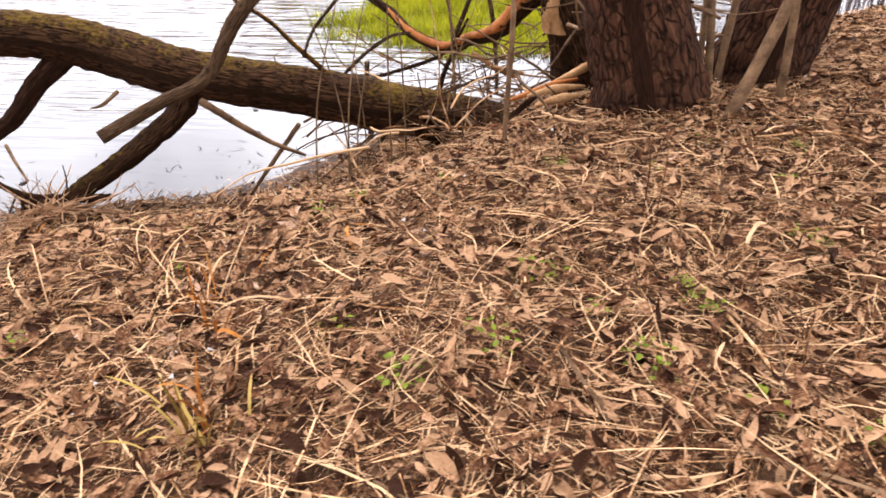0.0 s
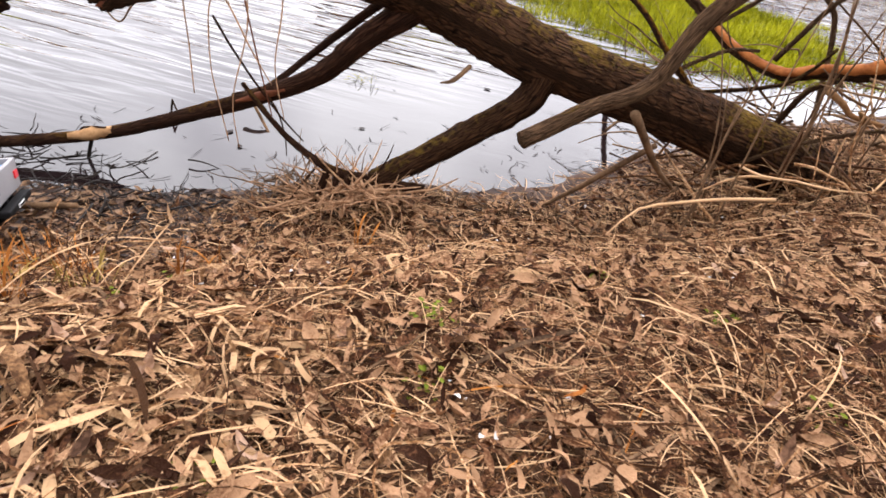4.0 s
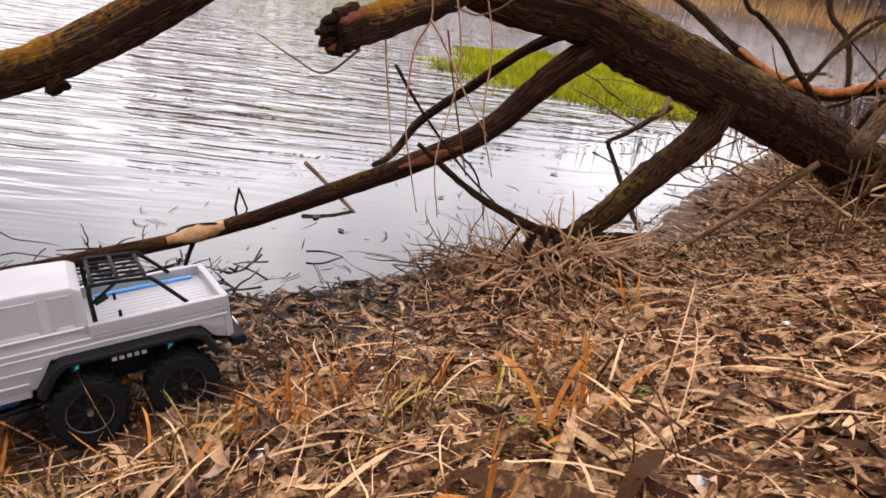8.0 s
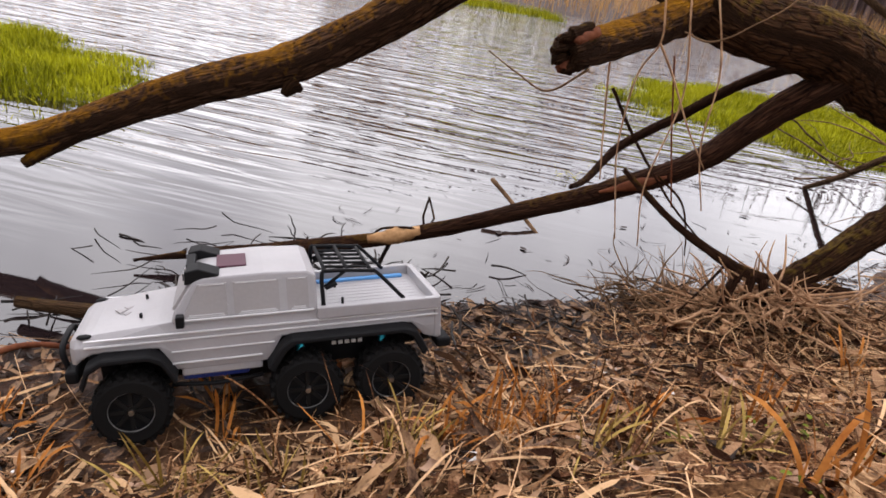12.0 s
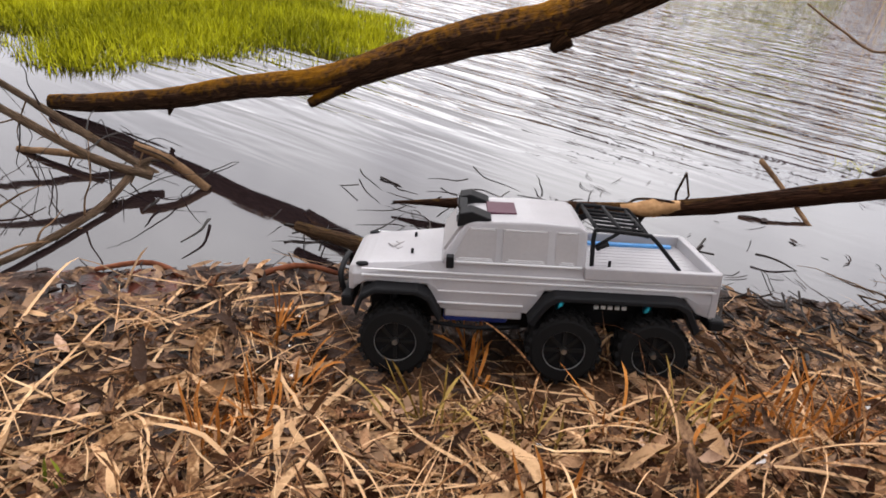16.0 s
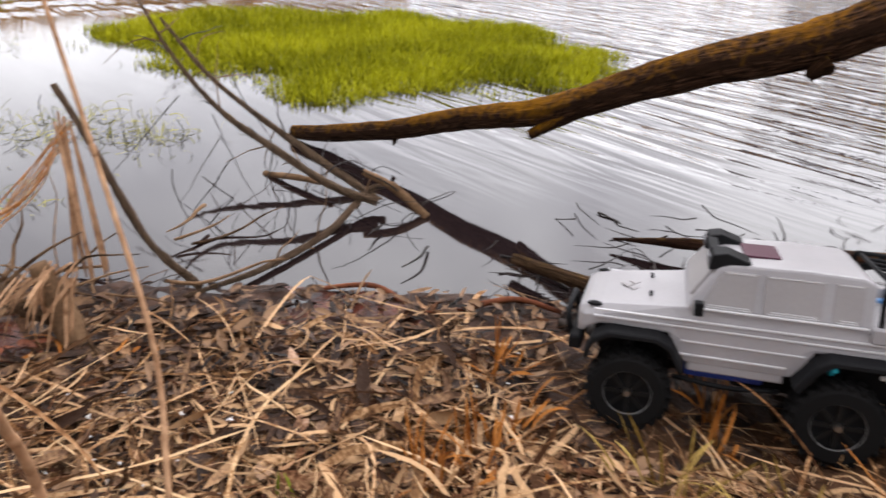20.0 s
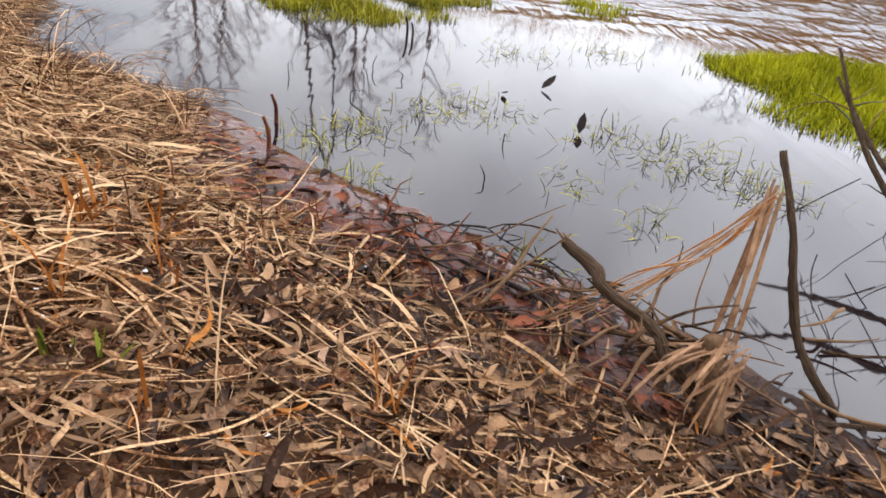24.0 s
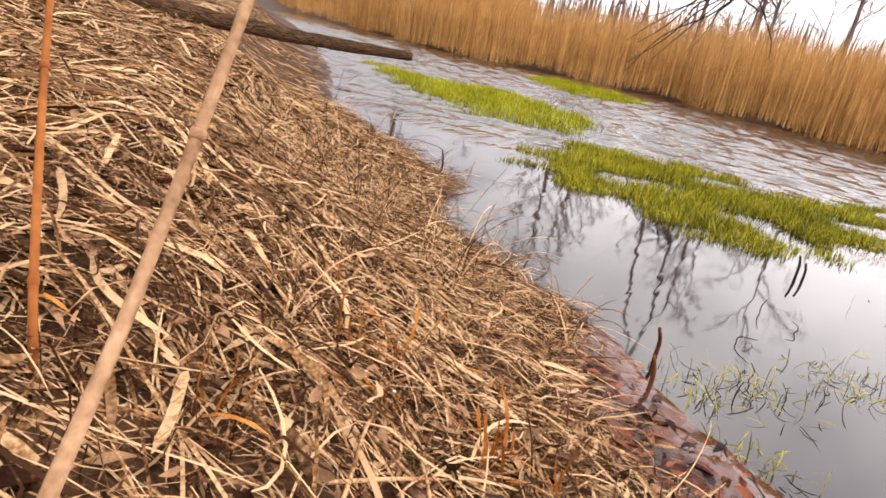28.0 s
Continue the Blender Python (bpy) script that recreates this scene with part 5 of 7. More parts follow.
for k in range(5):
    bm = bmesh.new()
    box(bm, -0.14 - 0.011 * k, -0.133 - 0.011 * k, 0.089, 0.0925, 0.128, 0.134)
    part("frame_mark", bm, T_WHITEP, truck, "small white bar on the frame rail")
# The body sits low over the axles.
squat = Matrix.Translation((0, 0, 0.058)) @ Matrix.Diagonal((1, 1, 0.9, 1)) @ Matrix.Translation((0, 0, -0.058))
for ob in truck.children_recursive:
    if ob.type == "MESH" and "wheel" not in (ob.name[:5], ob.parent.name[:5]) or ob.name.startswith("wheel_well"):
        ob.data.transform(squat)
truck.matrix_world = TRUCK @ Matrix.Scale(0.975, 4)


# ---- litter on the bank ----
def scatter(n, seed, x0, x1, y0, y1, dmin, dmax, keep=None):
    """Random places on the bank between dmin and dmax metres from the water."""
    r = np.random.default_rng(seed)
    x, y = r.uniform(x0, x1, n), r.uniform(y0, y1, n)
    d = inland(x, y)
    c, s = math.cos(math.radians(TRUCK_AT[5])), math.sin(math.radians(TRUCK_AT[5]))
    u, w = (x - TRUCK_AT[0]) * c + (y - TRUCK_AT[1]) * s, (y - TRUCK_AT[1]) * c - (x - TRUCK_AT[0]) * s
    pressed = (np.abs(u) < 0.31) & (w > -0.16) & (w < 0.19) & (r.random(n) < 0.85)
    bare = slick(x, y, d) & (r.random(n) < 0.6)
    ok = (d > dmin) & (d < dmax) & ~pressed & ~bare
    if keep is not None:
        ok &= keep(x, y, d, r)
    return x[ok], y[ok], r


def leaf_bed(name, n, seed, box4, dmin, dmax, material, label, lmin=0.03, lmax=0.075, keep=None, flat=1.0, slim=1.0):
    """Fallen willow leaves: narrow pointed blades, folded and curled, lying anyhow."""
    x, y, r = scatter(n, seed, *box4, dmin, dmax, keep)
    n = len(x)
    L = r.uniform(lmin, lmax, n)
    W = slim * L * np.where(r.random(n) < 0.4, r.uniform(0.16, 0.28, n), r.uniform(0.28, 0.5, n))
    az, tilt, roll, bend = r.uniform(0, 6.283, n), r.normal(0, 0.22, n), r.normal(0, 0.45, n), r.normal(0.2, 0.5, n)
    wring = flat * r.normal(0, 1.0, n)
    tilt, roll, bend = flat * tilt, flat * roll, flat * bend
    t = np.array([-0.5, -0.28, 0.02, 0.3, 0.5])
    wid = np.array([0.12, 0.78, 1.0, 0.66, 0.05])
    u = L[:, None] * t[None]
    lift = bend[:, None] * L[:, None] * (t[None] ** 2) * 1.6
    fold = r.uniform(0.0, 1.1, n)
    side = r.normal(0, 0.22, n)
    R = roll[:, None] + wring[:, None] * t[None]
    V = []
    for sgn in (1, 0, -1):
        w = 0.5 * sgn * W[:, None] * wid[None]
        h = lift + abs(sgn) * fold[:, None] * np.abs(0.5 * W[:, None] * wid[None])
        zz = h * np.cos(R) + w * np.sin(R) + u * np.sin(tilt)[:, None]
        ww = w * np.cos(R) - h * np.sin(R) + side[:, None] * L[:, None] * t[None] ** 2
        V.append(np.stack([x[:, None] + u * np.cos(az)[:, None] - ww * np.sin(az)[:, None], y[:, None] + u * np.sin(az)[:, None] + ww * np.cos(az)[:, None], zz], -1))
    V = np.stack(V, 2)
    low = V[..., 2].min((1, 2))
    V[..., 2] += (ground(x, y) + flat * r.uniform(0.0, 0.026, n) + 0.003 - 0.5 * low)[:, None, None]
    k = np.arange(n)[:, None] * 15
    q = np.array([[3 * i + j, 3 * i + j + 1, 3 * i + j + 4, 3 * i + j + 3] for i in range(4) for j in range(2)])
    F = (k[:, :, None] + q[None]).reshape(-1, 4)
    return tagged(add(name, V.reshape(-1, 3), F, material), label, "leaf litter", kind="stuff")


def straw_bed(name, n, seed, box4, dmin, dmax, material, label, lmin=0.1, lmax=0.4, wid=0.005, lift=(0.02, 0.12), keep=None, azim=None, k=5, z=0.006, cat="dry grass", curl=0.35):
    x, y, r = scatter(n, seed, *box4, dmin, dmax, keep)
    n = len(x)
    az = r.uniform(0, 6.283, n) if azim is None else r.normal(azim[0], azim[1], n)
    base = np.stack([x, y, ground(x, y) + z + r.uniform(0, 0.02, n)], 1)
    v, f = strips(base, az, r.uniform(lmin, lmax, n), np.clip(r.lognormal(-0.1, 0.5, n), 0.35, 1.9) * wid, r.normal(*lift, n), r.normal(0.2, 0.25, n), k, r, curl=r.normal(0, curl, n) * np.where(r.random(n) < 0.15, 4, 1), follow=ground)
    return tagged(add(name, v, f, material), label, cat, kind="stuff")


def red_zone(x, y, d):
    """The strip of reddish silt at the waterline."""
    return (x < -1.95) & (y > -0.62) & (y < 0.5) & (d < 0.25 + 0.04 * np.sin(9 * x + 4 * y) + 0.025 * np.sin(23 * y - 7 * x))


EAST = (-1.5, 3.4, 0.1, 4.2)
WEST = (-5.6, -0.9, -3.6, 1.3)
FARWEST = (-11.0, -2.2, -10.5, -1.6)
leaf_bed("leaf_litter", 50000, 201, EAST, 0.03, 2.75, M_LEAF, "brown fallen willow leaves carpeting the bank", 0.016, 0.05, keep=lambda x, y, d, r: r.random(len(x)) < np.where(x > -0.6, np.clip(d * 4, 0.1, 1), np.clip((d - 0.3) * 2.2, 0.08, 1)) * np.where(x < -0.8, 0.6, 1))
leaf_bed("leaf_litter", 38000, 202, WEST, 0.06, 2.4, M_LEAF, "brown fallen leaves under dry reed straw", 0.018, 0.048, keep=lambda x, y, d, r: r.random(len(x)) < np.clip((d - np.where(x < -2.2, 0.0, 0.3)) * 2, 0.12, 0.9) * np.where(y < -0.35, 0.4, 0.6))
leaf_bed("wet_leaves", 30000, 208, (-2.6, 0.2, -0.3, 2.7), 0.0, 0.85, M_WETLEAF, "dark wet leaves plastered on the mud", 0.018, 0.055, flat=0.4, keep=lambda x, y, d, r: (r.random(len(x)) < np.clip(1.8 - d * 2, 0, 1) * np.where(x > -0.6, 0.2, 1)) & ~red_zone(x, y, d))
leaf_bed("silted_leaves", 4200, 209, (-3.1, -1.95, -0.7, 0.6), -0.04, 0.3, M_REDLEAF, "leaves plastered with reddish silt on the mud", 0.02, 0.055, flat=0.35, keep=lambda x, y, d, r: red_zone(x, y, d) & (r.random(len(x)) < np.clip(0.1 + d * 1.5, 0.05, 0.6)))
leaf_bed("reed_leaves", 1200, 219, (-2.5, -0.7, -0.5, 1.7), 0.12, 1.7, M_GREYLEAF, "broad weathered reed leaves curled on the litter", 0.045, 0.1, slim=0.5, flat=1.2, keep=lambda x, y, d, r: ~red_zone(x, y, d) & (r.random(len(x)) < np.clip(d * 2.2, 0.2, 1)))
leaf_bed("sodden_leaves", 4200, 220, (-2.4, -0.5, -0.4, 1.8), 0.05, 1.4, M_WETLEAF, "sodden dark leaves lying in hollows of the litter", 0.025, 0.06, slim=0.7, flat=0.7, keep=lambda x, y, d, r: ~red_zone(x, y, d) & (np.sin(8 * x + 3 * y) * np.sin(7 * y - 4 * x) > -0.25))
straw_bed("straw_litter", 84000, 203, EAST, 0.02, 2.75, M_STRAW, "pale dry grass stems strewn over fallen leaves", 0.04, 0.25, 0.0017, curl=0.7, k=4, keep=lambda x, y, d, r: r.random(len(x)) < np.where(x > -0.6, np.clip(d * 5, 0.2, 1), np.clip((d - 0.1) * 1.8, 0.1, 1)) * np.clip(0.95 + 0.5 * x, 0.35, 1))
straw_bed("straw_litter", 34000, 216, WEST, 0.3, 2.4, M_HAIR, "bleached yellow grass straw tangled on the bank", 0.04, 0.2, 0.0021, lift=(0.1, 0.2), k=4, curl=0.8, keep=lambda x, y, d, r: (r.random(len(x)) < np.where(np.hypot(x + 1.7, y - 0.15) > 0.72, 1, 0.4)) & ~red_zone(x, y, d))
straw_bed("straw_litter", 56000, 204, WEST, 0.04, 2.4, M_STRAW, "matted yellow reed straw lying on the bank", 0.05, 0.24, 0.0024, lift=(0.08, 0.22), k=4, curl=0.6, keep=lambda x, y, d, r: r.random(len(x)) < np.clip(d * 2.5, np.where(x < -2.7, 0.6, 0.12), 1) * np.where(red_zone(x, y, d), 0.05, 1) * np.where(np.hypot(x + 1.7, y - 0.15) < 0.72, 0.45, 0.95) * np.where((x < -1.85) & (y > 0.05) & (d < 0.4), 0.45, 1))
straw_bed("reed_blades", 2600, 210, WEST, 0.1, 2.2, M_STRAW, "broad dry reed blades lying over the straw", 0.08, 0.26, 0.0048, lift=(0.12, 0.2), k=7, keep=lambda x, y, d, r: ~red_zone(x, y, d) & (np.hypot(x + 1.4, y + 0.15) > 0.55))
straw_bed("reed_blades", 6500, 221, (-2.8, 0.3, -1.3, 1.9), 0.15, 1.8, M_REEDLEAF, "short torn reed blades, curled and bleached, strewn on the bank", 0.025, 0.11, 0.0062, lift=(0.15, 0.3), k=4, curl=1.3, keep=lambda x, y, d, r: ~red_zone(x, y, d))
straw_bed("rusty_blades", 900, 222, (-2.6, 1.2, -0.9, 1.8), 0.2, 1.7, M_ORANGE, "rust-orange withered blades among the straw", 0.03, 0.12, 0.004, lift=(0.3, 0.4), k=5, curl=1.0, keep=lambda x, y, d, r: np.sin(9 * x + 2 * y) * np.sin(8 * y - 5 * x) > 0.05)
straw_bed("reed_blades", 1100, 217, (-1.6, 0.1, 0.4, 0.9), 0.3, 2.0, M_REEDLEAF, "broad bleached reed leaves heaped on the litter", 0.05, 0.17, 0.0085, lift=(0.25, 0.3), k=5, keep=lambda x, y, d, r: np.hypot(x + 0.95, y - 0.36) > 0.3)
straw_bed("reed_blades", 900, 211, EAST, 0.3, 2.4, M_STRAW, "broad dry grass blades lying over fallen leaves", 0.08, 0.22, 0.0038, lift=(0.12, 0.2), k=7)
straw_bed("straw_litter", 15000, 207, FARWEST, 0.06, 5.0, M_HAIR, "pale straw covering the farther bank", 0.12, 0.4, 0.005, k=4)
straw_bed("straw_litter", 24000, 223, (-5.6, -1.9, -3.8, -0.75), 0.15, 2.4, M_HAIR, "pale dry grass lying thick on the slope", 0.06, 0.24, 0.0034, lift=(0.12, 0.2), k=4, curl=0.8, keep=lambda x, y, d, r: ~red_zone(x, y, d))
straw_bed("reed_blades", 5200, 224, (-5.0, -1.2, -3.2, 0.0), 0.3, 2.2, M_HAIR, "broad bleached blades tangled over the slope", 0.07, 0.24, 0.0062, lift=(0.16, 0.3), k=6, z=0.015, curl=0.9, keep=lambda x, y, d, r: ~red_zone(x, y, d) & (np.hypot(x + 1.65, y - 0.15) > 0.6))
straw_bed("hair_grass", 26000, 215, (-5.6, -2.3, -3.6, -0.1), 0.08, 0.85, M_HAIR, "fine golden dry grass matted along the water's edge", 0.08, 0.26, 0.0016, lift=(0.35, 0.3), k=5, curl=0.7, azim=(2.4, 0.9), keep=lambda x, y, d, r: ~red_zone(x, y, d) & (r.random(len(x)) < np.clip(1.25 - d * 1.6, 0.1, 1)))
straw_bed("long_stems", 560, 218, (-2.9, -1.2, -1.6, 0.6), 0.32, 1.9, M_HAIR, "long pale grass stems lying across the litter", 0.22, 0.55, 0.0033, lift=(0.1, 0.1), k=9, z=0.02, curl=0.2)
straw_bed("leaf_crumbs", 52000, 212, EAST, 0.2, 2.7, M_LEAF, "crumbled leaves and chaff between fallen leaves", 0.008, 0.035, 0.004, lift=(0.1, 0.3), k=2, z=0.012, cat="leaf litter")
straw_bed("leaf_crumbs", 32000, 213, WEST, 0.1, 2.2, M_LEAF, "crumbled leaves and chaff between reed straw", 0.008, 0.04, 0.004, lift=(0.1, 0.3), k=2, z=0.012, cat="leaf litter", keep=lambda x, y, d, r: ~red_zone(x, y, d))
straw_bed("leaf_crumbs", 26000, 225, (-3.6, 5.2, -4.4, 2.9), 2.2, 6.5, M_LEAF, "fallen leaves thinning out up the bank", 0.025, 0.07, 0.016, lift=(0.05, 0.2), k=2, z=0.004, cat="leaf litter")
straw_bed("white_chaff", 3200, 214, (-2.6, 2.4, -1.0, 3.0), 0.2, 2.0, M_CHAFF, "small white flecks of chaff on the litter", 0.004, 0.012, 0.006, lift=(0.1, 0.3), k=2, z=0.022, cat="chaff", keep=lambda x, y, d, r: np.sin(7 * x + 2 * y) * np.sin(6 * y - 3 * x) > 0.2)
straw_bed("twig_litter", 1800, 205, (-2.6, 3.0, 0.0, 3.6), 0.02, 2.5, M_TWIG, "thin brown twigs scattered on the bank", 0.06, 0.3, 0.004, cat="twigs")
straw_bed("wet_debris", 3600, 206, (-2.8, -0.4, -0.6, 2.4), -0.03, 0.4, M_DARKTWIG, "black wet stems and leaves along the waterline", 0.02, 0.09, 0.0034, cat="debris")


# ---- grass islands ----
def island(name, poly, n, hmin, hmax, material, label, seed, gap=0.0):
    poly = np.asarray(poly, float)
    r = np.random.default_rng(seed)
    lo, hi = poly.min(0), poly.max(0)
    x, y = r.uniform(lo[0] - 0.2, hi[0] + 0.2, n), r.uniform(lo[1] - 0.2, hi[1] + 0.2, n)
    edge = np.where(inside(x, y, poly), 1, -1) * dist(x, y, np.vstack([poly, poly[:1]]))
    edge = edge + 0.10 * np.sin(7 * x + 3 * y) + 0.07 * np.sin(13 * y - 5 * x) + r.normal(0, 0.05, n)
    clump = np.sin(4.3 * x + 1.7 * y + seed) * np.sin(3.9 * y - 1.1 * x) + 0.5 * np.sin(9 * x) * np.sin(8 * y)
    ok = (edge > 0) & (clump > gap - 1.6)
    x, y, e = x[ok], y[ok], edge[ok]
    n = len(x)
    h = r.uniform(hmin, hmax, n) * np.clip(0.45 + e * 2.5, 0.45, 1.0)
    base = np.stack([x, y, np.full(n, -0.01)], 1)
    v, f = strips(base, r.uniform(0, 6.283, n), h, r.uniform(0.005, 0.010, n), r.normal(1.15, 0.3, n), r.normal(0.6, 0.4, n), 2, r, curl=0.0)
    return tagged(add(name, v, f, material), label, "grass", kind="stuff")


island("grass_island", [(-3.3, 1.72), (-3.1, 2.1), (-2.92, 2.6), (-2.85, 3.15), (-3.3, 3.7), (-4.0, 4.1), (-5.0, 3.5), (-5.7, 2.3), (-5.2, 1.55), (-4.45, 1.45), (-3.95, 1.65)], 78000, 0.05, 0.1, M_GRASS, "bright green patch of marsh grass standing in the pond", 301)
island("grass_island", [(-0.45, 5.95), (0.0, 5.2), (0.4, 4.95), (0.8, 4.9), (1.3, 4.7), (2.2, 5.4), (2.3, 7.2), (1.2, 7.7), (0.3, 7.5), (-0.2, 7.0)], 46000, 0.06, 0.11, M_GRASS, "bright green grass tongue growing out from the shore", 302)
island("grass_island", [(-5.4, -1.9), (-6.1, -2.05), (-6.9, -2.1), (-7.4, -1.6), (-7.4, -1.0), (-7.2, -0.4), (-8.0, 0.3), (-6.1, 0.25), (-5.4, -0.05), (-5.05, -0.3), (-4.85, -0.6), (-4.9, -0.85), (-5.15, -1.2), (-5.0, -1.5)], 56000, 0.04, 0.1, M_MARSH, "patchy yellow-green grass growing in shallow water", 303, gap=1.15)
island("grass_island", [(-9.8, -6.7), (-9.6, -5.3), (-10.4, -4.5), (-9.1, -2.5), (-7.6, -2.45), (-7.3, -3.2), (-7.7, -4.3)], 26000, 0.07, 0.14, M_GRASS, "long low strip of green grass beside the channel", 304)
island("grass_island", [(-17.0, -6.4), (-16.6, -4.5), (-15.0, -3.6), (-13.3, -4.5), (-15.2, -6.5)], 12000, 0.1, 0.18, M_GRASS, "green grass strip at the foot of the reeds", 305)
island("grass_island", [(-7.4, 1.1), (-6.1, 1.35), (-6.1, 1.0), (-7.0, 0.8)], 3000, 0.06, 0.12, M_GRASS, "small tuft of green grass in the water", 306)
island("grass_island", [(-4.2, 14.2), (-2.4, 14.2), (-1.2, 14.0), (-1.5, 15.5), (-4.0, 15.8)], 9000, 0.12, 0.22, M_GRASS, "green grass at the foot of the far bank", 307)


# ---- far bank: reeds and bare trees ----
def reed_belt(name, line, n, depth, hmin, hmax, seed, label):
    line = np.asarray(line, float)
    r = np.random.default_rng(seed)
    seg = np.linalg.norm(np.diff(line, axis=0), axis=1)
    s = np.r_[0, np.cumsum(seg)]
    u = r.uniform(0, s[-1], n)
    x, y = np.interp(u, s, line[:, 0]), np.interp(u, s, line[:, 1])
    run = np.diff(line, axis=0) / seg[:, None]
    turn = np.vstack([run[:1], run[:-1] + run[1:], run[-1:]])
    d = np.stack([np.interp(u, s, turn[:, 0]), np.interp(u, s, turn[:, 1])], 1)
    d /= np.linalg.norm(d, axis=1)[:, None]
    off = r.uniform(0, depth, n) + 0.25 * np.sin(u * 1.7)
    x, y = x - d[:, 1] * off, y + d[:, 0] * off
    base = np.stack([x, y, np.maximum(ground(x, y), -0.02)], 1)
    v, f = strips(base, r.uniform(0, 6.283, n), r.normal((hmin + hmax) / 2, (hmax - hmin) / 3, n) * (1 + 0.08 * np.sin(u * 0.9) + 0.05 * np.sin(u * 3.1)), r.uniform(0.008, 0.02, n), r.normal(1.5, 0.08, n), r.normal(0.15, 0.14, n), 2, r)
    return tagged(add(name, v, f, M_REED), label, "reeds", kind="stuff")


reed_belt("reed_belt", FAR[2:11], 44000, 5.0, 1.5, 2.15, 401, "tall golden dry reeds lining the far bank")
reed_belt("reed_belt", FAR[10:16], 14000, 4.0, 0.5, 1.1, 402, "low brown reeds on the distant bank")
reed_belt("reed_belt", FAR[1:3], 9000, 5.0, 1.5, 2.1, 403, "golden dry reeds along the distant channel")


def bare_tree(height, seed):
    """Trunk and leafless crown of a winter tree at the origin."""
    r = np.random.default_rng(seed)
    t = thing("bare_tree", (0, 0, 0), "leafless grey-brown tree on the far bank", "tree", "trees on the far bank")
    lean = r.normal(0, 0.06, 2)
    tp = [(0, 0, -0.3), (lean[0] * height * 0.3, lean[1] * height * 0.3, height * 0.35), (lean[0] * height, lean[1] * height, height * 0.9)]
    v, f, uv = tube(tp, [height * 0.011, height * 0.007, 0.008], 7, 5, 0.05, seed)
    add("trunk", v, f, M_BARE, t)
    bits = []

    def grow(p, d, L, rad, depth):
        q = [p]
        for k in range(3):
            d = (d + Vector(r.normal(0, 0.16, 3)) + Vector((0, 0, 0.06))).normalized()
            q.append(q[-1] + d * L / 3)
        bits.append(tube([tuple(a) for a in q], [rad, rad * 0.8, rad * 0.6, rad * 0.35], 4, 1, 0, seed))
        if depth:
            for k in range(4 if depth > 1 else 5):
                s = r.uniform(0.3, 1.0)
                b = q[min(int(s * 3), 2)].lerp(q[min(int(s * 3) + 1, 3)], s * 3 % 1)
                e = (d + Vector(r.normal(0, 0.6, 3))).normalized()
                grow(b, e, L * r.uniform(0.4, 0.65), rad * 0.5, depth - 1)

    for k in range(9):
        s = 0.28 + 0.62 * k / 9
        p = Vector((lean[0] * height * s, lean[1] * height * s, height * s))
        a = r.uniform(0, 6.283)
        grow(p, Vector((math.cos(a), math.sin(a), 0.9)).normalized(), height * 0.36 * (1.15 - s), height * 0.0038, 2)
    v, f = joined(bits)
    add("crown", v, f, M_BARE, t)
    return t


kinds = [bare_tree(h, s) for h, s in ((9.0, 501), (10.0, 502), (7.5, 503), (8.5, 504))]
r = np.random.default_rng(77)
spots = [(-30 + r.normal(0, 3.0), -8 + r.normal(0, 4.0), 1.0) for k in range(7)]
spots += [(R * math.cos(a), R * math.sin(a), 0.75) for R, a in zip(r.uniform(45, 65, 22), np.radians(np.linspace(205, 108, 22) + r.normal(0, 2, 22)))]
spots += [(R * math.cos(a), R * math.sin(a), 0.55) for R, a in zip(r.uniform(32, 60, 26), np.radians(np.linspace(183, 215, 26) + r.normal(0, 2, 26)))]
spots += [(R * math.cos(a), R * math.sin(a), 0.9) for R, a in zip(r.uniform(34, 60, 22), np.radians(np.linspace(100, 40, 22) + r.normal(0, 2, 22)))]
for k, (x, y, s) in enumerate(spots):
    z = float(ground(np.array([x]), np.array([y]))[0])
    if z < 0.05:
        continue
    t = copy_thing(kinds[k % 4], pose(x, y, z, 0, 0, r.uniform(0, 360)))
    t.scale = [s * r.uniform(0.85, 1.15)] * 3
for k, (x, y) in enumerate(((-27, -10.0), (-29, -4), (-33, -9), (-34, 14))):
    kinds[k].location = (x, y, float(ground(np.array([x]), np.array([y]))[0]))


def woods(name, n, a0, a1, r0, r1, hmin, hmax, seed, label):
    """A hazy thicket of bare stems far away."""
    r = np.random.default_rng(seed)
    a, R = np.radians(r.uniform(a0, a1, n)), r.uniform(r0, r1, n)
    x, y = R * np.cos(a), R * np.sin(a)
    z = ground(x, y)
    ok = z > 0.1
    x, y, z, n = x[ok], y[ok], z[ok], int(ok.sum())
    v, f = strips(np.stack([x, y, z], 1), r.uniform(0, 6.283, n), r.uniform(hmin, hmax, n), r.uniform(0.04, 0.14, n), r.normal(1.5, 0.12, n), r.normal(0.1, 0.15, n), 4, r)
    return tagged(add(name, v, f, M_WOODS), label, "woods", kind="stuff")


woods("far_woods", 9000, 22, 112, 34, 75, 2.0, 9.0, 520, "dark purple-brown winter woods beyond the far bank")
woods("far_woods", 3500, 176, 232, 40, 80, 1.5, 4.5, 521, "pale bare scrub behind the reeds")


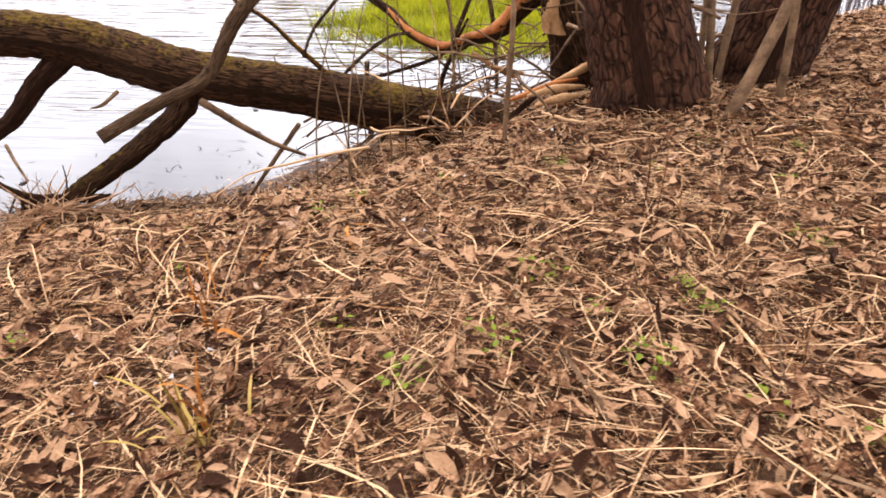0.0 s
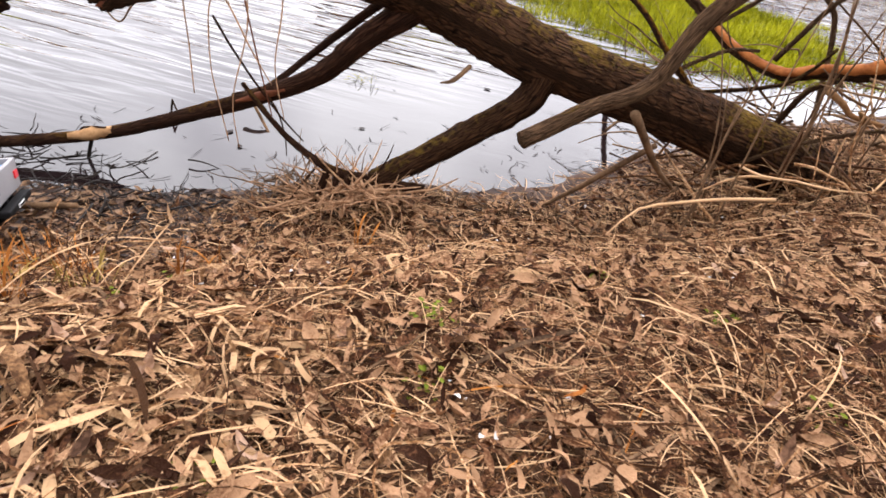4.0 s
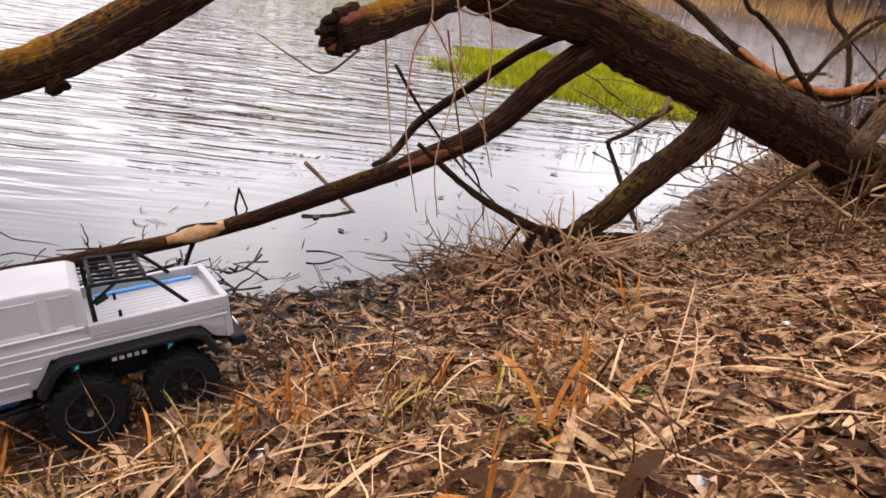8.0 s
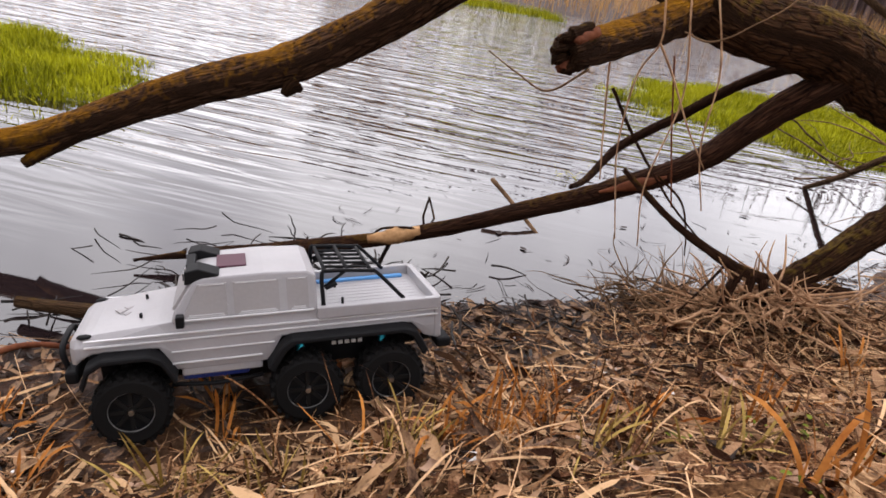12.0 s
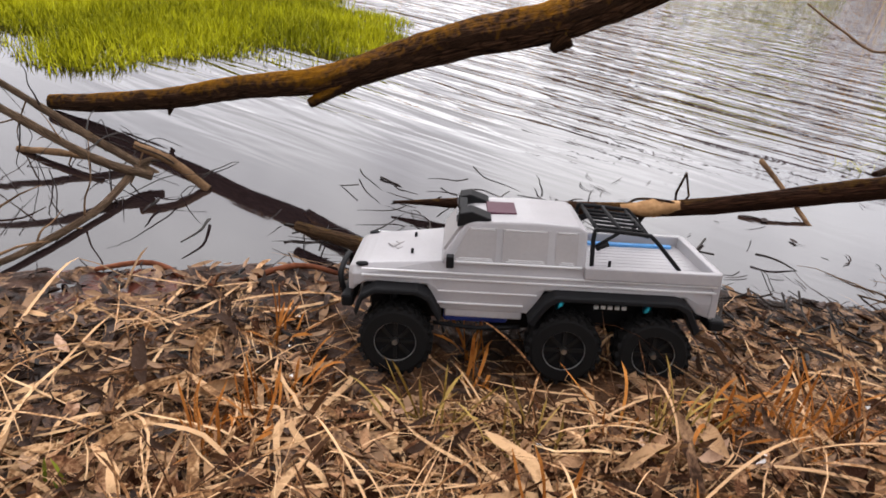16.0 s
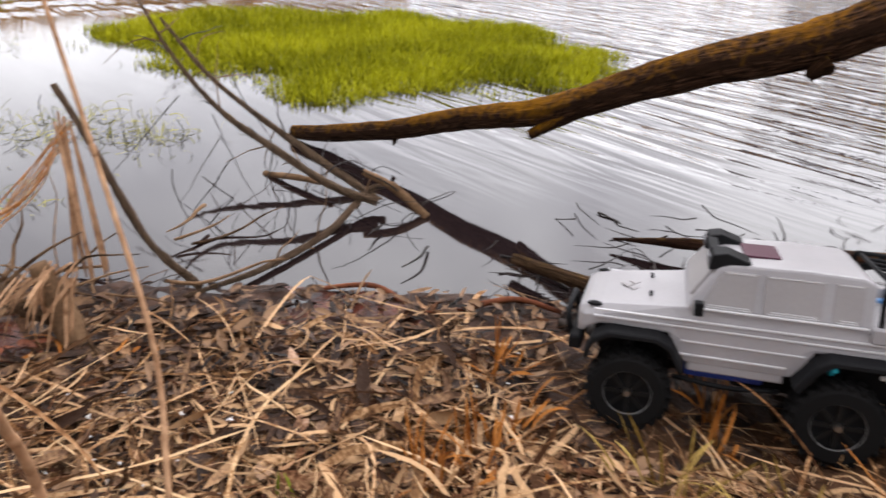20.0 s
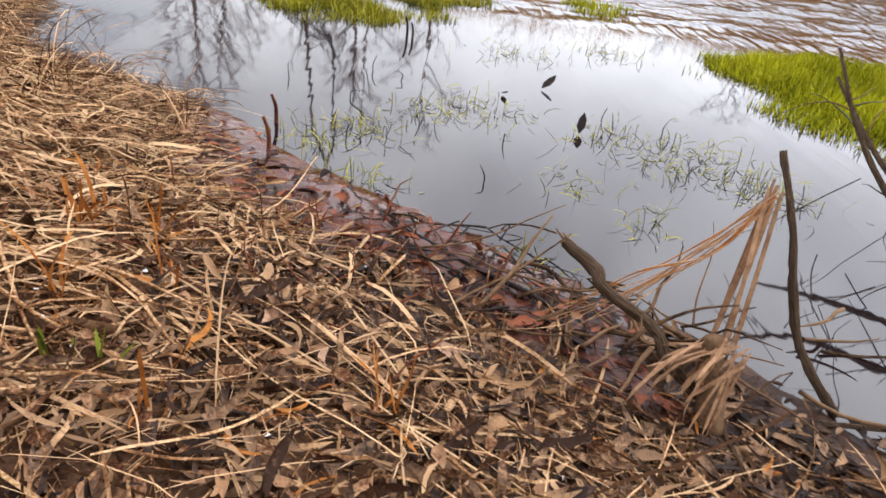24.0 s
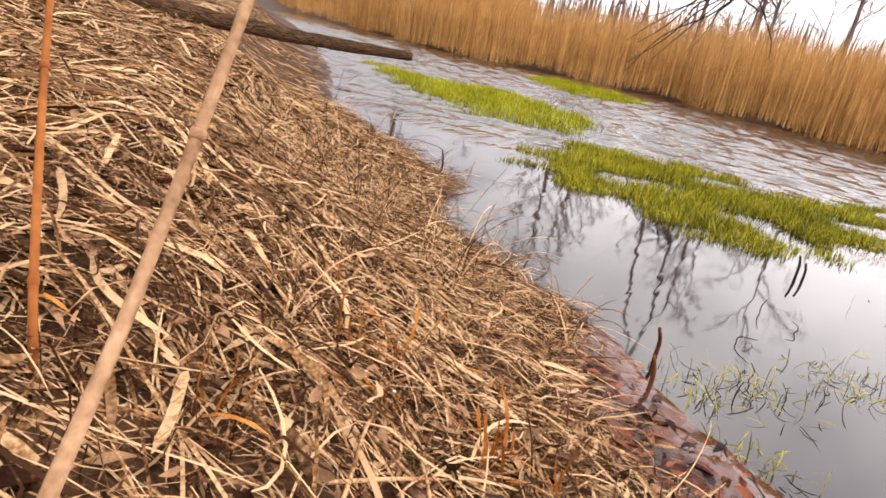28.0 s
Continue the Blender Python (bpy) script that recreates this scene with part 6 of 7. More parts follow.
# ---- large single leaves on top of the litter ----
LEAVES = []
r = np.random.default_rng(560)
for k in range(10):
    n, L, W = 9, 1.0, r.uniform(0.2, 0.42)
    bend, wring, sway = r.normal(0.5, 0.7), r.normal(0, 0.9), r.normal(0, 0.15)
    v = []
    for i in range(n):
        t = i / (n - 1) - 0.5
        w = W * 0.5 * max(math.sin(math.pi * (i / (n - 1)) ** 0.8) ** 0.8, 0.02)
        a = wring * t + 0.3 * math.sin(5 * t + k)
        for s in (1, 0, -1):
            h = abs(s) * w * 0.45 + 0.015 * math.sin(9 * t + 2 * k) * s
            v.append((t, s * w * math.cos(a) - h * math.sin(a) + sway * t * t * 4, h * math.cos(a) + s * w * math.sin(a) + bend * t * t))
    f = [[3 * i + j, 3 * i + j + 1, 3 * i + j + 4, 3 * i + j + 3] for i in range(n - 1) for j in range(2)]
    me = bpy.data.meshes.new("fallen_leaf")
    me.from_pydata(v, [], f)
    me.materials.append(M_BIGLEAF)
    me.polygons.foreach_set("use_smooth", np.ones(len(me.polygons), bool))
    LEAVES.append(me)
x, y, r = scatter(3000, 561, -2.3, 2.2, -0.6, 1.9, 0.25, 1.9, lambda x, y, d, r: np.hypot(x + 1.4, y + 0.15) > 0.5)
soil = bpy.data.objects["ground"]
for k, (px, py, pz) in enumerate(zip(x[:290], y[:290], ground(x[:290], y[:290]))):
    leaf = new("fallen_leaf", LEAVES[k % 10])
    leaf.parent = soil
    leaf.matrix_local = pose(px, py, pz + 0.018, r.normal(0, 14), r.normal(0, 12), r.uniform(0, 360)) @ Matrix.Scale(r.uniform(0.035, 0.06), 4)


# ---- sprouts, herbs and water weed ----
def gz(x, y):
    return float(np.maximum(ground(np.array([x]), np.array([y])), -0.01)[0])


def tuft(name, x, y, n, hmin, hmax, wid, lift, droop, material, label, category, seed, spread=0.02, group="", k=6, z=None):
    """A clump of blades from one root."""
    r = np.random.default_rng(seed)
    b = np.stack([x + r.normal(0, spread, n), y + r.normal(0, spread, n), np.full(n, (gz(x, y) if z is None else z) - 0.004)], 1)
    v, f = strips(b, r.uniform(0, 6.283, n), r.uniform(hmin, hmax, n), r.uniform(0.7, 1.3, n) * wid, r.normal(*lift, n), r.normal(*droop, n), k, r, curl=r.normal(0, 0.5, n))
    v[:, 2] = np.maximum(v[:, 2], (gz(x, y) if z is None else z) - 0.01)
    return tagged(add(name, v, f, material), label, category, group, "stuff")


SPROUTS = ((0.95, 0.77), (1.05, 0.52), (-0.87, 1.15), (-0.98, 1.05), (-0.43, 1.29), (-0.5, 0.9), (-0.13, 1.64), (-0.82, 1.18), (-0.37, 1.35), (-0.47, 0.91), (-1.42, 0.86), (-1.54, 1.03),
           (-1.4, 0.75), (-1.26, 1.2), (-0.75, 1.22), (-1.43, 0.88), (-2.17, -0.46), (-1.93, -0.36), (-2.06, -0.28), (-2.16, -0.75), (-2.21, -0.48), (-1.79, -0.62), (-2.26, -0.7), (-1.92, 0.05), (-1.79, -0.2), (-2.33, -0.9), (-2.12, -0.63), (-2.24, -0.38), (-0.8, 1.16), (-0.86, 1.1), (-1.41, 0.95), (-1.22, 1.12), (-1.37, 0.82), (-1.42, 0.77), (-1.0, 0.85), (-0.85, 0.82), (-0.6, 0.78))
for k, (x, y) in enumerate(SPROUTS):
    t = thing("dead_sprout", (x, y, gz(x, y)), "rusty orange withered sprout standing in leaf litter", "sprout", "withered sprouts")
    r = np.random.default_rng(600 + k)
    for j in range(int(r.integers(8, 15))):
        bb = np.array([[r.normal(0, 0.013), r.normal(0, 0.013), -0.006]])
        one = lambda lo, hi: r.uniform(lo, hi, 1)
        v, f = strips(bb, one(0, 6.28), one(0.04, 0.14), one(0.002, 0.006), r.normal(1.25, 0.25, 1), r.normal(0.6, 0.8, 1), 6, r, curl=r.normal(0, 0.6, 1))
        v[:, 2] = np.maximum(v[:, 2], -0.008)
        add("blade", v, f, M_ORANGE, t)
TUFTS = ((0.67, 1.0, 46), (0.62, 0.78, 34), (0.55, 0.62, 60), (-0.42, 0.78, 30), (-1.12, 0.72, 40), (-1.3, 0.62, 40), (-0.9, 0.7, 26), (-2.0, -0.75, 40), (-2.5, -1.0, 50), (-3.0, -1.2, 50), (1.7, 1.2, 30), (1.0, 2.48, 40), (0.84, 2.36, 40), (1.14, 2.5, 40), (0.6, 2.24, 26), (1.3, 2.45, 30), (0.87, 0.86, 40), (-0.79, 1.1, 26), (-0.65, 1.07, 30), (-0.92, 1.04, 26), (-0.72, 1.2, 24), (-0.4, 1.0, 24), (-1.05, 1.0, 20), (-3.15, -0.72, 60), (-3.45, -1.05, 60), (-3.7, -1.5, 60), (-2.95, -0.62, 50), (-4.3, -1.85, 60), (-4.6, -2.3, 60))
for k, (x, y, n) in enumerate(TUFTS):
    tuft("grass_tuft", x, y, n, 0.09, 0.24, 0.0028, (0.7, 0.35), (1.5, 0.5), M_STRAW, "bleached tuft of dry grass arching over the litter", "grass tuft", 1000 + k, 0.03, "dry grass tufts", 7)
for k, (x, y) in enumerate(((-3.38, -1.5), (-3.6, -1.72), (-3.95, -2.1), (-3.1, -1.4), (-3.08, -1.55), (-2.92, -1.3), (-3.2, -1.75), (-4.3, -2.6), (-3.0, -1.02), (-2.75, -0.95), (-3.5, -2.0), (-2.6, -1.35))):
    tuft("grass_tuft", x, y, 34, 0.16, 0.42, 0.0022, (0.95, 0.3), (1.3, 0.6), M_HAIR, "tall tuft of golden dry grass arching over the bank's edge", "grass tuft", 1060 + k, 0.05, "dry grass tufts", 8)
for k, (x, y) in enumerate(((-0.79, 1.1), (-0.65, 1.07), (-0.92, 1.04), (-0.72, 1.2), (-1.08, 1.0), (-1.2, 0.96), (-0.6, 1.18), (-0.5, 1.1), (1.04, 0.53), (0.88, 0.85))):
    tuft("sedge_tuft", x, y, 22, 0.05, 0.12, 0.0035, (1.2, 0.25), (0.7, 0.5), M_ORANGE if k % 3 == 0 else M_SEDGE, "short upright tuft of yellowing sedge in the litter", "sedge", 1100 + k, 0.025, "sedge tufts", 6)
for k, (x, y) in enumerate(((-1.82, -0.33), (-1.84, -0.26), (-2.02, -0.52), (-1.0, 1.01), (-0.94, 1.04), (-1.5, 0.62), (-0.98, 0.72), (-0.7, 0.78), (-1.17, 0.66))):
    tuft("green_shoot", x, y, 5, 0.03, 0.075, 0.0045, (1.35, 0.15), (0.3, 0.3), M_HERB, "fresh green grass shoot pushing through the litter", "grass shoot", 1130 + k, 0.012, "green shoots", 5)
HERBS = ((1.61, 0.74), (1.28, 0.65), (1.44, 0.99), (0.44, 1.35), (1.56, 0.85), (1.73, 0.85), (1.73, 0.62), (1.63, 0.69), (0.66, 0.67), (-0.55, 1.12), (0.2, 1.03), (0.65, 1.26), (0.22, 0.88), (-0.52, 0.89),
         (-0.43, 1.23), (-0.37, 1.21), (-0.38, 1.01), (0.18, 1.04), (0.04, 0.64), (1.14, 0.79), (1.48, 0.98), (0.75, 1.01), (2.0, 1.4), (2.1, 1.6), (1.9, 1.75), (2.2, 1.2), (1.75, 1.5)) + tuple((1.5 + 0.55 * math.sin(k * 2.4), 1.05 + 0.55 * math.cos(k * 3.7)) for k in range(18))


def herb(x, y, seed, big):
    """A seedling of small round leaves on short stalks."""
    r = np.random.default_rng(seed)
    t = thing("green_herb", (x, y, gz(x, y)), "small fresh green herb sprouting between fallen leaves", "herb", "green herbs")
    for k in range(26 if big else 16):
        a, R, h = r.uniform(0, 6.283), r.uniform(0.008, 0.03) * (1.4 if big else 1), r.uniform(0.008, 0.035)
        L = r.uniform(0.003, 0.0065) * (1.2 if big else 1)
        v, tilt = [(0, 0, 0)], r.uniform(-0.4, 0.5)
        for j in range(8):
            b = j * 0.785
            v.append((L * math.cos(b) * (1.0 if math.cos(b) > 0 else 0.8), 0.62 * L * math.sin(b), 0.25 * L * abs(math.sin(b)) + tilt * L * math.cos(b)))
        m = Matrix.Translation((R * math.cos(a), R * math.sin(a), h)) @ Matrix.Rotation(a, 4, "Z")
        add("leaf", [m @ Vector(p) for p in v], [[0, 1 + j, 1 + (j + 1) % 8] for j in range(8)], M_HERB, t)
    return t


for k, (x, y) in enumerate(HERBS):
    herb(x, y, 640 + k, k < 3)
WEEDS = ((-3.54, 0.12, 0.22), (-3.3, 0.89, 0.3), (-3.4, 0.78, 0.3), (-3.19, -0.2, 0.16), (-2.52, 0.3, 0.12), (-3.42, 0.62, 0.14), (-2.8, 0.62, 0.12), (-3.66, 0.29, 0.16), (-3.2, 0.98, 0.25), (-3.15, -0.28, 0.14), (-3.23, -0.12, 0.14), (-3.51, 0.02, 0.16),
         (-2.83, -0.17, 0.1), (-2.82, -0.08, 0.1), (-3.1, 1.08, 0.2), (-0.7, 3.21, 0.09), (-3.05, -0.32, 0.12), (-4.6, 0.4, 0.25), (-4.9, 0.9, 0.25), (-3.0, 0.45, 0.12))
for k, (x, y, s) in enumerate(WEEDS):
    tuft("water_weed", x, y, int(24 + (340 if s > 0.19 else 140) * s), 0.02, 0.09, 0.0026, (0.7, 0.5), (1.0, 0.6), M_WEED, "straggling olive-green weed lying on still water", "water plant", 700 + k, s * 0.45, "water weeds", 5, 0.0)
r = np.random.default_rng(720)
for k in range(12):
    x, y = -3.3 + r.normal(0, 0.45), 0.2 + r.normal(0, 0.5)
    if inland(np.array([x]), np.array([y]))[0] > -0.08:
        continue
    branch("reed_stub", [(x, y, -0.03), (x + r.normal(0, 0.01), y + r.normal(0, 0.01), 0.02), (x + r.normal(0, 0.03), y + r.normal(0, 0.012), r.uniform(0.03, 0.07))], [0.002, 0.002, 0.001], M_DARKTWIG, "dark broken reed stub poking out of the water", "stub", sides=4, seed=740 + k, group="reed stubs")
for k, (x, y, h) in enumerate(((-2.97, -0.39, 0.1), (-2.64, -0.02, 0.07), (-3.2, -0.43, 0.09), (-2.49, 0.19, 0.06), (-4.66, -0.16, 0.1), (-4.64, -0.13, 0.08), (-4.42, -1.92, 0.14))):
    branch("reed_stub", [(x, y, -0.03), (x, y, h * 0.5), (x + 0.012, y - 0.01, h)], [0.0065, 0.006, 0.0045], M_REDTWIG if k < 4 else M_DARKTWIG, "short broken brown stalk standing at the waterline", "stub", sides=6, seed=760 + k, group="reed stubs")


# ---- floating bits ----
def float_leaf(x, y, L, seed, up=0.0):
    r = np.random.default_rng(seed)
    a = r.uniform(0, 6.283)
    v = []
    for i, t in enumerate((-0.5, -0.15, 0.2, 0.5)):
        w = (0.05, 0.3, 0.26, 0.02)[i] * L
        for sgn in (1, -1):
            v.append((x + L * t * math.cos(a) - sgn * w * math.sin(a), y + L * t * math.sin(a) + sgn * w * math.cos(a), 0.004 + abs(t) * 0.06 * L + up * (t + 0.5)))
    return tagged(add("floating_leaf", v, [[2 * i, 2 * i + 1, 2 * i + 3, 2 * i + 2] for i in range(3)], M_FLOAT), "dark wet leaf floating on the pond", "leaf", "floating leaves")


for k, (x, y, L, up) in enumerate(((-4.01, 0.49, 0.07, 0.05), (-3.48, 0.55, 0.05, 0.06), (-3.82, 0.3, 0.04, 0.02), (-0.93, 2.37, 0.035, 0), (-0.84, 2.28, 0.03, 0), (0.01, 3.16, 0.04, 0.0), (-0.14, 3.51, 0.04, 0), (-0.51, 2.69, 0.03, 0))):
    float_leaf(x, y, L, 780 + k, up)
r = np.random.default_rng(800)
x, y = r.uniform(-1.6, 0.6, 900), r.uniform(1.5, 3.2, 900)
d = inland(x, y)
ok = (d < -0.02) & (d > -0.75) & (r.random(900) < np.exp(d * 2.4))
x, y = x[ok], y[ok]
v, f = strips(np.stack([x, y, np.full(len(x), 0.003)], 1), r.uniform(0, 6.283, len(x)), r.gamma(2.0, 0.018, len(x)) + 0.012, r.uniform(0.0015, 0.0045, len(x)), r.normal(0.03, 0.05, len(x)), r.normal(0.05, 0.1, len(x)), 4, r, curl=r.normal(0, 1.2, len(x)), twist=r.normal(0, 0.2, len(x)))
v[:, 2] = np.maximum(v[:, 2], 0.002)
tagged(add("floating_debris", v, f, M_FLOAT), "black twigs and leaf scraps floating near the shore", "debris", kind="stuff")


# ---- brushwood and matted roots round the fallen trunk ----
def brush(name, n, cx, cy, sx, sy, z0, hmin, hmax, lmin, lmax, rad, seed, material, label, category="brushwood"):
    r = np.random.default_rng(seed)
    bits = []
    for k in range(n):
        x, y = cx + r.normal(0, sx), cy + r.normal(0, sy)
        p = Vector((x, y, max(gz(x, y), z0) + r.uniform(hmin, hmax)))
        d = Vector((r.normal(0, 1), r.normal(0, 1), r.normal(0.08, 0.25) if material is not M_DARKTWIG else r.normal(0, 0.08))).normalized()
        L = r.uniform(lmin, lmax)
        q = [p]
        for j in range(4):
            d = (d + Vector(r.normal(0, 0.22, 3)) * (1 if material is not M_DARKTWIG else 0.6)).normalized()
            e = q[-1] + d * L / 4
            e.z = max(e.z if material is not M_DARKTWIG else min(e.z, 0.03 + gz(e.x, e.y)), gz(e.x, e.y) + 0.004)
            q.append(e)
        rr = rad * r.uniform(0.5, 1.5)
        bits.append(tube([tuple(a) for a in q], [rr, rr * 0.9, rr * 0.8, rr * 0.6, rr * 0.3], 5, 2, 0.05, seed + k))
    v, f = joined(bits)
    return tagged(add(name, v, f, material), label, category, kind="stuff")


brush("brushwood", 70, 1.2, 3.0, 0.3, 0.35, 0.02, 0.0, 0.3, 0.2, 0.7, 0.0045, 820, M_TWIG, "tangle of thin grey twigs piled beside the trunk")
brush("brushwood", 40, 1.05, 2.45, 0.2, 0.2, 0.2, 0.0, 0.2, 0.2, 0.6, 0.004, 821, M_STRAW, "pale dry stems caught round the end of the fallen trunk")
brush("brushwood", 60, 1.75, 2.75, 0.25, 0.25, 0.2, 0.0, 0.45, 0.2, 0.7, 0.005, 822, M_TWIG, "dead suckers and twigs between the trunks")
brush("brushwood", 45, 1.5, 3.8, 0.6, 0.5, 0.0, 0.0, 0.3, 0.3, 1.0, 0.0045, 823, M_TWIG, "bleached twigs spread along the far side of the trunk")
brush("matted_roots", 320, -0.42, 2.02, 0.09, 0.06, 0.0, 0.0, 0.06, 0.06, 0.2, 0.002, 824, M_TWIG, "matted dry roots and grass at the water's edge", "roots")
brush("matted_roots", 320, -0.27, 1.9, 0.09, 0.05, 0.0, 0.0, 0.06, 0.06, 0.2, 0.0032, 825, M_STALK, "knot of dead roots where a broken limb meets the bank", "roots")
brush("matted_roots", 320, 0.1, 2.22, 0.2, 0.06, 0.0, 0.0, 0.015, 0.04, 0.12, 0.002, 826, M_TWIG, "dry root fringe along the bank edge", "roots")
brush("wet_twigs", 120, -1.15, 1.78, 0.28, 0.12, 0.0, 0.0, 0.05, 0.06, 0.18, 0.0026, 827, M_DARKTWIG, "black wet twigs heaped on the mud", "twigs")
brush("wet_twigs", 60, -1.5, 1.35, 0.25, 0.12, 0.0, 0.0, 0.03, 0.06, 0.18, 0.0026, 828, M_DARKTWIG, "dark twigs around the rotten logs", "twigs")
brush("wet_twigs", 70, -2.42, 0.16, 0.1, 0.14, 0.0, 0.0, 0.03, 0.04, 0.14, 0.0022, 831, M_DARKTWIG, "black twigs and stems washed against the red mud", "twigs")
brush("wet_twigs", 90, -2.3, -0.1, 0.12, 0.2, 0.0, 0.0, 0.02, 0.04, 0.16, 0.0022, 832, M_REDTWIG, "red-brown stems and roots trodden into the silt", "twigs")
brush("wet_twigs", 50, -2.25, 0.45, 0.12, 0.18, 0.0, 0.0, 0.05, 0.08, 0.3, 0.004, 829, M_TWIG, "brown twigs washed up by the reed stump", "twigs")
r = np.random.default_rng(830)
for k in range(11):
    x, y = 0.95 + r.normal(0, 0.16), 2.3 + r.normal(0, 0.2)
    h = r.uniform(0.35, 0.9)
    z = gz(x, y)
    a = r.uniform(0, 6.283)
    branch("upright_twig", [(x, y, z - 0.01), (x + 0.06 * h * math.cos(a), y + 0.06 * h * math.sin(a), z + h * 0.5), (x + 0.25 * h * math.cos(a), y + 0.25 * h * math.sin(a), z + h)], [0.0035, 0.003, 0.0012], M_TWIG, "thin upright sucker growing round the fallen trunk's foot", "twig", sides=5, seed=840 + k, group="suckers at the trunk")

# ---- the reed stump with its broken reeds ----
reed_stump = thing("reed_stump", (-2.06, 0.53, 0.05), "frayed stump of dry reed leaves at the water's edge", "stump")
r = np.random.default_rng(860)
n = 44
b = np.stack([-2.07 + r.normal(0, 0.018, n), 0.53 + r.normal(0, 0.02, n), np.full(n, 0.15) + r.normal(0, 0.01, n)], 1)
v, f = strips(b, r.normal(-1.4, 0.45, n), r.uniform(0.06, 0.15, n), r.uniform(0.003, 0.007, n), r.normal(-0.7, 0.25, n), r.normal(0.5, 0.3, n), 4, r)
v[:, 2] = np.maximum(v[:, 2], 0.04)
under(add("drooping_leaves", v, f, M_STALK), reed_stump)
under(limb("core", [(-2.03, 0.54, 0.02), (-2.07, 0.53, 0.1), (-2.08, 0.52, 0.16)], [0.024, 0.022, 0.014], M_TWIG, sides=9, rough=0.15, seed=861), reed_stump)
for k in range(11):
    o, e = r.normal(0, 0.008, 3), r.normal(0, 0.028, 3)
    m = r.normal(0, 0.012, 3)
    branch("broken_reed", [(-2.31 + o[0], 0.65 + o[1], 0.3 + o[2]), (-2.28 + m[0], 0.56 + m[1], 0.215 + m[2]), (-2.24 + m[1], 0.44 + m[2], 0.14 + m[0]), (-2.19 + e[0], 0.32 + e[1], 0.085 + 0.4 * e[2])],
           [0.0013, 0.0015, 0.0012, 0.0006], M_ORANGE if k % 4 == 0 else M_STALK, "snapped orange-brown reed bent over towards the bank", "reed", sides=5, seed=870 + k, group="snapped reeds")
for k in range(6):
    one = lambda m, d: r.normal(m, d, 1)
    b = np.array([[-2.31 + r.normal(0, 0.006), 0.648 + r.normal(0, 0.008), 0.31 + r.normal(0, 0.015)]])
    v, f = strips(b, one(-0.3, 0.5), one(0.33, 0.03), one(0.008, 0.002), one(-1.4, 0.07), one(0.05, 0.06), 8, r)
    v[:, 2] = np.maximum(v[:, 2], 0.0)
    under(add("torn_sheath", v, f, M_STALK, label="torn strip of dry reed"), snag)

# ---- standing reed stalks on the bank ----
def stalk(pts, rad, label, seed, material=M_STALK):
    p = list(pts)
    p[0] = (p[0][0], p[0][1], gz(p[0][0], p[0][1]) - 0.01)
    ob = limb("reed_stalk", p, list(np.linspace(rad, rad * 0.7, len(p))), material, sides=8, steps=8, rough=0.03, seed=seed)
    tagged(ob, label, "reed stalk", "standing reed stalks")
    c = spline(p, 8)
    for i in (int(len(c) * 0.3), int(len(c) * 0.62)):
        a, b = Vector(c[i]), Vector(c[i + 1])
        m = a.lerp(b, min(0.008 / max((b - a).length, 1e-4), 1.0))
        limb("node", [tuple(a), tuple(a.lerp(m, 0.5)), tuple(m)], [rad * 0.95, rad * 1.07, rad * 0.95], material, ob, sides=8, steps=2, seed=seed + i)
    g = np.random.default_rng(seed)
    i = int(len(c) * 0.45)
    v, f = strips(np.array([c[i]]), g.uniform(0, 6.28, 1), np.array([0.09]), np.array([rad * 1.6]), np.array([-0.9]), np.array([0.5]), 6, g)
    add("torn_sheath", v, f, M_STRAW, ob, "torn dry leaf sheath")
    return ob


stalk([(-1.358, 0.394, 0.2), (-1.33, 0.384, 0.377), (-1.303, 0.374, 0.469), (-1.306, 0.369, 0.568), (-1.331, 0.377, 0.669), (-1.37, 0.39, 0.82)], 0.0031, "tall dry tan reed stalk standing on the bank", 880)
stalk([(-1.24, 0.419, 0.25), (-1.275, 0.433, 0.348), (-1.343, 0.461, 0.438), (-1.427, 0.472, 0.524), (-1.5, 0.476, 0.625), (-1.589, 0.493, 0.617)], 0.0022, "pale dry reed stalk with a bent tip", 881)
stalk([(-1.508, -0.44, 0.292), (-1.52, -0.46, 0.45), (-1.636, -0.533, 0.565), (-1.756, -0.59, 0.742), (-1.858, -0.644, 0.9)], 0.0058, "thick tan reed stalk leaning over the bank", 882)
stalk([(-1.646, -0.67, 0.3), (-1.654, -0.687, 0.489), (-1.7, -0.76, 0.601), (-1.758, -0.847, 0.721), (-1.839, -0.951, 0.95)], 0.0042, "thin rust-brown reed stalk on the bank", 883, M_PEEL)

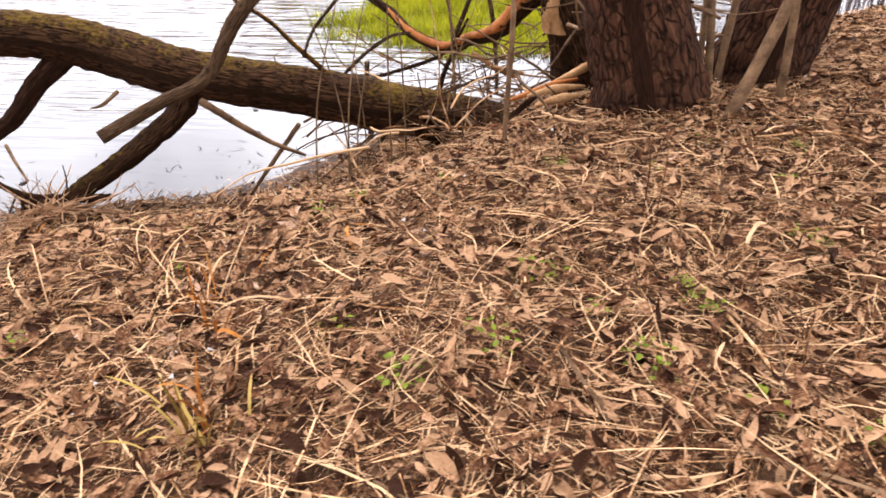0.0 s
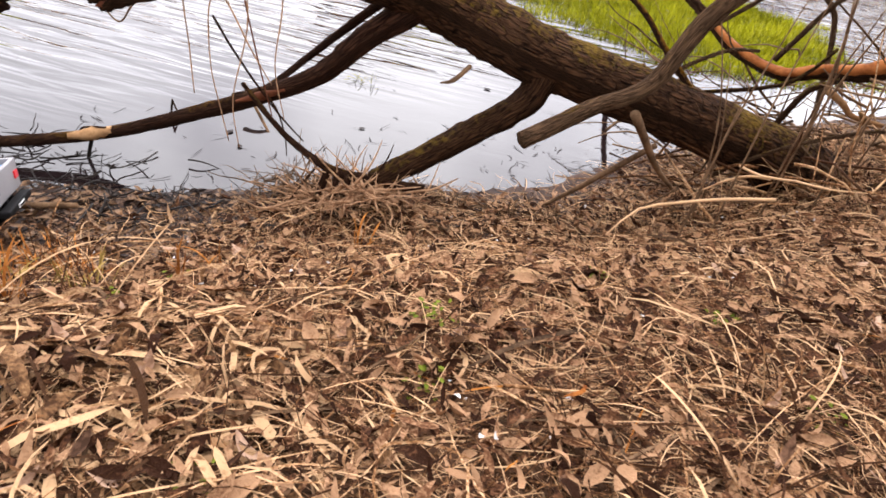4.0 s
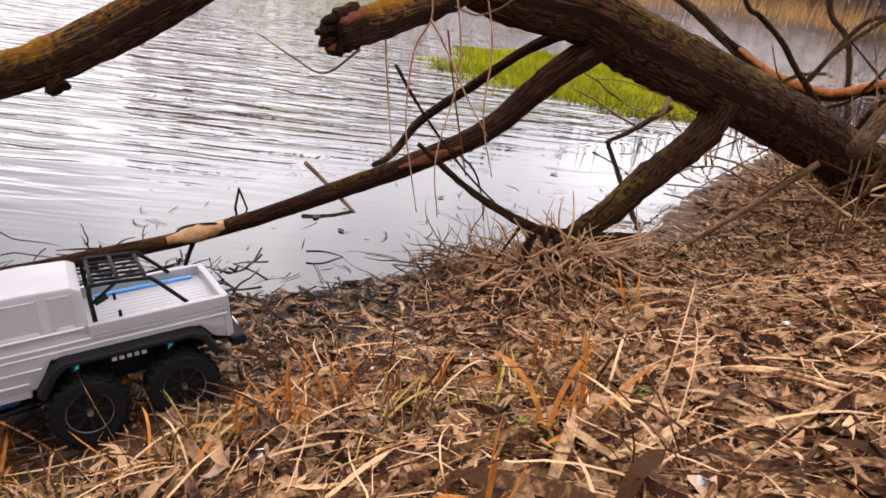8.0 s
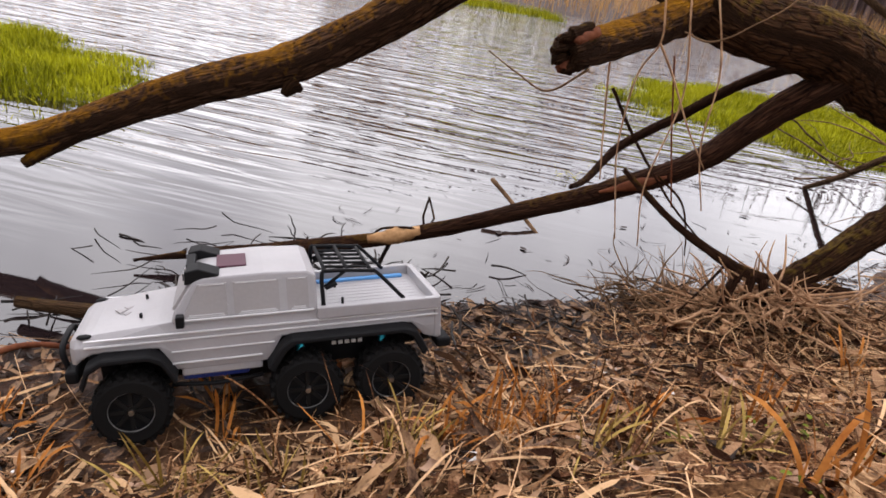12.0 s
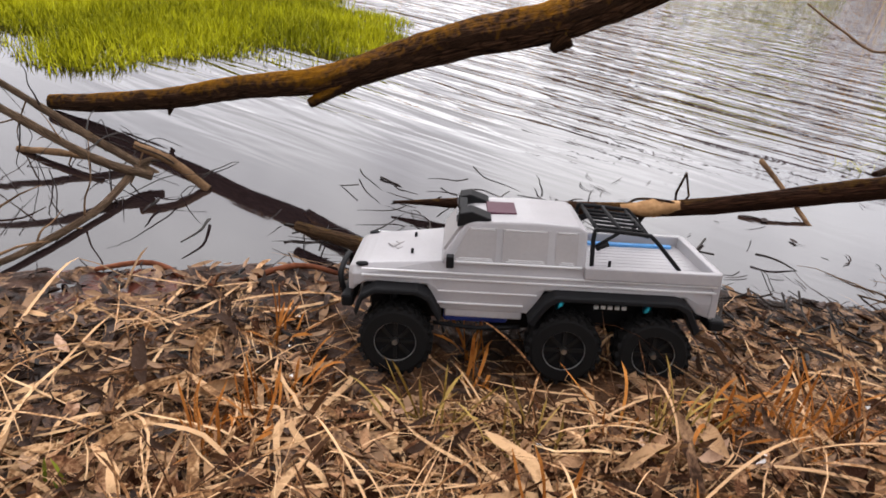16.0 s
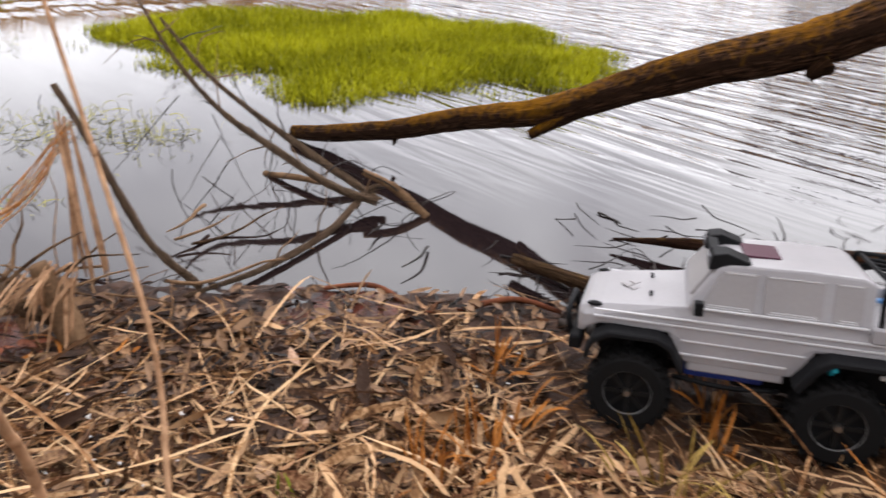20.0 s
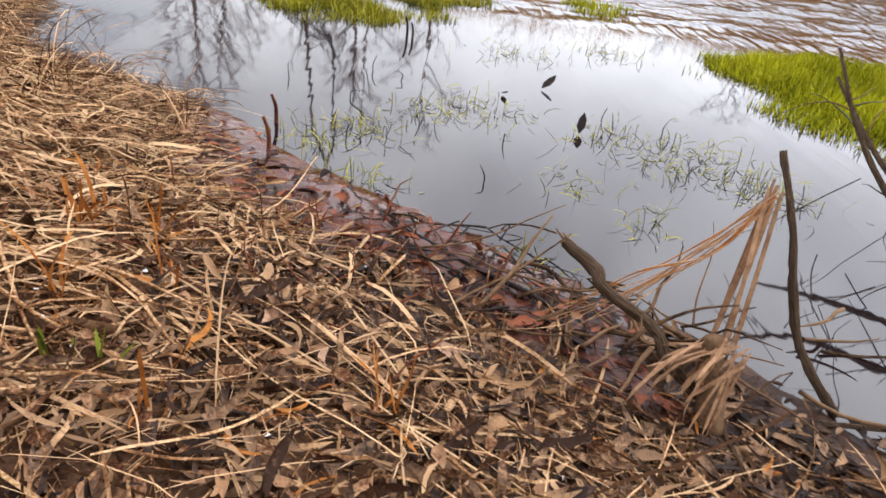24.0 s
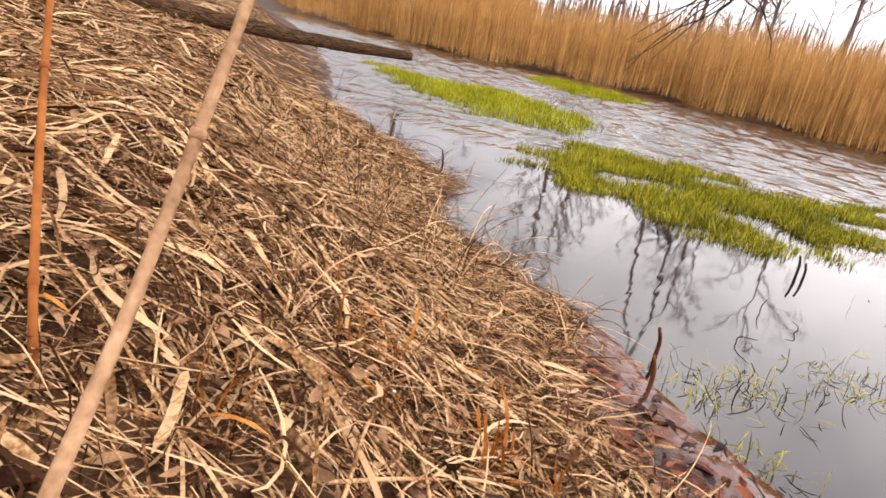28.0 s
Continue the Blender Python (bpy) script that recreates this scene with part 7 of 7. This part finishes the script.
# ---- long single stems lying on the litter ----
LONG = (((-0.31, 1.04), (-0.13, 0.81)), ((1.72, 0.81), (1.79, 0.51)), ((-1.83, -0.41), (-1.96, -0.15)), ((-1.93, -0.46), (-2.38, -0.36)), ((-0.17, 1.26), (-0.08, 1.58)), ((-0.29, 1.08), (-0.21, 0.84)), ((-1.74, -0.47), (-2.24, -0.64)), ((-1.86, -0.53), (-2.34, -0.37)),
        ((0.3, 0.9), (0.75, 1.1)), ((0.45, 0.75), (0.8, 0.72)), ((-2.0, -0.1), (-1.7, 0.25)), ((-1.95, 0.2), (-1.6, 0.45)), ((-2.1, -0.6), (-1.8, -0.25)), ((1.9, 1.1), (2.5, 1.2)), ((2.0, 1.7), (2.6, 1.5)), ((-1.2, 0.85), (-0.9, 1.05)), ((-2.03, -0.56), (-2.32, -0.25)), ((-1.97, -0.53), (-1.99, -0.26)), ((-1.75, -0.37), (-1.87, -0.18)), ((-1.92, -0.48), (-1.88, -0.21)), ((-1.99, -0.29), (-1.89, -0.11)), ((-1.82, -0.22), (-1.96, -0.13)), ((-1.88, -0.62), (-2.66, -0.73)), ((-1.97, -0.62), (-2.26, -0.36)), ((-1.97, -0.62), (-2.05, -0.05)))
for k, ((x0, y0), (x1, y1)) in enumerate(LONG):
    pts = []
    for t in np.linspace(0, 1, 5):
        x, y = x0 + (x1 - x0) * t + 0.02 * math.sin(3 * t + k), y0 + (y1 - y0) * t + 0.02 * math.cos(4 * t + k)
        pts.append((x, y, gz(x, y) + 0.022 + 0.012 * math.sin(5 * t + k)))
    branch("dry_reed", pts, [0.0026, 0.0026, 0.0024, 0.002, 0.0013], M_STRAW, "long pale reed stem lying across the litter", "dry reed", sides=6, seed=900 + k, group="lying reed stems")

# ---- tree behind the reeds with twigs drooping over the channel ----
bt = thing("overhanging_tree", (-22.0, -4.6, 0.4), "bare tree behind the reeds with drooping dark twigs", "tree")
under(limb("trunk", [(-22.0, -4.6, 0.2), (-21.6, -4.4, 3.6), (-20.5, -3.9, 6.4)], [0.06, 0.05, 0.04], M_BARE, sides=10, rough=0.06, seed=920), bt)
TIP = Vector((-15.11, -2.42, 2.46))
under(limb("limb", [(-20.5, -3.9, 6.4), (-18.2, -3.0, 6.6), (-16.0, -2.5, 4.4), TIP], [0.04, 0.034, 0.028, 0.022], M_DARKTWIG, sides=8, seed=921), bt)
r = np.random.default_rng(922)
for k in range(13):
    e = Vector(((-14.8, -4.21, 1.07), (-14.96, -3.65, 0.76), (-15.08, -3.03, 1.51), (-15.25, -2.09, 1.38), (-14.9, -3.77, 1.58))[k % 5]) + Vector(r.normal(0, 0.22, 3))
    m1, m2 = TIP.lerp(e, 0.35) + Vector(r.normal(0, 0.14, 3)) + Vector((0, 0, 0.25)), TIP.lerp(e, 0.72) + Vector(r.normal(0, 0.14, 3)) + Vector((0, 0, 0.15))
    under(limb("twig", [TIP, m1, m2, e], [0.022, 0.016, 0.011, 0.005], M_DARKTWIG, sides=5, seed=930 + k), bt)
